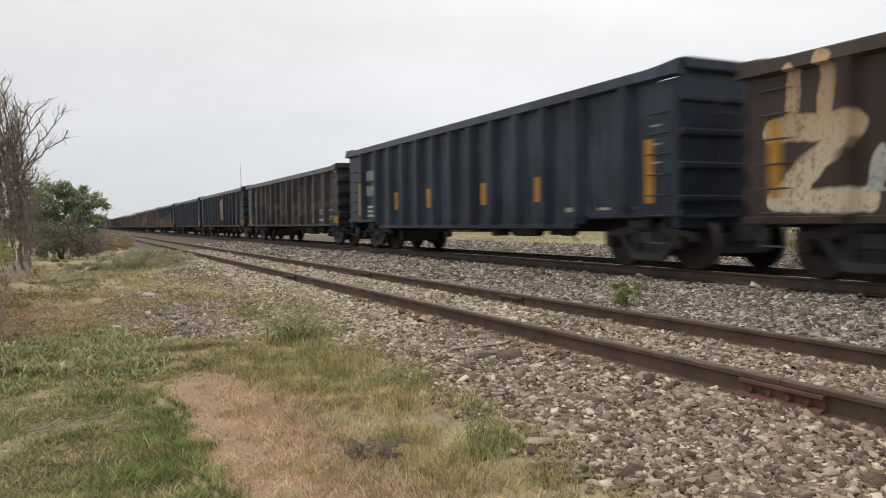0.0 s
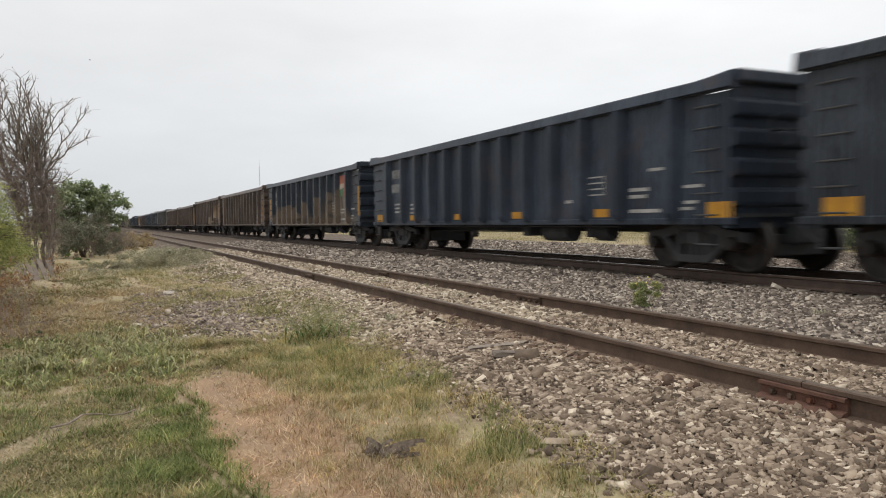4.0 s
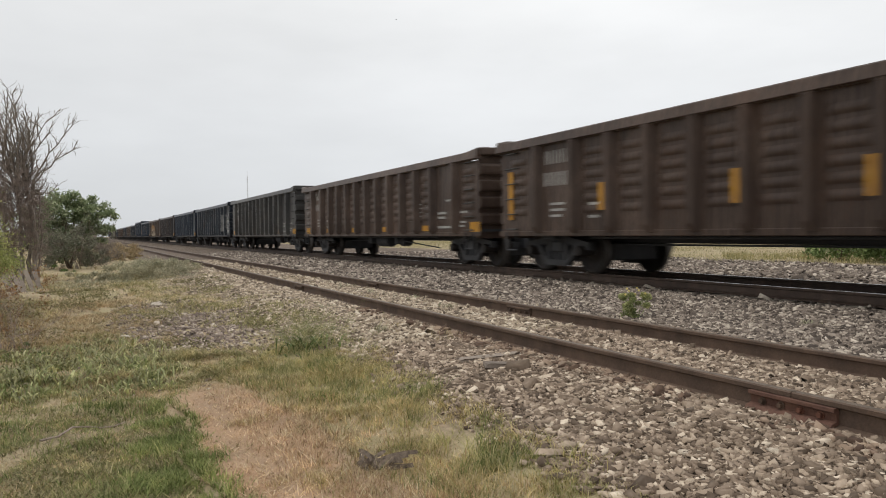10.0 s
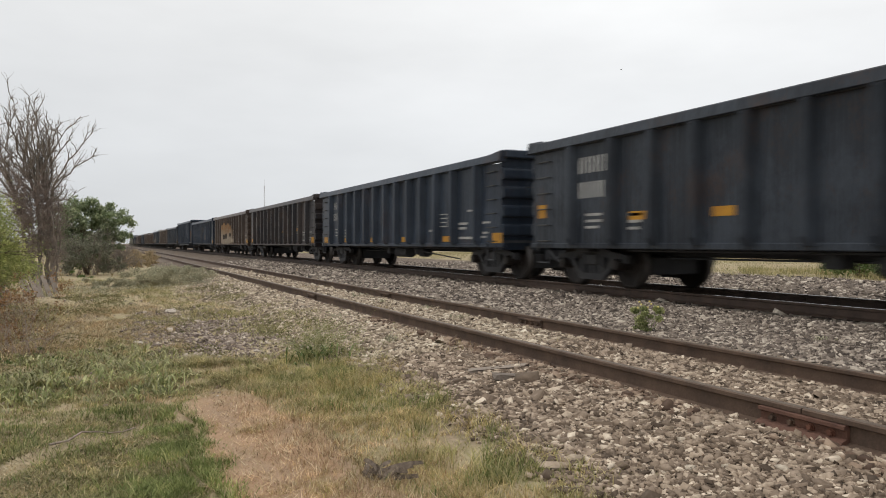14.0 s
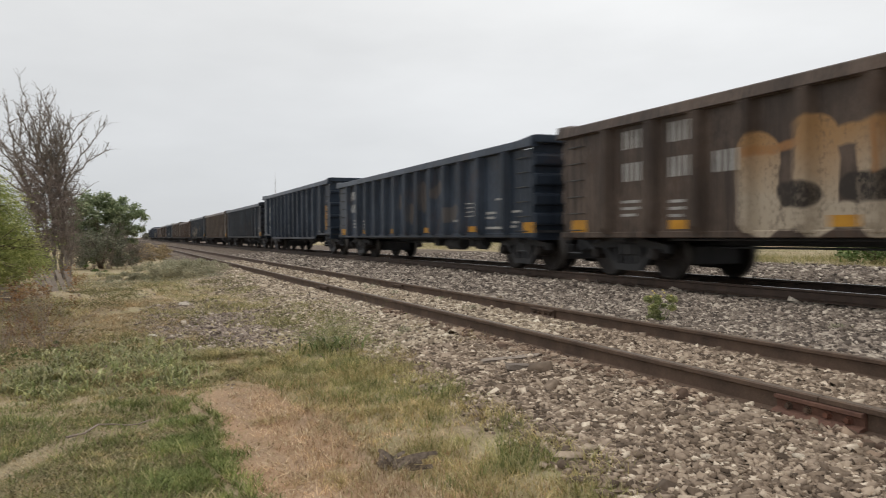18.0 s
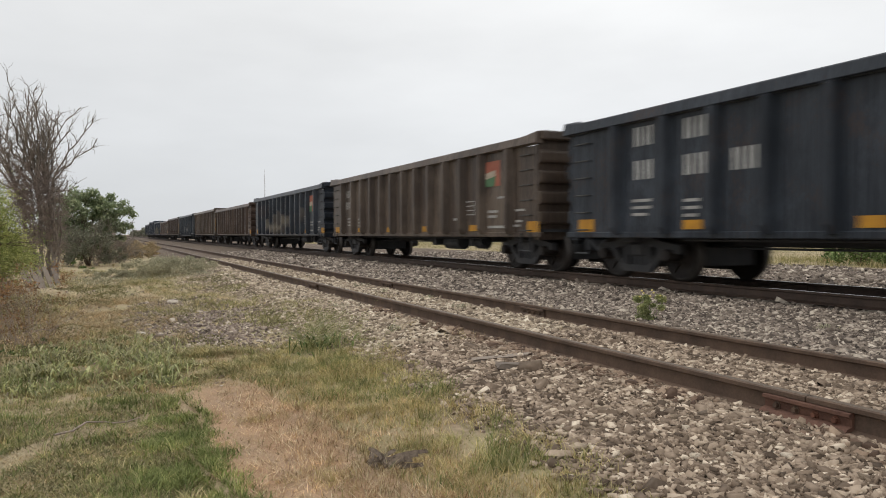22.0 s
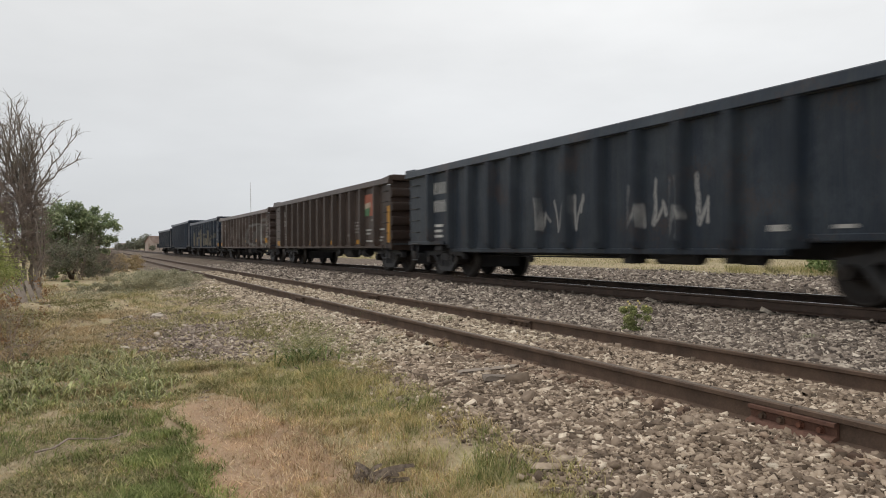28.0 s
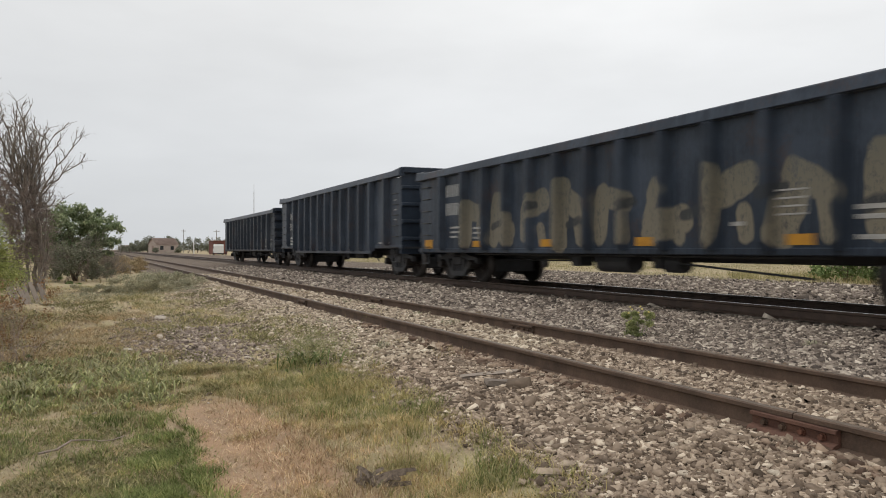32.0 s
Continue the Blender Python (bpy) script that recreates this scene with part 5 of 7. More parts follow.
RIGHT_KEEP = lambda x, y, r: ~on_earth(x, y, 0.8 + 3.4 * r.uniform(0, 1, len(x)) ** 2) & (x < 2.46 + 0.2 * lumps(x, y, 4, 2) + 0.08 * (y - 4) - 0.28 * np.clip(y - 8, 0, 3) + r.uniform(-0.12, 0.12, len(x))) & (x > 1.05) & (y < 9.1 - 0.25 * np.abs(x - 1.7))
CROSS = lambda x, y, r: (np.abs(y - 7.9 - 0.5 * lumps(x, y * 0, 2, 33)) < r.uniform(0.5, 1.2, len(x))) & ~on_earth(x, y, 1.05)
LEFT = lambda x, y, r: ~on_earth(x, y, r.uniform(0.8, 1.6, len(x))) & (x < 0.95 + r.uniform(-0.25, 0.25, len(x)))
FADE = lambda x, y, r: r.uniform(0, 1, len(x)) < np.clip((9.9 + 0.9 * lumps(x, y, 1.7, 19) - y) / 2.2, 0, 1)
STRAW_BAND = lambda x, y: np.exp(-((y - 5.92 - 1.15 * x * (x < 0.3)) / 0.22) ** 2) * (x < 0.32)
# beside the bare earth, on the side of the ballast
grass_field("half_dry_grass", "half-dry grass between bare earth and ballast", M_GRASS_MID, 46000, 1.05, 2.95, 2.4, 9.1, 0.046, 0.0031, 1.4, 2, RIGHT_KEEP, 0.0, tuft=0.22)
grass_field("dry_grass", "straw-yellow grass tufts between bare earth and ballast", M_GRASS_DRY, 30000, 1.05, 2.8, 2.4, 8.2, 0.055, 0.0028, 1.5, 3, RIGHT_KEEP, 0.0, tuft=0.3)
grass_field("green_tufts", "short green grass tufts between bare earth and ballast", M_GRASS_GREEN, 16000, 1.2, 2.8, 2.4, 8.9, 0.08, 0.003, 0.9, 15, lambda x, y, r: RIGHT_KEEP(x, y, r) & (lumps(x, y, 3.5, 21) > -0.1), 0.0, tuft=0.35)
grass_field("tall_grass_clumps", "loose clumps of longer half-dry grass beside the ballast", M_GRASS_MID, 3600, 1.3, 2.6, 3.0, 8.6, 0.11, 0.0028, 1.0, 49, RIGHT_KEEP, 0.05)
# on the bare earth
EARTH_SIDE = lambda x, y, r: on_earth(x - 0.25, y, r.uniform(0.3, 3.2, len(x))) & (x < 2.3)
grass_field("orange_straw", "matted orange-brown straw over the bare earth", M_STRAW, 34000, 0.5, 2.3, 2.4, 8.2, 0.035, 0.0036, 2.4, 41, EARTH_SIDE, 0.06, plain=True)
grass_field("straw_tufts", "thin upright straw at the edge of the bare earth", M_STRAW, 14000, 0.85, 2.3, 2.4, 7.6, 0.07, 0.0024, 1.0, 42, lambda x, y, r: EARTH_SIDE(x, y, r) & (x > 1.05 + r.uniform(-0.2, 0.4, len(x))), 0.07)
grass_field("straw_litter", "flattened dry straw on the bare orange earth", M_GRASS_BROWN, 16000, 0.4, 1.9, 2.4, 7.8, 0.014, 0.0036, 4.5, 4, plain=True)
grass_field("earth_tufts", "thin straw tufts at the edge of the bare earth", M_GRASS_DRY, 5000, 0.5, 1.75, 2.6, 7.6, 0.045, 0.0024, 1.6, 17, lambda x, y, r: lumps(x, y, 4.5, 31) > 0.12, 0.05)
# the green patch and the band that crosses behind the bare earth
grass_field("green_grass", "dense short bright green grass beside the bare earth", M_GRASS_LUSH, 52000, -0.4, 1.0, 2.7, 7.0, 0.045, 0.0034, 1.2, 1, GREEN_KEEP, 0.0, tuft=0.25)
grass_field("green_grass", "loose bright green grass near the bare earth", M_GRASS_LUSH, 7000, -0.5, 0.9, 3.4, 7.2, 0.06, 0.003, 1.2, 18, lambda x, y, r: LEFT(x, y, r) & (((x - 0.25) / 0.7) ** 2 + ((y - 4.7) / 2.0) ** 2 < r.uniform(0.2, 1.2, len(x))), 0.0, tuft=0.25)
grass_field("crossing_grass", "olive-brown grass in a low hummock behind the bare earth", M_GRASS_OLIVE, 26000, 0.0, 1.7, 6.6, 9.3, 0.06, 0.0045, 1.8, 50, CROSS, 0.0, tuft=0.28)
grass_field("crossing_grass", "dry brown grass behind the bare earth", M_GRASS_BROWN, 12000, 0.0, 1.7, 6.6, 9.3, 0.06, 0.004, 1.6, 51, CROSS, 0.0, tuft=0.28)
# the rough ground on the other side
grass_field("weedy_grass", "olive grass cushions on rough ground", M_GRASS_OLIVE, 90000, -3.2, 0.95, 3.4, 10.6, 0.034, 0.0036, 1.4, 5, lambda x, y, r: LEFT(x, y, r) & FADE(x, y, r) & (STRAW_BAND(x, y) < r.uniform(0.3, 1, len(x))), 0.0, tuft=0.32)
grass_field("weedy_green_grass", "green grass cushions among the herbs", M_GRASS_GREEN, 96000, -3.2, 0.8, 3.6, 9.9, 0.044, 0.0034, 1.1, 6, lambda x, y, r: LEFT(x, y, r) & FADE(x, y, r) & (STRAW_BAND(x, y) < 0.35) & (field(x, y, 0.9, 23) + 0.12 * (y > 6.3) > r.uniform(0.4, 0.62, len(x))), 0.0, tuft=0.26)
grass_field("weedy_dry_grass", "brownish dry grass on rough ground", M_GRASS_BROWN, 40000, -3.4, 0.8, 3.4, 12.0, 0.03, 0.0036, 1.8, 16, lambda x, y, r: LEFT(x, y, r) & (STRAW_BAND(x, y) < 0.4))
grass_field("pale_straw", "flattened pale grey straw in a band along a fallen stick", M_STRAW_GREY, 30000, -2.2, 0.5, 3.4, 7.0, 0.03, 0.0036, 2.4, 43, lambda x, y, r: STRAW_BAND(x, y) + 0.06 > r.uniform(0, 1, len(x)), 0.0, plain=True)
grass_field("tall_grass_clumps", "loose clumps of longer green grass among the herbs", M_GRASS_GREEN, 1200, -2.5, 0.4, 6.4, 9.4, 0.1, 0.003, 0.8, 47, LEFT, 0.06)
grass_field("tall_grass_clumps", "loose clumps of longer half-dry grass among the herbs", M_GRASS_BROWN, 1200, -2.5, 0.4, 6.4, 9.8, 0.1, 0.0028, 0.9, 48, LEFT, 0.06)
MATTED = lambda x, y, r: ~on_earth(x, y, r.uniform(0.9, 1.3, len(x))) & (((x - 0.1) / 1.0) ** 2 + ((y - 5.0) / 1.9) ** 2 < r.uniform(0.4, 1.1, len(x)))
grass_field("matted_grass", "matted olive-brown grass close to the path", M_LEAF_MATTED, 46000, -0.9, 0.9, 3.2, 6.6, 0.026, 0.0042, 2.0, 61, lambda x, y, r: MATTED(x, y, r) & (STRAW_BAND(x, y) < 0.55))
grass_field("matted_straw", "matted brown straw among the grass", M_GRASS_BROWN, 20000, -0.9, 0.9, 3.2, 6.6, 0.026, 0.0038, 2.2, 62, MATTED, plain=True)
grass_field("brown_turf", "short brown turf on stony earth", M_GRASS_BROWN, 60000, -2.2, 1.0, 9.6, 17, 0.045, 0.006, 1.6, 63, None, 0.0, plain=True, tuft=0.35)
# further off: flat tan turf in streaks, with bare and stony ground between
STREAK = lambda x, y, sd: field(x * 0.8 + 0.25 * y, y * 0.42, 0.75, sd)
grass_field("rust_grass", "rust-brown dry grass round the dead weeds", M_RUST_GRASS, 22000, -3.4, 0.6, 9.2, 15.5, 0.07, 0.005, 1.4, 46, lambda x, y, r: ((x + 1.3) / 1.7) ** 2 + ((y - 11.8) / 2.9) ** 2 < r.uniform(0.2, 1.1, len(x)), 0.0, plain=True, tuft=0.4)
grass_field("dry_turf", "flat tan turf in streaks on stony earth", M_TURF_TAN, 130000, -6, 2.5, 8.8, 28, 0.06, 0.008, 1.8, 7, lambda x, y, r: (STREAK(x, y, 6) > r.uniform(0.42, 0.62, len(x))) & (x < 2.5 - 0.7 * np.exp(-((y - 12) / 2.5) ** 2) * r.uniform(0.5, 1.5, len(x))), 0.0, plain=True, tuft=0.45)
grass_field("olive_turf", "flat olive turf in streaks on stony earth", M_GRASS_OLIVE, 120000, -6, 3.0, 8.8, 32, 0.075, 0.008, 1.5, 8, lambda x, y, r: STREAK(x, y, 8) > r.uniform(0.46, 0.6, len(x)), 0.0, plain=True, tuft=0.5)
grass_field("bank_grass", "low yellowish grass streaks on the stony bank", M_GRASS_OLIVE, 46000, 0.4, 3.4, 9.3, 30, 0.055, 0.007, 1.4, 9, lambda x, y, r: lumps(x * 2.2 + 0.5 * y, y * 0.5, 1.6, 12) > r.uniform(0.0, 0.25, len(x)), 0.0, plain=True, tuft=0.4)
grass_field("track_grass", "thin dry grass tufts along the siding rails", M_GRASS_DRY, 3600, 3.3, 5.8, 7.0, 26, 0.08, 0.004, 0.7, 10, lambda x, y, r: (lumps(x, y, 1.7, 5) > 0.25) & (np.abs(np.abs(x - SIDING_X) - 0.75) > 0.06), 0.1, plain=True)
grass_field("far_field_grass", "tall yellow-green grass beyond the main line", M_GRASS_BEYOND, 70000, 16.5, 46, 5, 90, 0.12, 0.009, 0.8, 12, lambda x, y, r: x > 20.5 + 1.8 * lumps(x, y, 0.3, 4), 0.8, plain=True)
grass_field("far_field_green", "green grass beyond the main line", M_GRASS_OLIVE, 30000, 17.5, 46, 5, 90, 0.14, 0.009, 0.8, 13, lambda x, y, r: (lumps(x, y, 0.35, 7) > 0.05) & (x > 19.5), 0.8, plain=True)
grass_field("dry_tall_grass", "loose olive grass tufts on the far verge", M_GRASS_OLIVE, 2600, 21, 26, 15, 25, 0.24, 0.011, 0.6, 64, lambda x, y, r: y < 0.98 * x, 0.22, plain=True)
grass_field("far_left_grass", "dry grass on the far verge beside the siding", M_GRASS_DRY, 16000, -40, 3.2, 28, 160, 0.2, 0.014, 0.6, 14, None, 0.7, plain=True)


def leaf_quads(centres, size, rng, droop=0.0):
    """Small folded leaves at given points."""
    n = len(centres)
    u = rng.normal(0, 1, (n, 3))
    u[:, 2] -= droop
    u /= np.linalg.norm(u, axis=1, keepdims=True) + 1e-9
    w = np.cross(u, rng.normal(0, 1, (n, 3)))
    w /= np.linalg.norm(w, axis=1, keepdims=True) + 1e-9
    s = (size * rng.uniform(0.6, 1.3, n))[:, None]
    c = np.asarray(centres)
    v = np.stack([c - u * s * 0.5, c + w * s * 0.2, c + u * s * 0.5, c - w * s * 0.2], 1).reshape(-1, 3)
    f = (np.arange(n)[:, None] * 4 + np.array([0, 1, 2, 3])[None])
    return v, f


def leaves_part(name, centres, size, mat, parent, rng, label="", droop=0.0):
    v, f = leaf_quads(centres, size, rng, droop)
    ob = new(name, raw_mesh(name, v, f, mat))
    ob.parent = parent
    return tagged(ob, label)


def branch_lines(rng, base, direction, length, radius, depth, out, spread=0.5, shrink=0.72, bend=0.18, up=0.15, kids=(2, 3)):
    """Grow a bent branch and its forks; out collects (points, radii)."""
    pts, rad = [Vector(base)], [radius]
    d = Vector(direction).normalized()
    k = 4
    for i in range(k):
        d = (d + Vector([rng.uniform(-bend, bend) for _ in range(3)]) + Vector((0, 0, up * 0.3))).normalized()
        pts.append(pts[-1] + d * (length / k))
        rad.append(radius * (1 - 0.5 * (i + 1) / k))
    out.append((pts, rad, depth))
    if depth > 0:
        for j in range(rng.randint(*kids)):
            i = rng.randint(2, k)
            side = Vector([rng.uniform(-1, 1) for _ in range(3)])
            nd = (d + side * spread + Vector((0, 0, up))).normalized()
            branch_lines(rng, pts[i], nd, length * shrink * rng.uniform(0.75, 1.2), rad[i] * 0.72, depth - 1, out, spread, shrink, bend, up, kids)


def tubes(lines, seg=5):
    bm = bmesh.new()
    for pts, rad, _ in lines:
        rings = []
        for i, (p, r) in enumerate(zip(pts, rad)):
            d = (pts[min(i + 1, len(pts) - 1)] - pts[max(i - 1, 0)]).normalized()
            q = d.to_track_quat("Z", "Y")
            rings.append([bm.verts.new(p + q @ Vector((r * math.cos(6.2832 * k / seg), r * math.sin(6.2832 * k / seg), 0))) for k in range(seg)])
        for a, b in zip(rings[:-1], rings[1:]):
            for k in range(seg):
                f = bm.faces.new((a[k], a[(k + 1) % seg], b[(k + 1) % seg], b[k]))
                f.smooth = True
        bm.faces.new(rings[-1])
    return bm


def grounded(name, x, y, label, category, sink=0.02):
    ob = tagged(new(name), label, category)
    ob.location = (x, y, float(land(x, y)) - sink)
    return ob


# limbs of the dead tree: fork they leave, then reach across, rise and sideways bow
DEAD_LIMBS = ((0, -2.85, 4.1, 0.2), (0, -3.05, 5.15, 0.25), (0, -2.45, 5.3, 0.2), (0, -2.05, 5.85, 0.15), (0, -1.3, 6.35, -0.1), (0, -1.05, 6.0, -0.3),
              (1, -0.75, 6.2, -0.15), (2, -0.55, 6.3, 0.05), (2, -0.3, 6.1, 0.1), (2, 0.1, 6.15, 0.1), (3, 0.45, 5.6, -0.2), (3, 0.8, 5.6, -0.2),
              (3, 1.15, 5.05, -0.3), (4, 1.95, 5.2, -0.25), (4, 1.7, 4.55, -0.3), (4, 0.95, 3.05, -0.2), (1, -0.1, 5.7, 0.2), (0, -1.7, 4.9, 0.1), (3, 0.25, 5.2, 0.1))


def crooked(rng, a, b, r0, r1, bow, kinks, k=9):
    """A limb from a to b, bowed to one side and kinked like old wood."""
    a, b = Vector(a), Vector(b)
    pts, rad = [], []
    for i in range(k):
        f = i / (k - 1)
        q = a.lerp(b, f) + Vector((bow * math.sin(math.pi * f), 0, 0))
        if 0 < i < k - 1:
            q += Vector((rng.uniform(-kinks, kinks), rng.uniform(-kinks, kinks), rng.uniform(-kinks, kinks)))
        pts.append(q)
        rad.append(r0 + (r1 - r0) * f ** 0.8)
    return pts, rad, 0


def dead_tree():
    t = grounded("dead_tree", -1.7, 25.5, "bare leafless grey tree with many upright forked branches", "tree", 0.1)
    t.matrix_world = pose(-1.7, 25.5, float(land(-1.7, 25.5)) - 0.1, 0, 0, -23) @ Matrix.Scale(0.885, 4)
    rng = random.Random(4)
    forks = [(-0.85, 0.0, 3.1), (-0.35, 0.2, 3.3), (-0.1, -0.1, 3.4), (0.12, 0.1, 3.2), (0.3, 0.0, 3.05)]
    feet = [(-0.28, 0.0), (-0.2, 0.2), (-0.08, -0.1), (0.08, 0.15), (0.26, 0.0)]
    for (x, y), f in zip(feet, forks):
        part("trunk", tubes([crooked(rng, (x, y, 0), f, 0.085, 0.05, 0.08, 0.06)], 8), M_BARK_DEAD, t)
    for k in range(8):
        x = rng.uniform(-0.5, 0.45)
        part("trunk", tubes([crooked(rng, (x, rng.uniform(-0.2, 0.2), 0), (x * 1.4, rng.uniform(-0.3, 0.3), rng.uniform(1.6, 3.6)), 0.05, 0.022, 0.08, 0.06)], 6), M_BARK_DEAD, t)
    branches, twigs = [], []
    more = [(rng.choice((0, 0, 1, 2, 3, 3)), rng.uniform(-2.3, 1.2), rng.uniform(4.7, 6.0), rng.uniform(-0.15, 0.15)) for k in range(13)]
    for fork, u, h, bow in DEAD_LIMBS + tuple(more):
        limb = crooked(rng, forks[fork], (u, rng.uniform(-0.7, 0.7), h - 0.12 * u * u * (h > 5.4)), 0.04, 0.012, bow, 0.055)
        part("limb", tubes([limb], 5), M_BARK_DEAD, t)
        pts = limb[0]
        for i in range(2, 9):
            along = (pts[i] - pts[i - 1]).normalized()
            for j in range(1):
                d = along * 0.8 + Vector((rng.uniform(-0.9, 0.9), rng.uniform(-0.9, 0.9), rng.uniform(-0.1, 0.9)))
                branch_lines(rng, pts[i], d, rng.uniform(0.3, 0.75), 0.02, 1, branches, 0.8, 0.6, 0.32, 0.12, (2, 3))
            for j in range(2):
                d = along * 0.6 + Vector((rng.uniform(-1, 1), rng.uniform(-1, 1), rng.uniform(-0.2, 0.9)))
                branch_lines(rng, pts[i] + along * rng.uniform(-0.2, 0.1), d, rng.uniform(0.2, 0.5), 0.008, 1, twigs, 0.8, 0.6, 0.35, 0.1, (1, 3))
    part("branchwork", tubes(branches, 4), M_BARK_DEAD, t)
    tagged(part("twig", tubes(twigs, 3), M_BARK_DEAD, t, "fine dry twigs"), kind="stuff")
    haze = []
    for k in range(1050):
        z = rng.triangular(0.6, 4.3, 2.9)
        a, rr = rng.uniform(0, 6.28), rng.uniform(0.05, 0.55)
        branch_lines(rng, (rr * math.cos(a) - 0.12 * z + 0.1, rr * math.sin(a), z), (math.cos(a) * 0.7, math.sin(a) * 0.7, rng.uniform(-0.4, 0.8)), rng.uniform(0.3, 0.7), 0.012, 1, haze, 0.9, 0.6, 0.45, 0.0)
    part("twig_tangle", tubes(haze, 3), M_BRUSH, t, "brown tangle of thin dry twigs round the trunk")


dead_tree()


def blob_points(rng, blobs, n, shell=0.55):
    """Points scattered in the outer part of several ellipsoids."""
    b = np.array(blobs, float)[rng.randint(0, len(blobs), n)]
    d = rng.normal(0, 1, (n, 3))
    d /= np.linalg.norm(d, axis=1, keepdims=True)
    q = np.where(rng.uniform(0, 1, n) < 0.75, rng.uniform(shell, 1.08, n), rng.uniform(0.1, shell, n))
    return b[:, :3] + d * b[:, 3:] * q[:, None]


def leafy(name, x, y, label, category, blobs, count, size, leaf, bark, stems=3, stem_h=1.0, stem_r=0.05, seed=0, twig=None):
    """A shrub or tree: stems that fork towards clumps, and clumps of small leaves with gaps between."""
    t = grounded(name, x, y, label, category, 0.05)
    rng, nr = random.Random(seed), np.random.RandomState(seed)
    lines = []
    for k in range(stems):
        branch_lines(rng, (rng.uniform(-0.12, 0.12), rng.uniform(-0.12, 0.12), 0), (rng.uniform(-0.5, 0.5), rng.uniform(-0.5, 0.5), 1), stem_h * rng.uniform(0.8, 1.2), stem_r, 2, lines, 0.6, 0.7, 0.2, 0.1)
    for b in blobs:
        lines.append(([Vector((0, 0, stem_h * 0.5)), Vector((b[0] * 0.4, b[1] * 0.4, stem_h * 0.55 + 0.3 * (b[2] - stem_h * 0.5))), Vector(b[:3]) * 0.9, Vector(b[:3]) + Vector((0.1, 0.1, b[5] * 0.3))], [stem_r * 0.6, stem_r * 0.5, stem_r * 0.3, stem_r * 0.15], 0))
    part("trunk", tubes(lines, 5), bark, t)
    small = []
    for b in blobs:
        k = max(3, int(10 * b[3] * b[5] / 0.3))
        for j in range(k):
            d = nr.normal(0, 1, 3)
            d /= np.linalg.norm(d)
            q = nr.uniform(0.5, 0.95)
            f = nr.uniform(0.22, 0.42)
            small.append((b[0] + d[0] * b[3] * q, b[1] + d[1] * b[4] * q, b[2] + d[2] * b[5] * q, b[3] * f, b[4] * f, b[5] * f))
    leaves_part("crown", blob_points(nr, small, count, 0.4), size, leaf, t, nr)
    if twig:
        tw = []
        for k in range(twig):
            b = rng.choice(blobs)
            p = Vector(b[:3]) + Vector([rng.uniform(-1, 1) * b[3 + i] * 0.8 for i in range(3)])
            branch_lines(rng, p, (rng.uniform(-1, 1), rng.uniform(-1, 1), rng.uniform(-0.2, 1)), 0.6, 0.007, 1, tw, 0.8, 0.7, 0.35)
        tagged(part("twig_tangle", tubes(tw, 3), M_BARK_DEAD, t), kind="stuff")
    return t


leafy("green_tree", -0.6, 35.5, "small round green tree with dense dark leaves", "tree",
      [(-0.2, 0, 2.6, 1.0, 0.8, 0.75), (0.6, 0.1, 2.55, 0.9, 0.7, 0.6), (-1.1, 0.2, 2.3, 0.9, 0.7, 0.75), (1.25, 0, 2.1, 0.65, 0.6, 0.5), (0.35, -0.3, 2.0, 0.9, 0.6, 0.6), (-0.7, -0.3, 1.7, 0.9, 0.6, 0.6), (1.3, 0.1, 1.55, 0.42, 0.4, 0.42), (-1.4, 0, 1.6, 0.7, 0.5, 0.65), (0.2, 0.1, 3.0, 0.65, 0.5, 0.42), (0.7, 0, 1.6, 0.6, 0.5, 0.45)],
      21000, 0.135, M_LEAF_TREE, M_BARK, 3, 1.5, 0.07, 21)
leafy("dry_shrub", -0.25, 38.0, "grey-brown half-dry shrub under the green tree", "shrub",
      [(-0.5, 0, 0.9, 1.0, 0.7, 0.9), (0.45, 0.1, 0.8, 0.9, 0.7, 0.8), (1.1, 0.2, 0.5, 0.6, 0.6, 0.5), (-1.3, 0, 0.9, 0.8, 0.6, 0.85)],
      9000, 0.08, M_LEAF_DUSTY, M_TWIG, 7, 0.8, 0.02, 22, 420)
leafy("dusty_shrub", -0.35, 34.2, "dusty grey-green shrub in front of the green tree", "shrub",
      [(-0.6, 0, 0.9, 0.75, 0.6, 0.8), (0.2, 0.1, 1.1, 0.7, 0.6, 0.8), (0.7, 0, 0.6, 0.6, 0.5, 0.55), (-1.2, 0.1, 0.7, 0.6, 0.5, 0.65)], 9000, 0.085, M_LEAF_FAR, M_TWIG, 6, 0.8, 0.015, 71, 160)
leafy("green_shrub", -1.0, 33.0, "low green shrub on bare earth", "shrub", [(0, 0, 0.2, 0.42, 0.35, 0.24), (0.4, 0.1, 0.12, 0.3, 0.3, 0.16)], 900, 0.07, M_LEAF_GREEN, M_BARK, 3, 0.2, 0.012, 23)
leafy("green_shrub", -1.3, 36.0, "leafy green shrub under the tree", "shrub", [(0, 0, 0.6, 0.55, 0.5, 0.5), (0.6, 0, 1.0, 0.5, 0.5, 0.5)], 2200, 0.1, M_LEAF_GREEN, M_BARK, 3, 0.6, 0.02, 29)


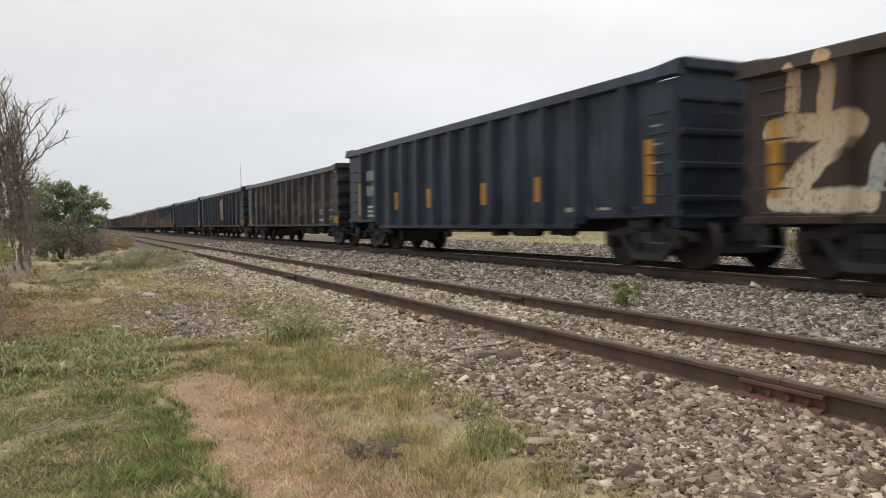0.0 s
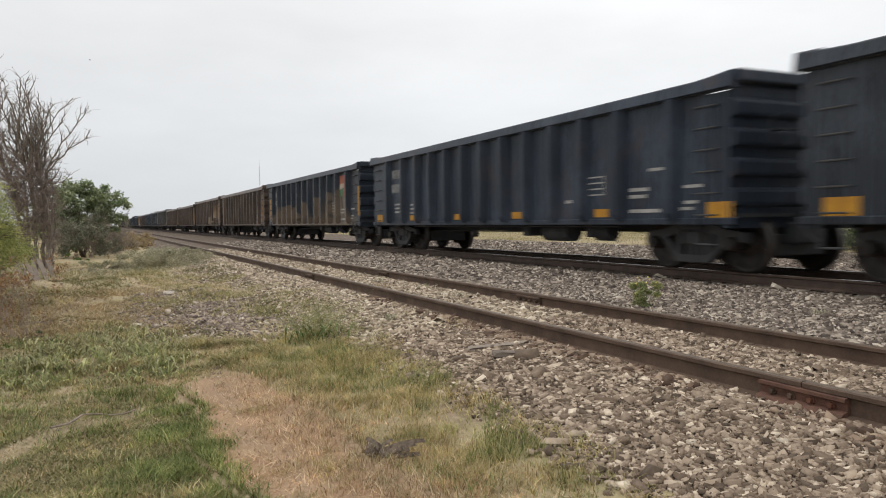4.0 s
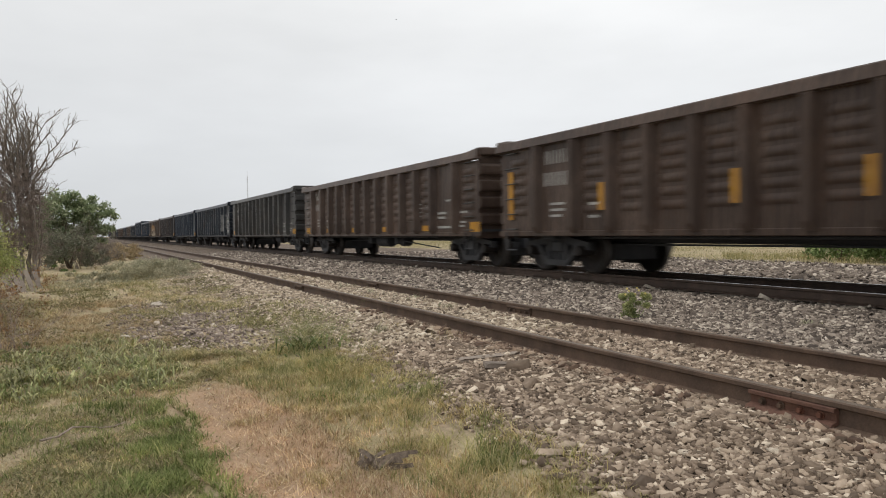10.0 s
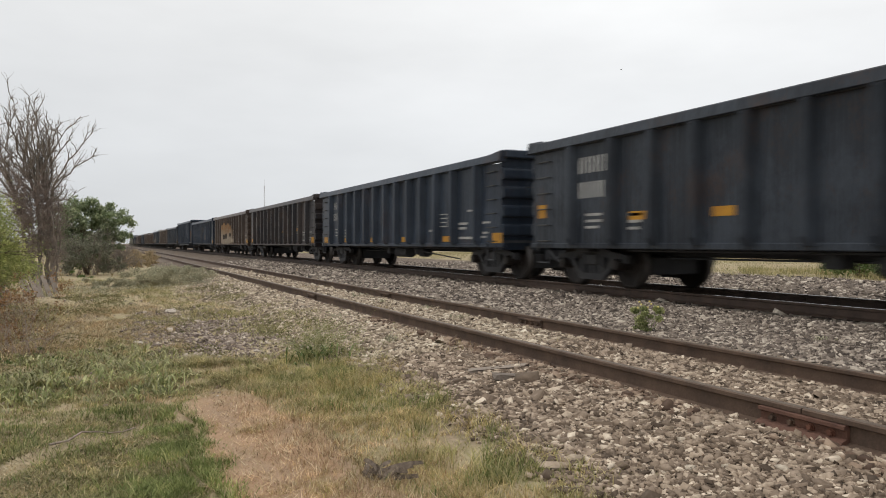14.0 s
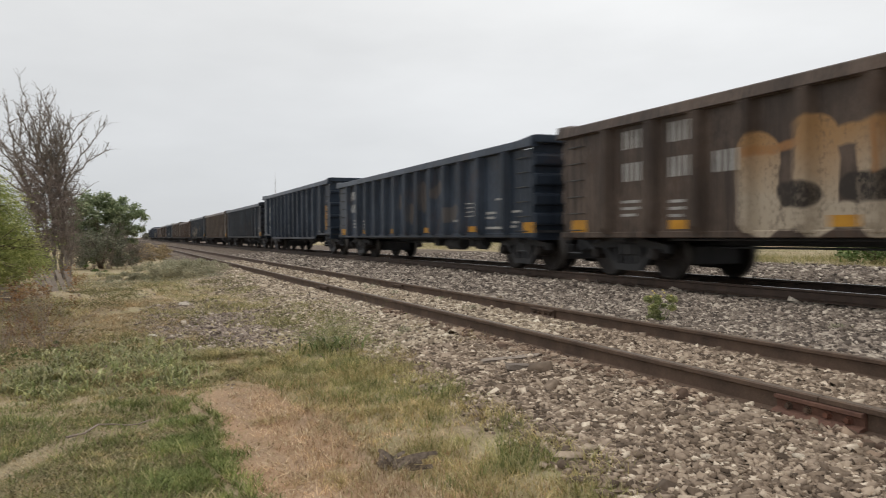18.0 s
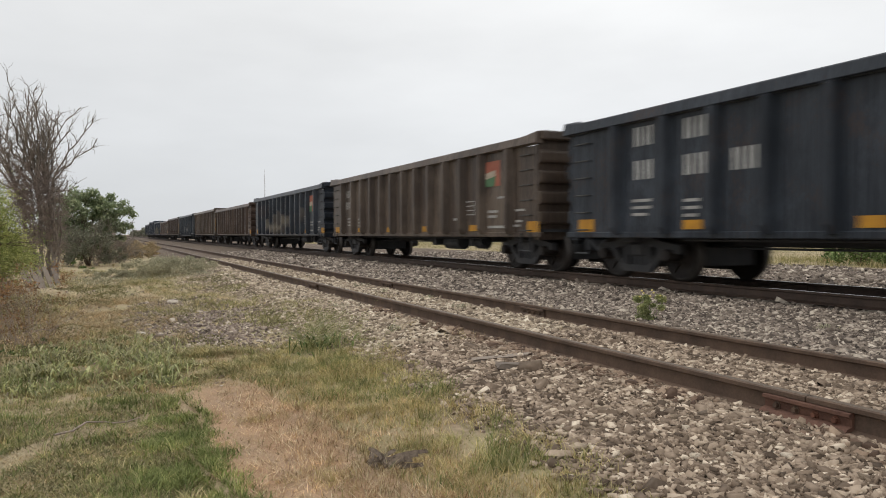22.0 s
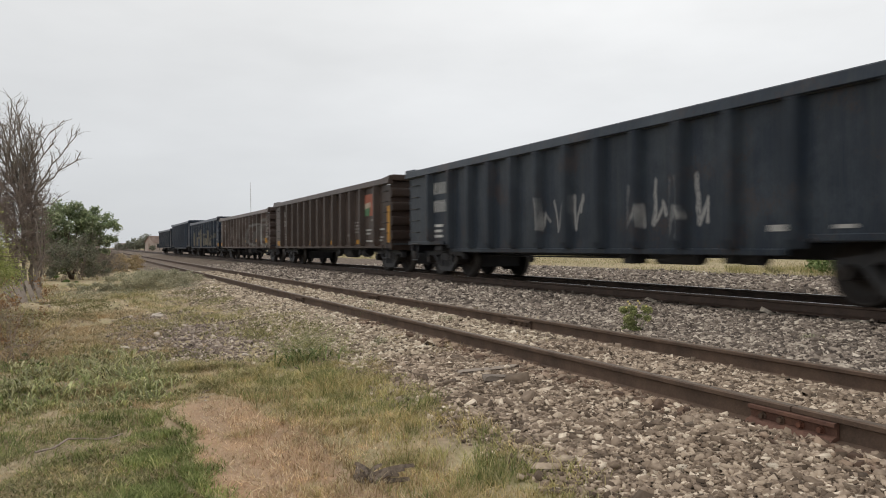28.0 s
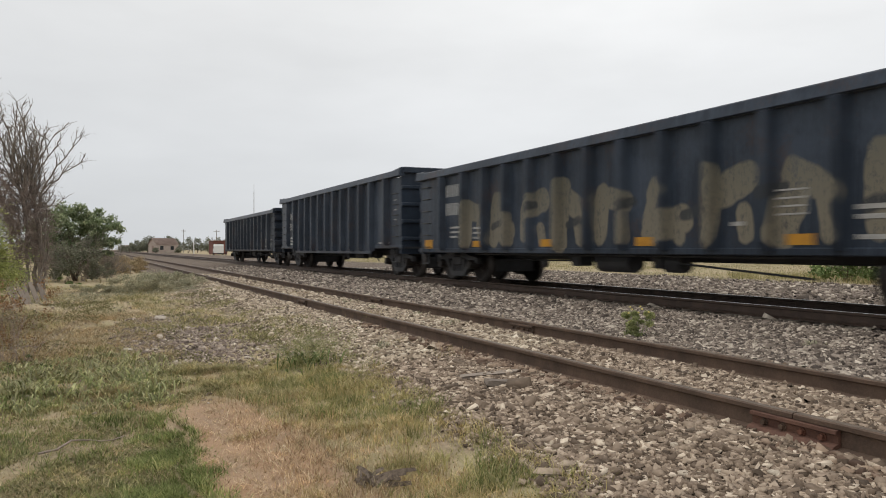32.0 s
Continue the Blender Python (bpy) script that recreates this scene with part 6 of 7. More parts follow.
def feathery_bush(x, y, label, height, reach, sprays, seed, trunks=4):
    """A thorny bush: leaning stems, fine boughs, and drooping sprays of tiny leaflets all round."""
    t = grounded("mesquite_bush", x, y, label, "bush", 0.05)
    rng, nr = random.Random(seed), np.random.RandomState(seed)
    boughs = []
    for k in range(trunks):
        a = rng.uniform(0, 6.283)
        out = []
        branch_lines(rng, (rng.uniform(-0.1, 0.1), rng.uniform(-0.1, 0.1), 0), (0.45 * math.cos(a), 0.45 * math.sin(a), 1), height * 0.5, 0.03, 0, out, bend=0.22)
        part("trunk", tubes(out, 6), M_BARK, t)
        for j in range(6):
            b = rng.uniform(0, 6.283)
            branch_lines(rng, out[0][0][rng.choice((2, 3, 4))], (math.cos(b), math.sin(b), rng.uniform(0.2, 1.0)), height * 0.32, 0.018, 2, boughs, 0.7, 0.7, 0.3, 0.1, (2, 3))
    part("branchwork", tubes(boughs, 4), M_BARK, t)
    # spray origins fill an uneven dome, thinner towards the foot
    n = sprays
    d = nr.normal(0, 1, (n, 3))
    d /= np.linalg.norm(d, axis=1, keepdims=True)
    d *= (nr.uniform(0.25, 1.0, n) ** 0.5)[:, None]
    o = d * np.array([reach, reach * 0.9, height * 0.39]) + np.array([0, 0, height * 0.6])
    o[:, 2] -= 0.3 * (np.hypot(o[:, 0], o[:, 1]) / reach) ** 2
    o[:, :2] *= (1 + 0.34 * lumps(o[:, 2] * 3, np.arctan2(o[:, 1], o[:, 0]) * 2, 2.0, seed))[:, None]
    o[:, 2] += 0.32 * lumps(o[:, 0], o[:, 1], 3.6, seed + 1)
    keep = (o[:, 2] > 0.4) & (nr.uniform(0, 1, n) < np.clip((o[:, 2] - 0.35) / 0.6, 0.1, 1)) & (lumps(o[:, 0] + o[:, 2], o[:, 1] - o[:, 2], 5.0, seed + 2) > -0.16)
    o = o[keep]
    n = len(o)
    out = o * np.array([1, 1, 0])
    out /= np.linalg.norm(out, axis=1, keepdims=True) + 1e-6
    out = out + nr.normal(0, 0.55, (n, 3)) + np.array([0, 0, 0.1])
    ln = nr.uniform(0.1, 0.24, n)
    pts = []
    for k in range(13):
        f = k / 12
        q = o + out * (ln * f)[:, None]
        q[:, 2] -= 0.55 * ln * f * f
        pts.append(q + nr.normal(0, 0.012, (n, 3)))
    leaves_part("crown", np.concatenate(pts), 0.042, M_LEAF_LIGHT, t, nr, "drooping feathery light green leaflets")
    return t


feathery_bush(-2.5, 14.9, "feathery light green bush with thin dark trunks", 2.7, 1.3, 10500, 24, 5)
feathery_bush(-3.6, 19.8, "feathery light green bush behind a pile of timber", 1.9, 1.2, 2600, 34)
for i, (x, y, s) in enumerate(((1.45, 24.2, 2.1), (0.9, 24.6, 1.7), (2.1, 25.0, 2.0), (2.6, 26.0, 1.6), (0.3, 24.4, 1.2), (2.9, 28.0, 1.4), (-0.3, 24.2, 1.0), (1.8, 26.2, 1.9), (1.2, 25.6, 1.8))):
    leafy("grey_weed", x, y, "low grey-green weed on the bank", "weed", [(0, 0, 0.16 * s, 0.42 * s, 0.4 * s, 0.22 * s), (0.25 * s, 0.1, 0.12 * s, 0.3 * s, 0.3 * s, 0.17 * s)], int(2200 * s), 0.05, M_LEAF_GREY, M_LEAF_GREY, 4, 0.18, 0.006, 40 + i)
for i, (x, y, s) in enumerate(((1.2, 46.0, 1.3), (0.4, 44.0, 1.0), (2.0, 49.0, 1.2), (1.7, 43.0, 0.7))):
    leafy("dry_bush", x, y, "yellow-brown dry bush on the far bank", "bush", [(0, 0, 0.4 * s, 0.8 * s, 0.8 * s, 0.45 * s), (0.6 * s, 0.2, 0.3 * s, 0.6 * s, 0.6 * s, 0.3 * s)], int(4200 * s), 0.08, M_GRASS_BROWN, M_BARK_DEAD, 4, 0.4, 0.015, 50 + i)


def weed_mat(name, label, mat, n, x0, x1, y0, y1, tall, size, seed, keep):
    """A low mat of small leaves that follows the ground, in uneven cushions."""
    r = np.random.RandomState(seed)
    x, y = r.uniform(x0, x1, n), r.uniform(y0, y1, n)
    m = keep(x, y, r)
    x, y = x[m], y[m]
    z = land(x, y) + np.abs(r.normal(0, tall, len(x))) * np.clip(0.6 + lumps(x, y, 3.0, seed), 0.1, 1.5)
    v, f = leaf_quads(np.stack([x, y, z], -1), size, r)
    tagged(new(name, raw_mesh(name, v, f, mat)), label, "weeds", kind="stuff")


weed_mat("weed_mat", "low grey-green weeds in front of the dead tree", M_LEAF_GREY, 26000, -1.6, 3.2, 18.5, 29, 0.07, 0.045, 61, lambda x, y, r: np.exp(-((y - 22.8 - 0.9 * lumps(x, y * 0, 1.5, 62) - 0.5 * x) / 1.5) ** 2) > r.uniform(0, 1, len(x)))
weed_mat("ground_weeds", "dark olive weeds in low mats on stony earth", M_LEAF_MATTED, 150000, -5.0, 3.2, 8.6, 24, 0.035, 0.036, 63, lambda x, y, r: STREAK(x, y, 64) + 0.25 * field(x, y, 0.3, 65) > r.uniform(0.62, 0.74, len(x)))
for i, (x, y, s) in enumerate(((-2.05, 17.2, 0.8), (-1.85, 17.7, 0.9), (-1.7, 18.2, 0.8), (-1.6, 17.5, 0.7), (-1.9, 18.6, 0.9), (-1.55, 18.8, 0.7))):
    leafy("dry_weed", x, y, "orange-brown dry weed beside the stacked slats", "weed", [(0, 0, 0.24 * s, 0.26 * s, 0.24 * s, 0.22 * s), (0.15 * s, 0.05, 0.38 * s, 0.2 * s, 0.2 * s, 0.16 * s)], int(420 * s), 0.04, M_LEAF_ORANGE, M_TWIG, 10, 0.26 * s, 0.0025, 160 + i)
# rust-brown dry weeds and dark herbs on the near side
for i, (x, y, s) in enumerate(((-0.85, 9.95, 1.6), (-1.05, 10.35, 1.7), (-0.65, 10.2, 1.4), (-1.25, 9.9, 1.3), (-1.25, 10.6, 1.0), (-0.95, 10.1, 0.75), (-1.7, 11.4, 0.9), (-1.5, 9.6, 0.7), (-2.1, 10.5, 0.9))):
    leafy("dry_weed", x, y, "tall thin rust-brown dry weed", "weed", [(0, 0, 0.36 * s, 0.26 * s, 0.24 * s, 0.3 * s), (0.15 * s, 0.05, 0.55 * s, 0.2 * s, 0.2 * s, 0.22 * s), (-0.2 * s, 0.05, 0.45 * s, 0.2 * s, 0.2 * s, 0.25 * s)], int(460 * s), 0.028, M_LEAF_BROWN, M_TWIG, 14, 0.36 * s, 0.0022, 60 + i)
for i, (x, y, s) in enumerate(((-0.9, 9.3, 0.8), (-1.35, 9.0, 0.7), (-0.55, 9.6, 0.6), (-0.2, 9.9, 0.45), (-0.75, 10.1, 0.7), (-1.0, 9.75, 0.8), (-1.6, 9.4, 0.8), (-0.3, 9.1, 0.4))):
    leafy("dark_herb", x, y, "dark green broad-leaved herb", "weed", [(0, 0, 0.12 * s, 0.24 * s, 0.22 * s, 0.13 * s), (0.2 * s, 0, 0.09 * s, 0.2 * s, 0.18 * s, 0.1 * s)], int(260 * s), 0.05, M_LEAF_GREEN, M_BARK, 3, 0.1, 0.004, 70 + i)


def strap_leaves(nr, n, spread, tall, reach, width):
    """Long pointed leaves that rise from the foot of a plant and bend over, as one mesh's corners and faces."""
    ox, oy, a = nr.normal(0, spread, n), nr.normal(0, spread * 0.85, n), nr.uniform(0, 6.283, n)
    h, out, w = tall * nr.uniform(0.25, 1.1, n), reach * nr.uniform(0.3, 1.1, n), width * nr.uniform(0.6, 1.3, n)
    base = np.stack([ox, oy, 0 * ox], -1)
    way = np.stack([np.cos(a), np.sin(a), 0 * a], -1)
    side = np.stack([-np.sin(a), np.cos(a), 0 * a], -1) * w[:, None]
    up = np.array([0, 0, 1.0])
    mid = base + way * (out * 0.45)[:, None] + up * (h * 0.8)[:, None]
    far = base + way * (out * 0.85)[:, None] + up * h[:, None]
    tip = base + way * (out * 1.25)[:, None] + up * (h * 0.8)[:, None]
    v = np.stack([base - side * 0.4, base + side * 0.4, mid - side, mid + side, far - side * 0.7, far + side * 0.7, tip], 1).reshape(-1, 3)
    f = np.array([[0, 1, 3], [0, 3, 2], [2, 3, 5], [2, 5, 4], [4, 5, 6]])
    return v, (np.arange(n)[:, None, None] * 7 + f[None]).reshape(-1, 3)


def herb(x, y, s, seed, leaf, label, name="broad_leaf_herb"):
    """A low herb: leaning stems with narrow pointed leaves that bend over."""
    t = grounded(name, x, y, label, "weed", 0.01)
    nr, rng = np.random.RandomState(seed), random.Random(seed)
    lines = []
    for k in range(rng.randint(4, 7)):
        a = rng.uniform(0, 6.283)
        branch_lines(rng, (0, 0, 0), (math.cos(a) * 0.7, math.sin(a) * 0.7, rng.uniform(0.5, 1.0)), 0.16 * s * rng.uniform(0.6, 1.3), 0.0025, 0, lines, bend=0.25)
    tagged(part("stem", tubes(lines, 3), M_LEAF_GREY, t), kind="stuff")
    v, f = strap_leaves(nr, 30, 0.08 * s, 0.11 * s, 0.14 * s, 0.008 * s)
    tagged(part("foliage", raw_mesh("foliage", v, f, leaf), None, t), kind="stuff")


HERB_R = random.Random(77)
for i in range(150):
    x, y = HERB_R.uniform(-1.7, 0.75), HERB_R.triangular(6.8, 10.4, 8.6)
    herb(x, y, HERB_R.uniform(0.55, 1.15), 1000 + i, M_LEAF_OLIVE if HERB_R.random() < 0.2 else M_HERB if HERB_R.random() < 0.6 else M_LEAF_WEED, "small grey-green narrow-leaved herb in the grass")
for i, (x, y, s) in enumerate(((-0.06, 8.0, 1.5), (0.1, 7.9, 1.2), (-0.4, 7.5, 1.1), (0.35, 8.4, 1.2), (0.2, 8.7, 1.0))):
    herb(x, y, s, 200 + i, M_LEAF_WEED, "pale grey-green herb with long pointed leaves")


def dock_plant():
    """The seeding plant beside the ballast: long basal leaves and a wide haze of thin seed stalks."""
    t = grounded("dark_leafy_plant", 2.25, 8.35, "green leafy plant with thin pale seed stalks", "plant", 0.02)
    rng, nr = random.Random(9), np.random.RandomState(9)
    stalks = []
    for k in range(70):
        a = rng.uniform(0, 6.283)
        branch_lines(rng, (rng.gauss(0, 0.2), rng.gauss(0, 0.12), 0), (math.cos(a) * 0.8, math.sin(a) * 0.8, 0.9), rng.uniform(0.2, 0.46), 0.0028, 1, stalks, 0.6, 0.6, 0.2, 0.1)
    tagged(part("stalk", tubes(stalks, 3), M_HERB, t, "thin pale seed stalks"), kind="stuff")
    on = [p for pts, _, _ in stalks for p in pts[1:]]
    on = np.array([[p.x, p.y, p.z] for p in on for _ in range(3)]) + nr.normal(0, 0.018, (len(on) * 3, 3))
    tagged(leaves_part("stalk_leaf", on, 0.02, M_HERB, t, nr, "small pale leaves along the stalks"), kind="stuff")
    v, f = strap_leaves(nr, 70, 0.2, 0.22, 0.26, 0.0105)
    part("foliage", raw_mesh("foliage", v, f, M_LEAF_GREEN), None, t, "long dark green basal leaves")
    pts = blob_points(nr, [(0.3, 0.2, 0.24, 0.26, 0.26, 0.1), (-0.3, 0.2, 0.2, 0.26, 0.22, 0.1), (0.0, 0.1, 0.3, 0.3, 0.25, 0.12)], 900, 0.2)
    tagged(leaves_part("seed_head", pts, 0.014, M_LEAF_GREY, t, nr, "dry pale seed heads"), kind="stuff")


dock_plant()
# the yellow-flowered weed between the tracks
WEED = leafy("flowering_weed", 6.48, 7.92, "light green weed with small yellow flowers in the ballast", "weed", [(0, 0, 0.16, 0.2, 0.2, 0.14), (0.14, 0.03, 0.24, 0.14, 0.14, 0.12), (-0.14, 0, 0.22, 0.14, 0.13, 0.12), (0.02, 0.02, 0.31, 0.16, 0.15, 0.1), (0.0, -0.05, 0.22, 0.2, 0.16, 0.14)], 6500, 0.025, M_LEAF_WEED, M_LEAF_MID, 8, 0.22, 0.004, 90)
WEED.scale = (1.1, 1.1, 1.05)
M_PETAL = simple("yellow_petal", (0.6, 0.45, 0.08), (0.75, 0.65, 0.3), 9, 0.7, 0, 0)
for i in range(7):
    bm = bmesh.new()
    bmesh.ops.create_icosphere(bm, subdivisions=1, radius=0.014)
    fl = part("flower", bm, M_PETAL, WEED)
    fl.location = (-0.15 + 0.05 * i, 0.03 * (i % 3) - 0.03, 0.35 + 0.035 * ((i * 5) % 3))
for i, (x, y, s) in enumerate(((5.0, 15.6, 0.5), (5.05, 12.0, 0.35), (4.95, 10.4, 0.3), (3.2, 8.6, 0.35), (4.9, 13.8, 0.4), (3.35, 11.6, 0.3), (7.4, 6.0, 0.3))):
    herb(x, y, s + 0.5, 300 + i, M_LEAF_GREY, "small dry weed growing in the ballast", "ballast_weed")
# shrubs beyond the main line
SHRUB_R = random.Random(31)
for i in range(26):
    y = SHRUB_R.uniform(4, 20) if i < 16 else SHRUB_R.uniform(34, 120)
    x = 20.5 + SHRUB_R.uniform(0, 5) + (0.1 * y if i < 16 else SHRUB_R.uniform(4, 22))
    if i < 16 and y > 0.76 * x:
        y = 0.75 * x - SHRUB_R.uniform(0, 3)
    s = SHRUB_R.uniform(0.7, 1.25) if i < 16 else SHRUB_R.uniform(0.4, 0.7)
    leafy("field_shrub", x, y, "green leafy shrub beyond the main line", "shrub",
          [(0, 0, 0.7 * s, 1.1 * s, 1.0 * s, 0.65 * s), (0.9 * s, 0.3, 0.5 * s, 0.8 * s, 0.8 * s, 0.5 * s), (-0.9 * s, 0.2, 0.55 * s, 0.8 * s, 0.8 * s, 0.5 * s)], 1500, 0.17, M_LEAF_GREEN if i % 3 else M_LEAF_GREY, M_BARK, 4, 0.7, 0.03, 400 + i)


# scrubby trees about the far house
FAR_R = random.Random(51)
for i, (x, y, h) in enumerate(((12.2, 246, 4.2), (14.8, 240, 5.4), (16.6, 247, 5.2), (10.6, 250, 3.4), (22.9, 244, 4.9), (27.2, 248, 5.2), (30.2, 250, 5.0), (33.0, 247, 5.4), (36.0, 250, 5.2), (39.0, 249, 4.8), (8.4, 262, 2.8), (42.5, 252, 5.0), (46.0, 256, 5.0), (20.6, 243, 5.6), (13.4, 236, 4.0), (16.0, 226, 1.6), (22.2, 228, 2.0))):
    k = h / 5
    leafy("scrub_tree", x, y, "dull grey-green scrubby tree near the far house", "tree",
          [(FAR_R.uniform(-0.4, 0.4), 0, 2.6 * k, 1.7 * k, 1.6, 1.9 * k), (1.2 * k, 0.3, 1.9 * k, 1.3 * k, 1.2, 1.5 * k), (-1.3 * k, 0.2, 1.8 * k, 1.3 * k, 1.2, 1.4 * k), (FAR_R.uniform(-0.8, 0.8), 0, 4.0 * k, 0.8 * k, 0.8, 0.9 * k)],
          1500, 0.42, M_LEAF_FAR, M_BARK, 2, 1.6 * k, 0.09, 500 + i, 12)


def far_woods():
    """Low woods and scrub along the horizon."""
    r = np.random.RandomState(8)
    pts = []
    for i in range(260):
        side = r.uniform()
        if side < 0.25:
            x, y, h = r.uniform(-260, -12), r.uniform(170, 420), r.uniform(2.0, 4.0)
        elif side < 0.6:
            x, y, h = r.uniform(50, 140), r.uniform(240, 420), r.uniform(3.0, 6.0)
        else:
            x, y, h = r.uniform(60, 420), r.uniform(60, 380), r.uniform(2.5, 5.5)
        w = h * r.uniform(0.6, 1.2)
        d = r.normal(0, 1, (110, 3))
        d /= np.linalg.norm(d, axis=1, keepdims=True)
        d *= r.uniform(0.5, 1.05, (110, 1))
        pts.append(np.stack([x + d[:, 0] * w, y + d[:, 1] * w, -0.5 + h * 0.55 + d[:, 2] * h * 0.5], -1))
    v, f = leaf_quads(np.concatenate(pts), 1.0, r)
    tagged(new("far_woods", raw_mesh("far_woods", v, f, M_LEAF_FAR)), "low dull green woods and scrub along the horizon", "trees", kind="stuff")


far_woods()


# ---- loose things ----
def plank_pile():
    """Pale slats that lean in a loose fan against the foot of the dead tree."""
    t = grounded("plank_pile", -1.6, 20.5, "pale grey weathered slats leaning in a fan by the dead tree", "wood pile", 0.0)
    base = t.location.z
    for fx, fy, tx, ty, tz, w in ((-1.62, 19.95, -1.92, 20.55, 0.3, 0.05), (-1.55, 20.1, -1.8, 20.7, 0.2, 0.045), (-1.39, 20.2, -1.7, 20.8, 0.22, 0.055), (-1.36, 20.7, -1.55, 21.2, 0.16, 0.045), (-1.2, 20.9, -1.42, 21.4, 0.18, 0.055), (-1.08, 21.3, -1.24, 21.8, 0.13, 0.06)):
        a = Vector((fx, fy, float(land(fx, fy)) - 0.02))
        b = Vector((tx, ty, tz))
        way = (b - a).normalized()
        side = Vector((0.96, 0.28, 0.0))
        side = (side - way * side.dot(way)).normalized()
        m = Matrix((side, way.cross(side), way)).transposed().to_4x4()
        bm = bmesh.new()
        box(bm, -w, w, -0.013, 0.013, 0, (b - a).length, 0.003)
        p = part("board", bm, M_PLANK, t)
        p.matrix_basis = Matrix.Translation(a - Vector((t.location.x, t.location.y, base))) @ m
    rng = random.Random(3)
    for i in range(5):
        bm = bmesh.new()
        x = -0.4 + 0.2 * i
        rod(bm, (x, -0.3 - 0.1 * (i % 2), 0.02), (x + rng.uniform(0.2, 0.4), -0.35 + rng.uniform(-0.2, 0.2), 0.03), 0.015, 0.01, 6)
        part("splinter", bm, M_PLANK, t)
    bm = bmesh.new()
    rod(bm, (0.1, 1.0, 0), (0.02, 1.1, 0.85), 0.05, 0.035, 7)
    part("broken_branch", bm, M_PLANK, t, "bleached broken branch")


M_ROCK = simple("pale_rock", (0.4, 0.34, 0.28), (0.6, 0.54, 0.47), 12, 0.9, 0, 0.4)
plank_pile()


def rail_pile():
    """Dark old sleepers stacked behind the bush."""
    t = grounded("sleeper_stack", -2.1, 17.6, "stack of dark weathered timber slats", "timber stack", 0.0)
    for row in range(5):
        for k in (0, 1):
            bm = bmesh.new()
            box(bm, -0.42, 0.3 - 0.04 * row, -0.06, 0.06, -0.038, 0.038, 0.008)
            p = part("timber", bm, M_TIE, t)
            p.matrix_basis = pose(0.03 * row, 0.45 * k, 0.06 + 0.14 * row, 0, 1.5 - row, 3 * k - 4)
    for x in (-0.3, 0.15):
        bm = bmesh.new()
        for row in range(4):
            box(bm, x - 0.05, x + 0.05, -0.1, 0.55, 0.11 + 0.14 * row, 0.15 + 0.14 * row)
        part("bearer", bm, M_BARK, t)


rail_pile()
bm = bmesh.new()
box(bm, -0.12, 0.28, -0.2, 0.2, -0.05, 0.42, 0.02)
r0 = random.Random(2)
for v in bm.verts:
    v.co += Vector((r0.uniform(-0.03, 0.03), r0.uniform(-0.02, 0.02), r0.uniform(-0.03, 0.02)))
blk = tagged(new("concrete_block", mesh_from("concrete_block", bm, M_CONC)), "rough pale concrete block behind a bush", "block")
blk.location = (-2.37, 16.1, float(land(-2.37, 16.1)))


def bark_clump():
    """The torn, flattened lump of grey bark strips lying on the earth."""
    t = grounded("dead_wood_clump", 1.47, 4.12, "flattened torn lump of grey bark strips on bare earth", "dead wood", 0.01)
    t.rotation_euler = (0, 0, radians(24))
    t.scale = (0.42, 0.8, 0.85)
    rng = random.Random(6)
    for k in range(17):
        y0 = rng.uniform(-0.085, 0.085)
        z0 = rng.uniform(0.2, 1.0) * (0.07 - 0.6 * abs(y0))
        ln, wd, th = rng.uniform(0.16, 0.36), rng.uniform(0.018, 0.04), rng.uniform(0.008, 0.018)
        x0 = rng.uniform(-0.22, 0.2 - ln * 0.5)
        curl, lift = rng.uniform(-0.3, 0.3), rng.uniform(0.0, 0.06)
        bm = bmesh.new()
        rows = []
        for i in range(6):
            f = i / 5
            w = wd * (0.35 + 0.65 * math.sin(math.pi * (0.15 + 0.75 * f))) * rng.uniform(0.8, 1.15)
            z = z0 + lift * f * f + 0.02 * math.sin(3 * f + k)
            c = Vector((x0 + ln * f, y0 + curl * f * f, max(z, 0.002)))
            rows.append([bm.verts.new(c + Vector(q)) for q in ((0, -w, 0), (0, 0, th + 0.5 * w), (0, w, 0), (0, 0, -th * 0.3))])
        for a, b in zip(rows[:-1], rows[1:]):
            for i in range(4):
                bm.faces.new((a[i], a[(i + 1) % 4], b[(i + 1) % 4], b[i]))
        bm.faces.new(rows[0])
        bm.faces.new(rows[-1][::-1])
        bmesh.ops.recalc_face_normals(bm, faces=bm.faces)
        part("bark_strip", bm, M_DEADWOOD, t)


M_DEADWOOD = simple("dark_dead_wood", (0.056, 0.042, 0.033), (0.27, 0.21, 0.16), 26, 0.95, 0, 0.6)
bark_clump()


def stick(x0, y0, x1, y1, r, label):
    rng = random.Random(int(x0 * 100))
    pts = []
    for i in range(7):
        f = i / 6
        x, y = x0 + (x1 - x0) * f + rng.uniform(-0.03, 0.03), y0 + (y1 - y0) * f + rng.uniform(-0.03, 0.03)
        pts.append(Vector((x, y, float(land(x, y)) + r * 0.7 + 0.022 + 0.02 * math.sin(math.pi * f))))
    tagged(new("fallen_stick", mesh_from("fallen_stick", tubes([(pts, [r * (1 - 0.08 * i) for i in range(7)], 0)], 6), M_TWIG)), label, "stick")


stick(-0.33, 5.56, 0.22, 6.25, 0.008, "long thin grey stick lying in the grass")
stick(-0.7, 11.3, -0.95, 11.7, 0.012, "short dark stick on dry ground")

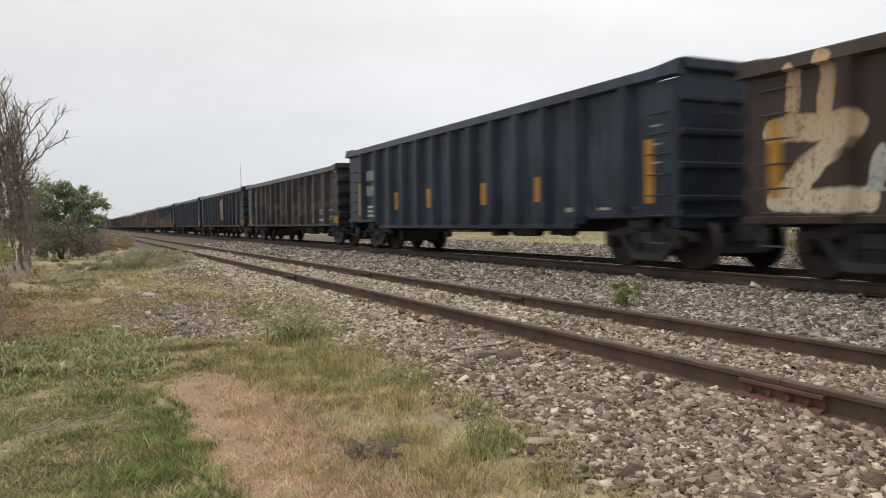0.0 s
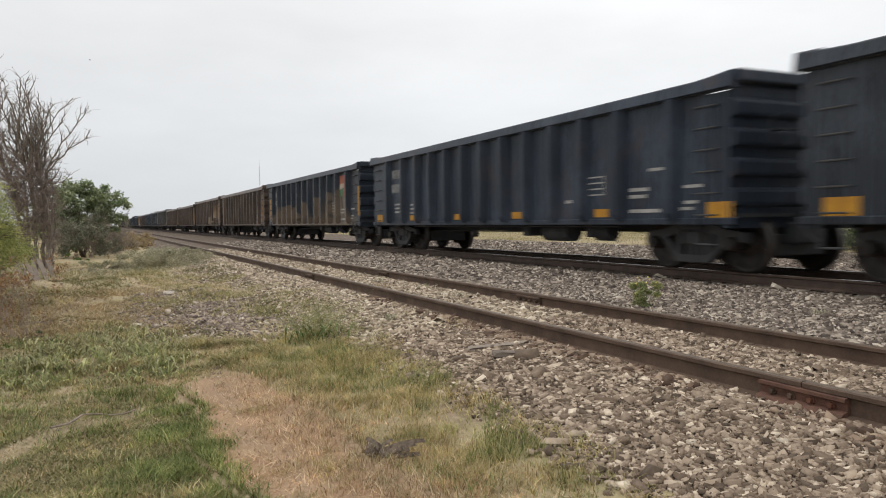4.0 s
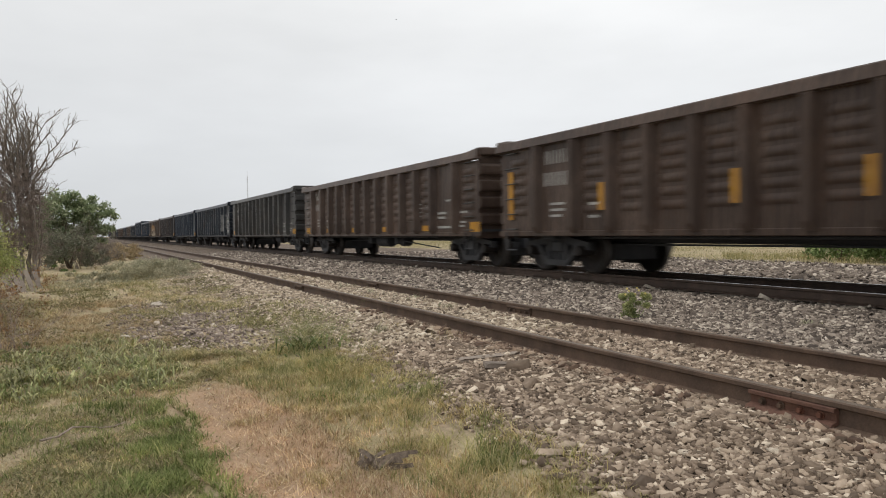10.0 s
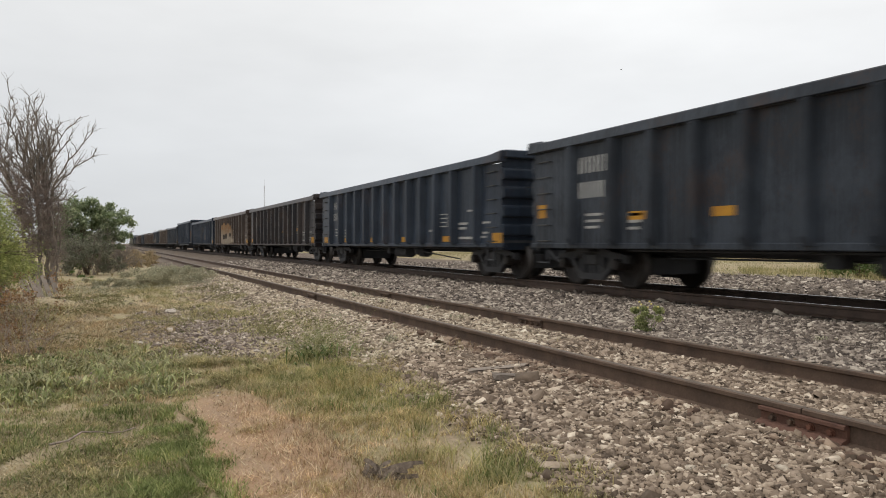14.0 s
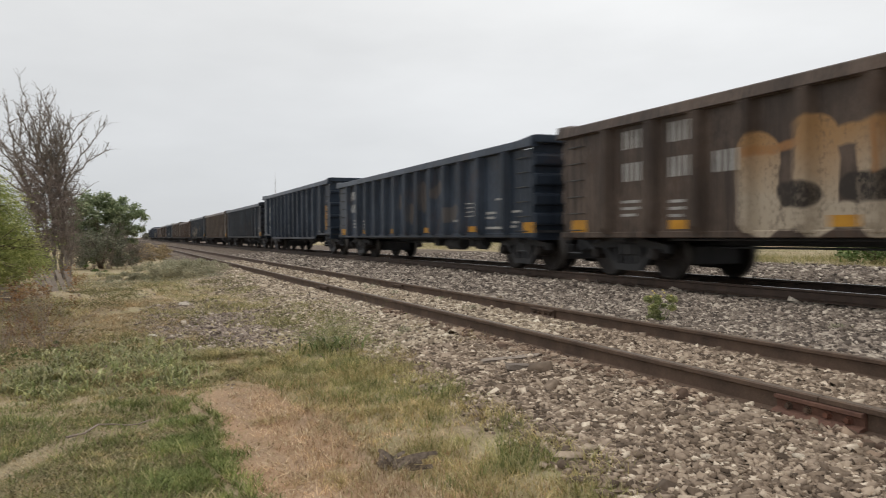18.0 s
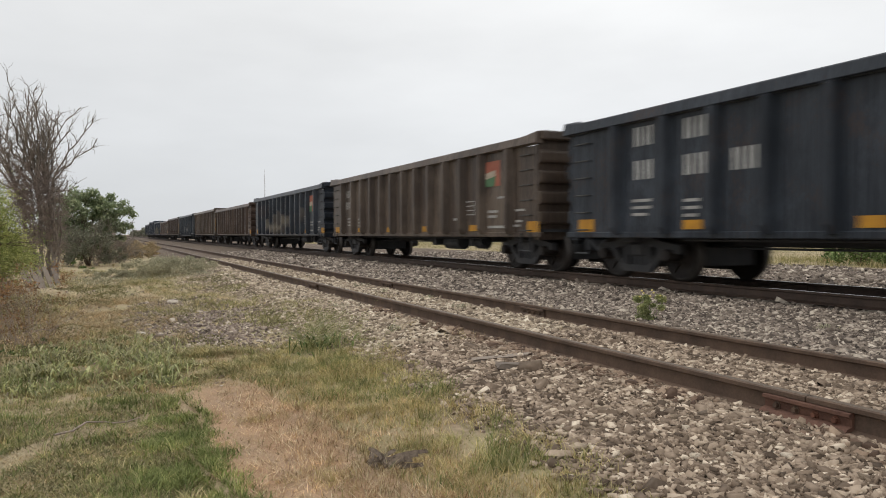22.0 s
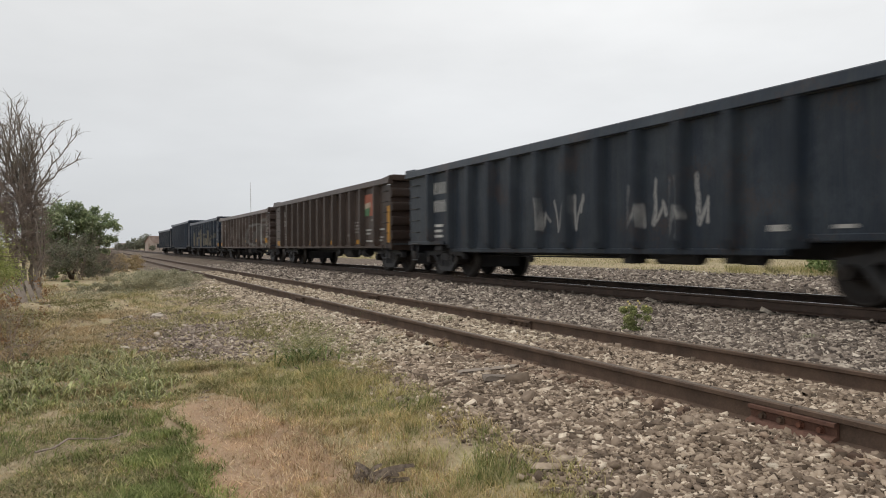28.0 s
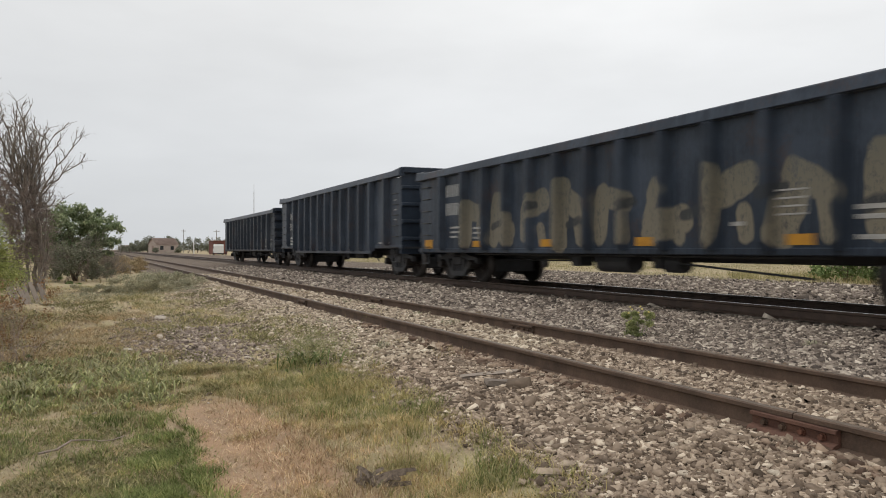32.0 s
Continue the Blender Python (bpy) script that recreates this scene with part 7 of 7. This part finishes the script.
for x, y, s, sd in ((0.41, 10.9, 0.075, 1), (-0.04, 10.46, 0.06, 2), (1.18, 15.5, 0.14, 3), (0.92, 6.9, 0.018, 4), (-0.4, 11.9, 0.05, 5), (1.75, 9.6, 0.05, 6)):
    rs = random.Random(sd)
    bm = bmesh.new()
    bmesh.ops.create_icosphere(bm, subdivisions=2, radius=1.0)
    for v in bm.verts:
        v.co *= rs.uniform(0.82, 1.1)
        v.co = Vector((v.co.x * s, v.co.y * s * 0.7, v.co.z * s * 0.4))
    ob = tagged(new("pale_rock", mesh_from("pale_rock", bm, M_ROCK)), "single pale rock lying on dry ground", "rock")
    ob.matrix_world = pose(x, y, float(land(x, y)) + 0.15 * s, 0, 0, rs.uniform(0, 180))

# old timber ends and slabs beside the siding
for x, y, ln, yaw, z in ((3.38, 6.22, 0.62, -8, -0.155), (3.42, 5.75, 0.6, -14, -0.16), (4.1, 2.75, 0.5, 30, -0.2), (3.6, 2.75, 0.45, -20, -0.22)):
    bm = bmesh.new()
    box(bm, -ln / 2, ln / 2, -0.07, 0.07, -0.05, 0.0, 0.01)
    for v in bm.verts:
        v.co += Vector((r0.uniform(-0.03, 0.03), r0.uniform(-0.02, 0.02), r0.uniform(-0.006, 0.006)))
    ob = tagged(new("timber_slab", mesh_from("timber_slab", bm, M_PLANK)), "split pale timber slab lying on the ballast", "timber")
    ob.matrix_world = pose(x, y, z, r0.uniform(-3, 3), r0.uniform(-5, 5), yaw)

# ---- far things ----
M_WALL = simple("tan_plaster", (0.4, 0.32, 0.27), (0.54, 0.45, 0.39), 0.8, 0.9, 0, 0.1)
M_ROOF = simple("brown_roof", (0.24, 0.17, 0.14), (0.38, 0.29, 0.245), 1.2, 0.85, 0, 0.2)
M_WHITE = simple("white_paint", (0.68, 0.68, 0.66), (0.82, 0.82, 0.8), 1.0, 0.5, 0, 0.03)
M_DARKGLASS = simple("dark_window", (0.02, 0.022, 0.025), (0.04, 0.042, 0.045), 2, 0.15, 0, 0)
M_POLE = simple("grey_pole", (0.2, 0.18, 0.16), (0.32, 0.3, 0.27), 2, 0.85)


def house(x, y, w, d, h, rise, yaw, wall, label):
    t = tagged(new("house"), label, "house")
    t.matrix_world = pose(x, y, float(land(x, y)), 0, 0, yaw)
    bm = bmesh.new()
    box(bm, -w / 2, w / 2, -d / 2, d / 2, 0, h)
    for s in (-1, 1):
        v = [bm.verts.new(p) for p in ((s * w / 2, -d / 2, h), (s * w / 2, d / 2, h), (s * w / 2, 0, h + rise))]
        bm.faces.new(v)
    part("wall", bm, wall, t)
    bm = bmesh.new()
    for s in (-1, 1):
        v = [bm.verts.new(p) for p in ((-w / 2 - 0.3, s * (d / 2 + 0.35), h - 0.15), (w / 2 + 0.3, s * (d / 2 + 0.35), h - 0.15), (w / 2 + 0.3, 0, h + rise + 0.1), (-w / 2 - 0.3, 0, h + rise + 0.1))]
        f = bm.faces.new(v)
    bmesh.ops.solidify(bm, geom=bm.faces[:], thickness=0.12)
    part("roof", bm, M_ROOF, t)
    for k in (-0.28, 0.22):
        bm = bmesh.new()
        box(bm, k * w - 0.5, k * w + 0.5, -d / 2 - 0.05, -d / 2 + 0.02, 0.9, 2.0)
        part("window", bm, M_DARKGLASS, t)
    bm = bmesh.new()
    box(bm, -w / 2 - 0.05, -w / 2 + 0.02, -0.5, 0.5, 0, 2.1)
    part("door", bm, M_ROOF, t)


house(18.5, 232, 6.4, 5.0, 2.5, 1.7, 24, M_WALL, "small tan house with a brown gabled roof")
house(-3.0, 300, 12, 7, 2.6, 1.4, 10, M_WALL, "low tan house far along the line")


def van(x, y, yaw):
    t = tagged(new("white_van"), "white van parked beyond the main line", "van")
    t.matrix_world = pose(x, y, float(land(x, y)), 0, 0, yaw)
    bm = bmesh.new()
    side = [(-2.4, 0.35), (2.45, 0.35), (2.5, 0.95), (1.7, 1.25), (1.1, 1.95), (-2.3, 2.0), (-2.45, 1.8)]
    extrude_profile(bm, side, -0.9, 0.9)
    bmesh.ops.bevel(bm, geom=bm.edges[:], offset=0.05, segments=2, affect="EDGES")
    part("body", bm, M_WHITE, t)
    for xx in (-1.55, 1.55):
        for s in (-1, 1):
            bm = bmesh.new()
            rod(bm, (xx, s * 0.75, 0.34), (xx, s * 0.93, 0.34), 0.34, seg=18)
            part("wheel", bm, M_STEEL_DARK, t)
    for a, b in ((-2.1, -0.9), (-0.75, 0.2), (0.35, 1.1)):
        for s in (-1, 1):
            bm = bmesh.new()
            y0, y1 = sorted((s * 0.89, s * 0.912))
            box(bm, a, b, y0, y1, 1.2, 1.75, 0.004)
            part("side_window", bm, M_DARKGLASS, t)


van(21.9, 150, 84)
M_REDSHED = simple("dull_red_boards", (0.12, 0.045, 0.035), (0.2, 0.085, 0.065), 3, 0.85, 0, 0.2)


def hut(name, x, y, w, d, hh, mat, label):
    """A small lean-to hut with an overhanging roof sheet and a door."""
    t = tagged(new(name), label, "shed")
    t.matrix_world = pose(x, y, float(land(x, y)) - 0.05, 0, 0, 8)
    bm = bmesh.new()
    box(bm, -w / 2, w / 2, -d / 2, d / 2, 0, hh, 0.02)
    part("wall", bm, mat, t)
    bm = bmesh.new()
    box(bm, -w / 2 - 0.15, w / 2 + 0.15, -d / 2 - 0.2, d / 2 + 0.2, hh + 0.003, hh + 0.09, 0.01)
    part("roof", bm, M_ROOF, t)
    bm = bmesh.new()
    box(bm, -0.2 * w, 0.12 * w, -d / 2 - 0.03, -d / 2 - 0.002, 0, hh * 0.8)
    part("door", bm, M_DARKGLASS, t)


hut("red_shed", 24.2, 166, 3.0, 3.0, 2.9, M_REDSHED, "dull red trackside shed behind the parked van")
hut("low_shed", 2.2, 140, 1.9, 1.6, 1.0, M_WALL, "low brown shed beside the siding")
hut("far_shed", 14.6, 400, 4.4, 3.0, 2.9, M_WALL, "low brown shed far along the line")


def pole(x, y, h, r, mat, label, arm=0.0, name="utility_pole", cat="pole"):
    t = tagged(new(name), label, cat)
    t.location = (x, y, float(land(x, y)))
    bm = bmesh.new()
    rod(bm, (0, 0, -0.2), (0, 0, h), r, r * 0.7, 8)
    part("shaft", bm, mat, t)
    if arm:
        bm = bmesh.new()
        box(bm, -arm, arm, -0.05, 0.05, h - 0.6, h - 0.48)
        part("crossarm", bm, mat, t)
        for k in (-0.85, -0.4, 0.4, 0.85):
            bm = bmesh.new()
            rod(bm, (k * arm, 0, h - 0.48), (k * arm, 0, h - 0.3), 0.04, 0.03, 6)
            part("insulator", bm, M_CONC, t)


pole(7.0, 229, 5.0, 0.1, M_POLE, "weathered wooden utility pole", 0.6)
pole(27.2, 262, 7.6, 0.12, M_POLE, "weathered wooden utility pole", 0.7)
pole(34.0, 236, 7.0, 0.12, M_POLE, "weathered wooden utility pole", 0.9)
pole(0.5, 280, 6.0, 0.12, M_POLE, "weathered wooden utility pole", 0.9)
pole(22.05, 190, 3.2, 0.14, M_WHITE, "short white trackside post", 0.0, "trackside_post", "post")


def mast():
    t = tagged(new("radio_mast"), "thin lattice radio mast far behind the train", "radio mast")
    t.location = (67, 350, -0.5)
    h, w = 28.0, 0.35
    legs = [(w * math.cos(a), w * math.sin(a)) for a in (0.5, 2.6, 4.7)]
    for x, y in legs:
        bm = bmesh.new()
        rod(bm, (x, y, 0), (x * 0.5, y * 0.5, h), 0.03, 0.02, 5)
        part("leg", bm, M_POLE, t)
    bm = bmesh.new()
    for k in range(28):
        f = 1 - 0.5 * k / 28
        for i in range(3):
            a, b = legs[i], legs[(i + 1) % 3]
            rod(bm, (a[0] * f, a[1] * f, k), (b[0] * f, b[1] * f, k + 1), 0.02, seg=4, caps=False)
    part("bracing", bm, M_POLE, t)
    bm = bmesh.new()
    rod(bm, (0, 0, h), (0, 0, h + 3), 0.04, 0.02, 5)
    part("antenna", bm, M_POLE, t)


mast()


# ---- birds ----
M_BIRD = simple("dark_feathers", (0.09, 0.09, 0.092), (0.18, 0.175, 0.17), 6, 0.8, 0, 0)
BIRDS = []


def bird(path, seed):
    b = tagged(new("bird"), "small dark bird in flight against the cloud", "bird", "birds in the sky")
    bm = bmesh.new()
    bmesh.ops.create_uvsphere(bm, u_segments=8, v_segments=6, radius=0.05, matrix=Matrix.Diagonal((1.0, 2.4, 0.9, 1)))
    rod(bm, (0, -0.09, 0), (0, -0.22, 0.0), 0.03, 0.012, 6)
    part("body", bm, M_BIRD, b)
    for s in (-1, 1):
        bm = bmesh.new()
        v = [bm.verts.new(q) for q in ((s * 0.03, 0.07, 0.01), (s * 0.16, 0.06, 0.06), (s * 0.3, -0.04, 0.03), (s * 0.15, -0.05, 0.055), (s * 0.03, -0.06, 0.01))]
        bm.faces.new(v)
        bmesh.ops.solidify(bm, geom=bm.faces[:], thickness=0.008)
        part("wing", bm, M_BIRD, b)
    b.scale = (0.7, 0.7, 0.7)
    BIRDS.append((b, path))


bird([(0, -22, 95, 17), (6, 9.4, 87.2, 21.3), (9, 25.2, 82.8, 25.6), (11, 39.6, 77.4, 24.3), (12, 45.5, 74.5, 23.0), (13, 49.5, 72.3, 21.8), (20, 85, 52, 16), (32, 150, 15, 12)], 1)
for dx, dy, dz in ((0, 0, 0), (1.3, -1.3, -0.3), (2.2, -2.4, -0.6)):
    bird([(0, 45 + dx, 84 + dy, 6 + dz), (6, 60.7 + dx, 64.1 + dy, 18.7 + dz), (7, 63.5 + dx, 60.7 + dy, 20.9 + dz), (9, 67.4 + dx, 55 + dy, 23.9 + dz), (16, 80 + dx, 36 + dy, 33 + dz), (32, 110 + dx, -10 + dy, 45 + dz)], 2)


# ---- ballast: each stone its own shape ----
def stone_shapes(k, seed):
    """Unit stones: uneven six-sided shards with skewed corners."""
    v = np.array([(x, y, z) for x in (-1, 1) for y in (-1, 1) for z in (-1, 1)], float) * 0.75
    f = np.array([(0, 1, 3), (0, 3, 2), (4, 6, 7), (4, 7, 5), (0, 4, 5), (0, 5, 1), (2, 3, 7), (2, 7, 6), (1, 5, 7), (1, 7, 3)])  # open where it beds in the ground
    r = np.random.RandomState(seed)
    out = []
    for i in range(k):
        w = v * r.uniform(0.72, 1.12, (8, 1)) + r.uniform(-0.24, 0.24, (8, 3))
        w[:, 0] += w[:, 2] * r.uniform(-0.25, 0.25)
        w[:, 1] += w[:, 0] * r.uniform(-0.3, 0.3)
        out.append(w)
    return out, f


SHAPES, STONE_F = stone_shapes(40, 3)


def rotations(r, n, tilt=0.33):
    a, b, c = r.uniform(0, 6.283, n), r.normal(0, tilt, n), r.normal(0, tilt, n)
    ca, sa, cb, sb, cc, sc = np.cos(a), np.sin(a), np.cos(b), np.sin(b), np.cos(c), np.sin(c)
    rz = np.stack([ca, -sa, 0 * a, sa, ca, 0 * a, 0 * a, 0 * a, 1 + 0 * a], -1).reshape(-1, 3, 3)
    ry = np.stack([cb, 0 * a, sb, 0 * a, 1 + 0 * a, 0 * a, -sb, 0 * a, cb], -1).reshape(-1, 3, 3)
    rx = np.stack([1 + 0 * a, 0 * a, 0 * a, 0 * a, cc, -sc, 0 * a, sc, cc], -1).reshape(-1, 3, 3)
    return rz @ ry @ rx


def stone_bed(name, label, mat, n, x0, x1, y0, y1, size, seed, keep=None, sink=0.25, behind=False):
    r = np.random.RandomState(seed)
    x, y = r.uniform(x0, x1, n), r.uniform(y0, y1, n)
    m = x > 1.62 * y + 0.8 if behind else x < 1.62 * y + 0.8
    # keep the rails clear
    for cx in (SIDING_X - 0.75, SIDING_X + 0.75, MAIN_X - 0.75, MAIN_X + 0.75):
        m &= np.abs(x - cx) > 0.075
    if keep is not None:
        m &= keep(x, y, r)
    x, y = x[m], y[m]
    n = len(x)
    s = size * np.exp(r.normal(0, 0.33, n))
    flat = np.stack([r.uniform(1.0, 1.75, n), r.uniform(0.6, 1.0, n), r.uniform(0.36, 0.68, n)], -1) * s[:, None]
    rot = rotations(r, n)
    shape = np.stack(SHAPES)[r.randint(0, len(SHAPES), n)]
    v = np.einsum("nij,nkj->nki", rot, shape * flat[:, None, :])
    z = land(x, y) + s * (0.5 - sink) * 0.6 + r.uniform(-0.01, 0.012, n)
    v = v + np.stack([x, y, z], -1)[:, None, :]
    k = v.shape[1]
    f = (np.arange(n)[:, None, None] * k + STONE_F[None]).reshape(-1, 3)
    return tagged(new(name, raw_mesh(name, v.reshape(-1, 3), f, mat)), label, "ballast", kind="stuff")


M_STONE_RUST = island_ramp("rust_stained_stone", [(0.0, (0.085, 0.055, 0.041)), (0.5, (0.225, 0.155, 0.115)), (1.0, (0.44, 0.335, 0.25))], 0.95, 30)
M_STONE_BROWN = island_ramp("brown_gravel_stone", [(0.0, (0.12, 0.093, 0.08)), (0.4, (0.26, 0.205, 0.175)), (0.8, (0.42, 0.345, 0.29)), (1.0, (0.64, 0.56, 0.47))], 0.9, 30)
EDGE = lambda x, y, r: x > 2.42 + 0.22 * lumps(x, y, 3, 2) + 0.05 * (y - 4) - 0.2 * np.clip(y - 8, 0, 1.5) + 0.05 * np.clip(y - 10, 0, 8) + r.uniform(-0.25, 0.1, len(x))
stone_bed("ballast", "pale angular ballast stones round the siding", M_STONE, 72000, 2.1, 6.2, 1.9, 7.5, 0.0176, 1, EDGE)
stone_bed("ballast", "pale angular ballast stones along the siding", M_STONE_PALE, 50000, 1.9, 6.2, 7.5, 17, 0.0205, 2, EDGE)
stone_bed("ballast", "pale ballast stones far along the siding", M_STONE_PALE, 22000, 2.9, 6.2, 17, 36, 0.027, 3)
stone_bed("grey_ballast", "grey angular ballast stones beside the main line", M_STONE_GREY, 44000, 5.9, 8.75, 3.0, 11, 0.0212, 4)
stone_bed("grey_ballast", "grey ballast stones along the main line", M_STONE_GREY, 20000, 5.9, 8.75, 11, 24, 0.028, 5)
stone_bed("grey_ballast", "grey ballast stones far along the main line", M_STONE_GREY, 12000, 5.9, 8.75, 24, 48, 0.036, 6)
stone_bed("grey_ballast", "grey ballast stones between and beyond the main rails", M_STONE_GREY, 15000, 8.7, 20.5, 5, 40, 0.035, 7)
stone_bed("loose_gravel", "small loose grey-brown gravel on bare ground", M_STONE_BROWN, 19000, 0.1, 2.7, 8.6, 17, 0.0165, 8, lambda x, y, r: ((x - 1.25) / 1.05) ** 2 + ((y - 12.3) / 4.2) ** 2 < r.uniform(0.3, 1.2, len(x)))
stone_bed("loose_gravel", "pale stones spilled down the bank beside the siding", M_STONE_PALE, 10000, 1.3, 3.5, 8.6, 24, 0.018, 10, lambda x, y, r: (x > 2.4 - 0.8 * r.uniform(0, 1, len(x)) + 0.35 * lumps(x, y, 1.5, 14)) & (lumps(x * 2.2 + 0.5 * y, y * 0.5, 1.6, 12) < 0.2))
stone_bed("loose_gravel", "scattered pale stones on dry ground", M_STONE_BROWN, 4200, -4.5, 2.5, 7, 30, 0.015, 9)


stone_bed("ballast", "coarse pale ballast stones further back along the siding", M_STONE, 9000, 2.5, 6.1, -9, 4, 0.04, 11, behind=True)
stone_bed("grey_ballast", "coarse grey ballast stones further back along the main line", M_STONE_GREY, 7000, 5.9, 8.75, -9, 5.5, 0.045, 12, behind=True)


BY_RAIL = lambda x, y, r: (np.abs(x - 3.72) < r.uniform(0.0, 0.22, len(x))) & (field(x, y, 0.6, 91) > r.uniform(0.3, 0.7, len(x)))
stone_bed("rusty_ballast", "rust-stained ballast stones along the siding rail", M_STONE_RUST, 5000, 3.4, 3.84, 1.8, 11, 0.021, 13, BY_RAIL, sink=-0.35)


def near_stones():
    """The stones that lie nearest, each a piece of its own."""
    bed = tagged(new("ballast_shoulder"), "pale angular stones on the near ballast shoulder", "ballast", kind="structure")
    r, rng = np.random.RandomState(12), random.Random(12)
    meshes = [raw_mesh("stone", SHAPES[i] * np.array([1.0, 0.78, 0.5]), STONE_F, M_STONE_ONE) for i in range(12)]
    for i in range(300):
        x, y = rng.uniform(2.45, 3.7), rng.uniform(2.2, 4.6)
        s = 0.0185 * math.exp(rng.gauss(0, 0.32))
        ob = new("stone", meshes[i % 12])
        ob.parent = bed
        ob.matrix_basis = Matrix.LocRotScale((x, y, float(land(x, y)) + 0.35 * s + 0.006), Euler((rng.gauss(0, 0.25), rng.gauss(0, 0.25), rng.uniform(0, 6.28))), (s, s, s))


def stone_one():
    m, n, l, p = principled("single_ballast_stone")
    rp = ramp_node(n, [(0.0, (0.12, 0.088, 0.066)), (0.3, (0.25, 0.194, 0.142)), (0.55, (0.36, 0.282, 0.208)), (0.85, (0.5, 0.4, 0.3)), (1.0, (0.66, 0.57, 0.46))])
    l.new(n.new("ShaderNodeObjectInfo").outputs["Random"], rp.inputs[0])
    co = n.new("ShaderNodeTexCoord").outputs["Object"]
    t = noise_node(n, l, co, 1.6, 5)
    l.new(mix_col(n, l, range_node(n, l, t.outputs[0], 0.3, 0.7), mix_col(n, l, 1.0, rp.outputs[0], (0.7, 0.68, 0.65), "MULTIPLY"), rp.outputs[0]), p.inputs["Base Color"])
    p.inputs["Roughness"].default_value = 0.9
    bump(n, l, p, noise_node(n, l, co, 6, 4).outputs[0], 0.4, 0.05)
    return m


M_STONE_ONE = stone_one()
near_stones()


# ---- what moves ----
def motions():
    for w, y0 in WAGONS:
        rows = [(t, pose(MAIN_X, y0 - SPEED * t, MAIN_Z + RIDE)) for t in (0.0, 8.0, 16.0, 24.0, 32.0)]
        walk(w, rows)
    for b, path in BIRDS:
        rows = []
        for i, (t, x, y, z) in enumerate(path):
            j = min(i, len(path) - 2)
            d = Vector(path[j + 1][1:]) - Vector(path[j][1:])
            rows.append((t, pose(x, y, z, 0, 0, math.degrees(math.atan2(-d.x, d.y)))))
        walk(b, rows)
    turn = math.degrees(SPEED / WHEEL_R)
    times = [k / FPS for k in range(32 * FPS + 1)]
    rolls = {a: [(t, pose(0, a, WHEEL_R - 0.003, turn * t)) for t in times] for a in (-AXLE, AXLE)}
    for ws, a in WHEELS:
        walk(ws, rolls[a])


motions()
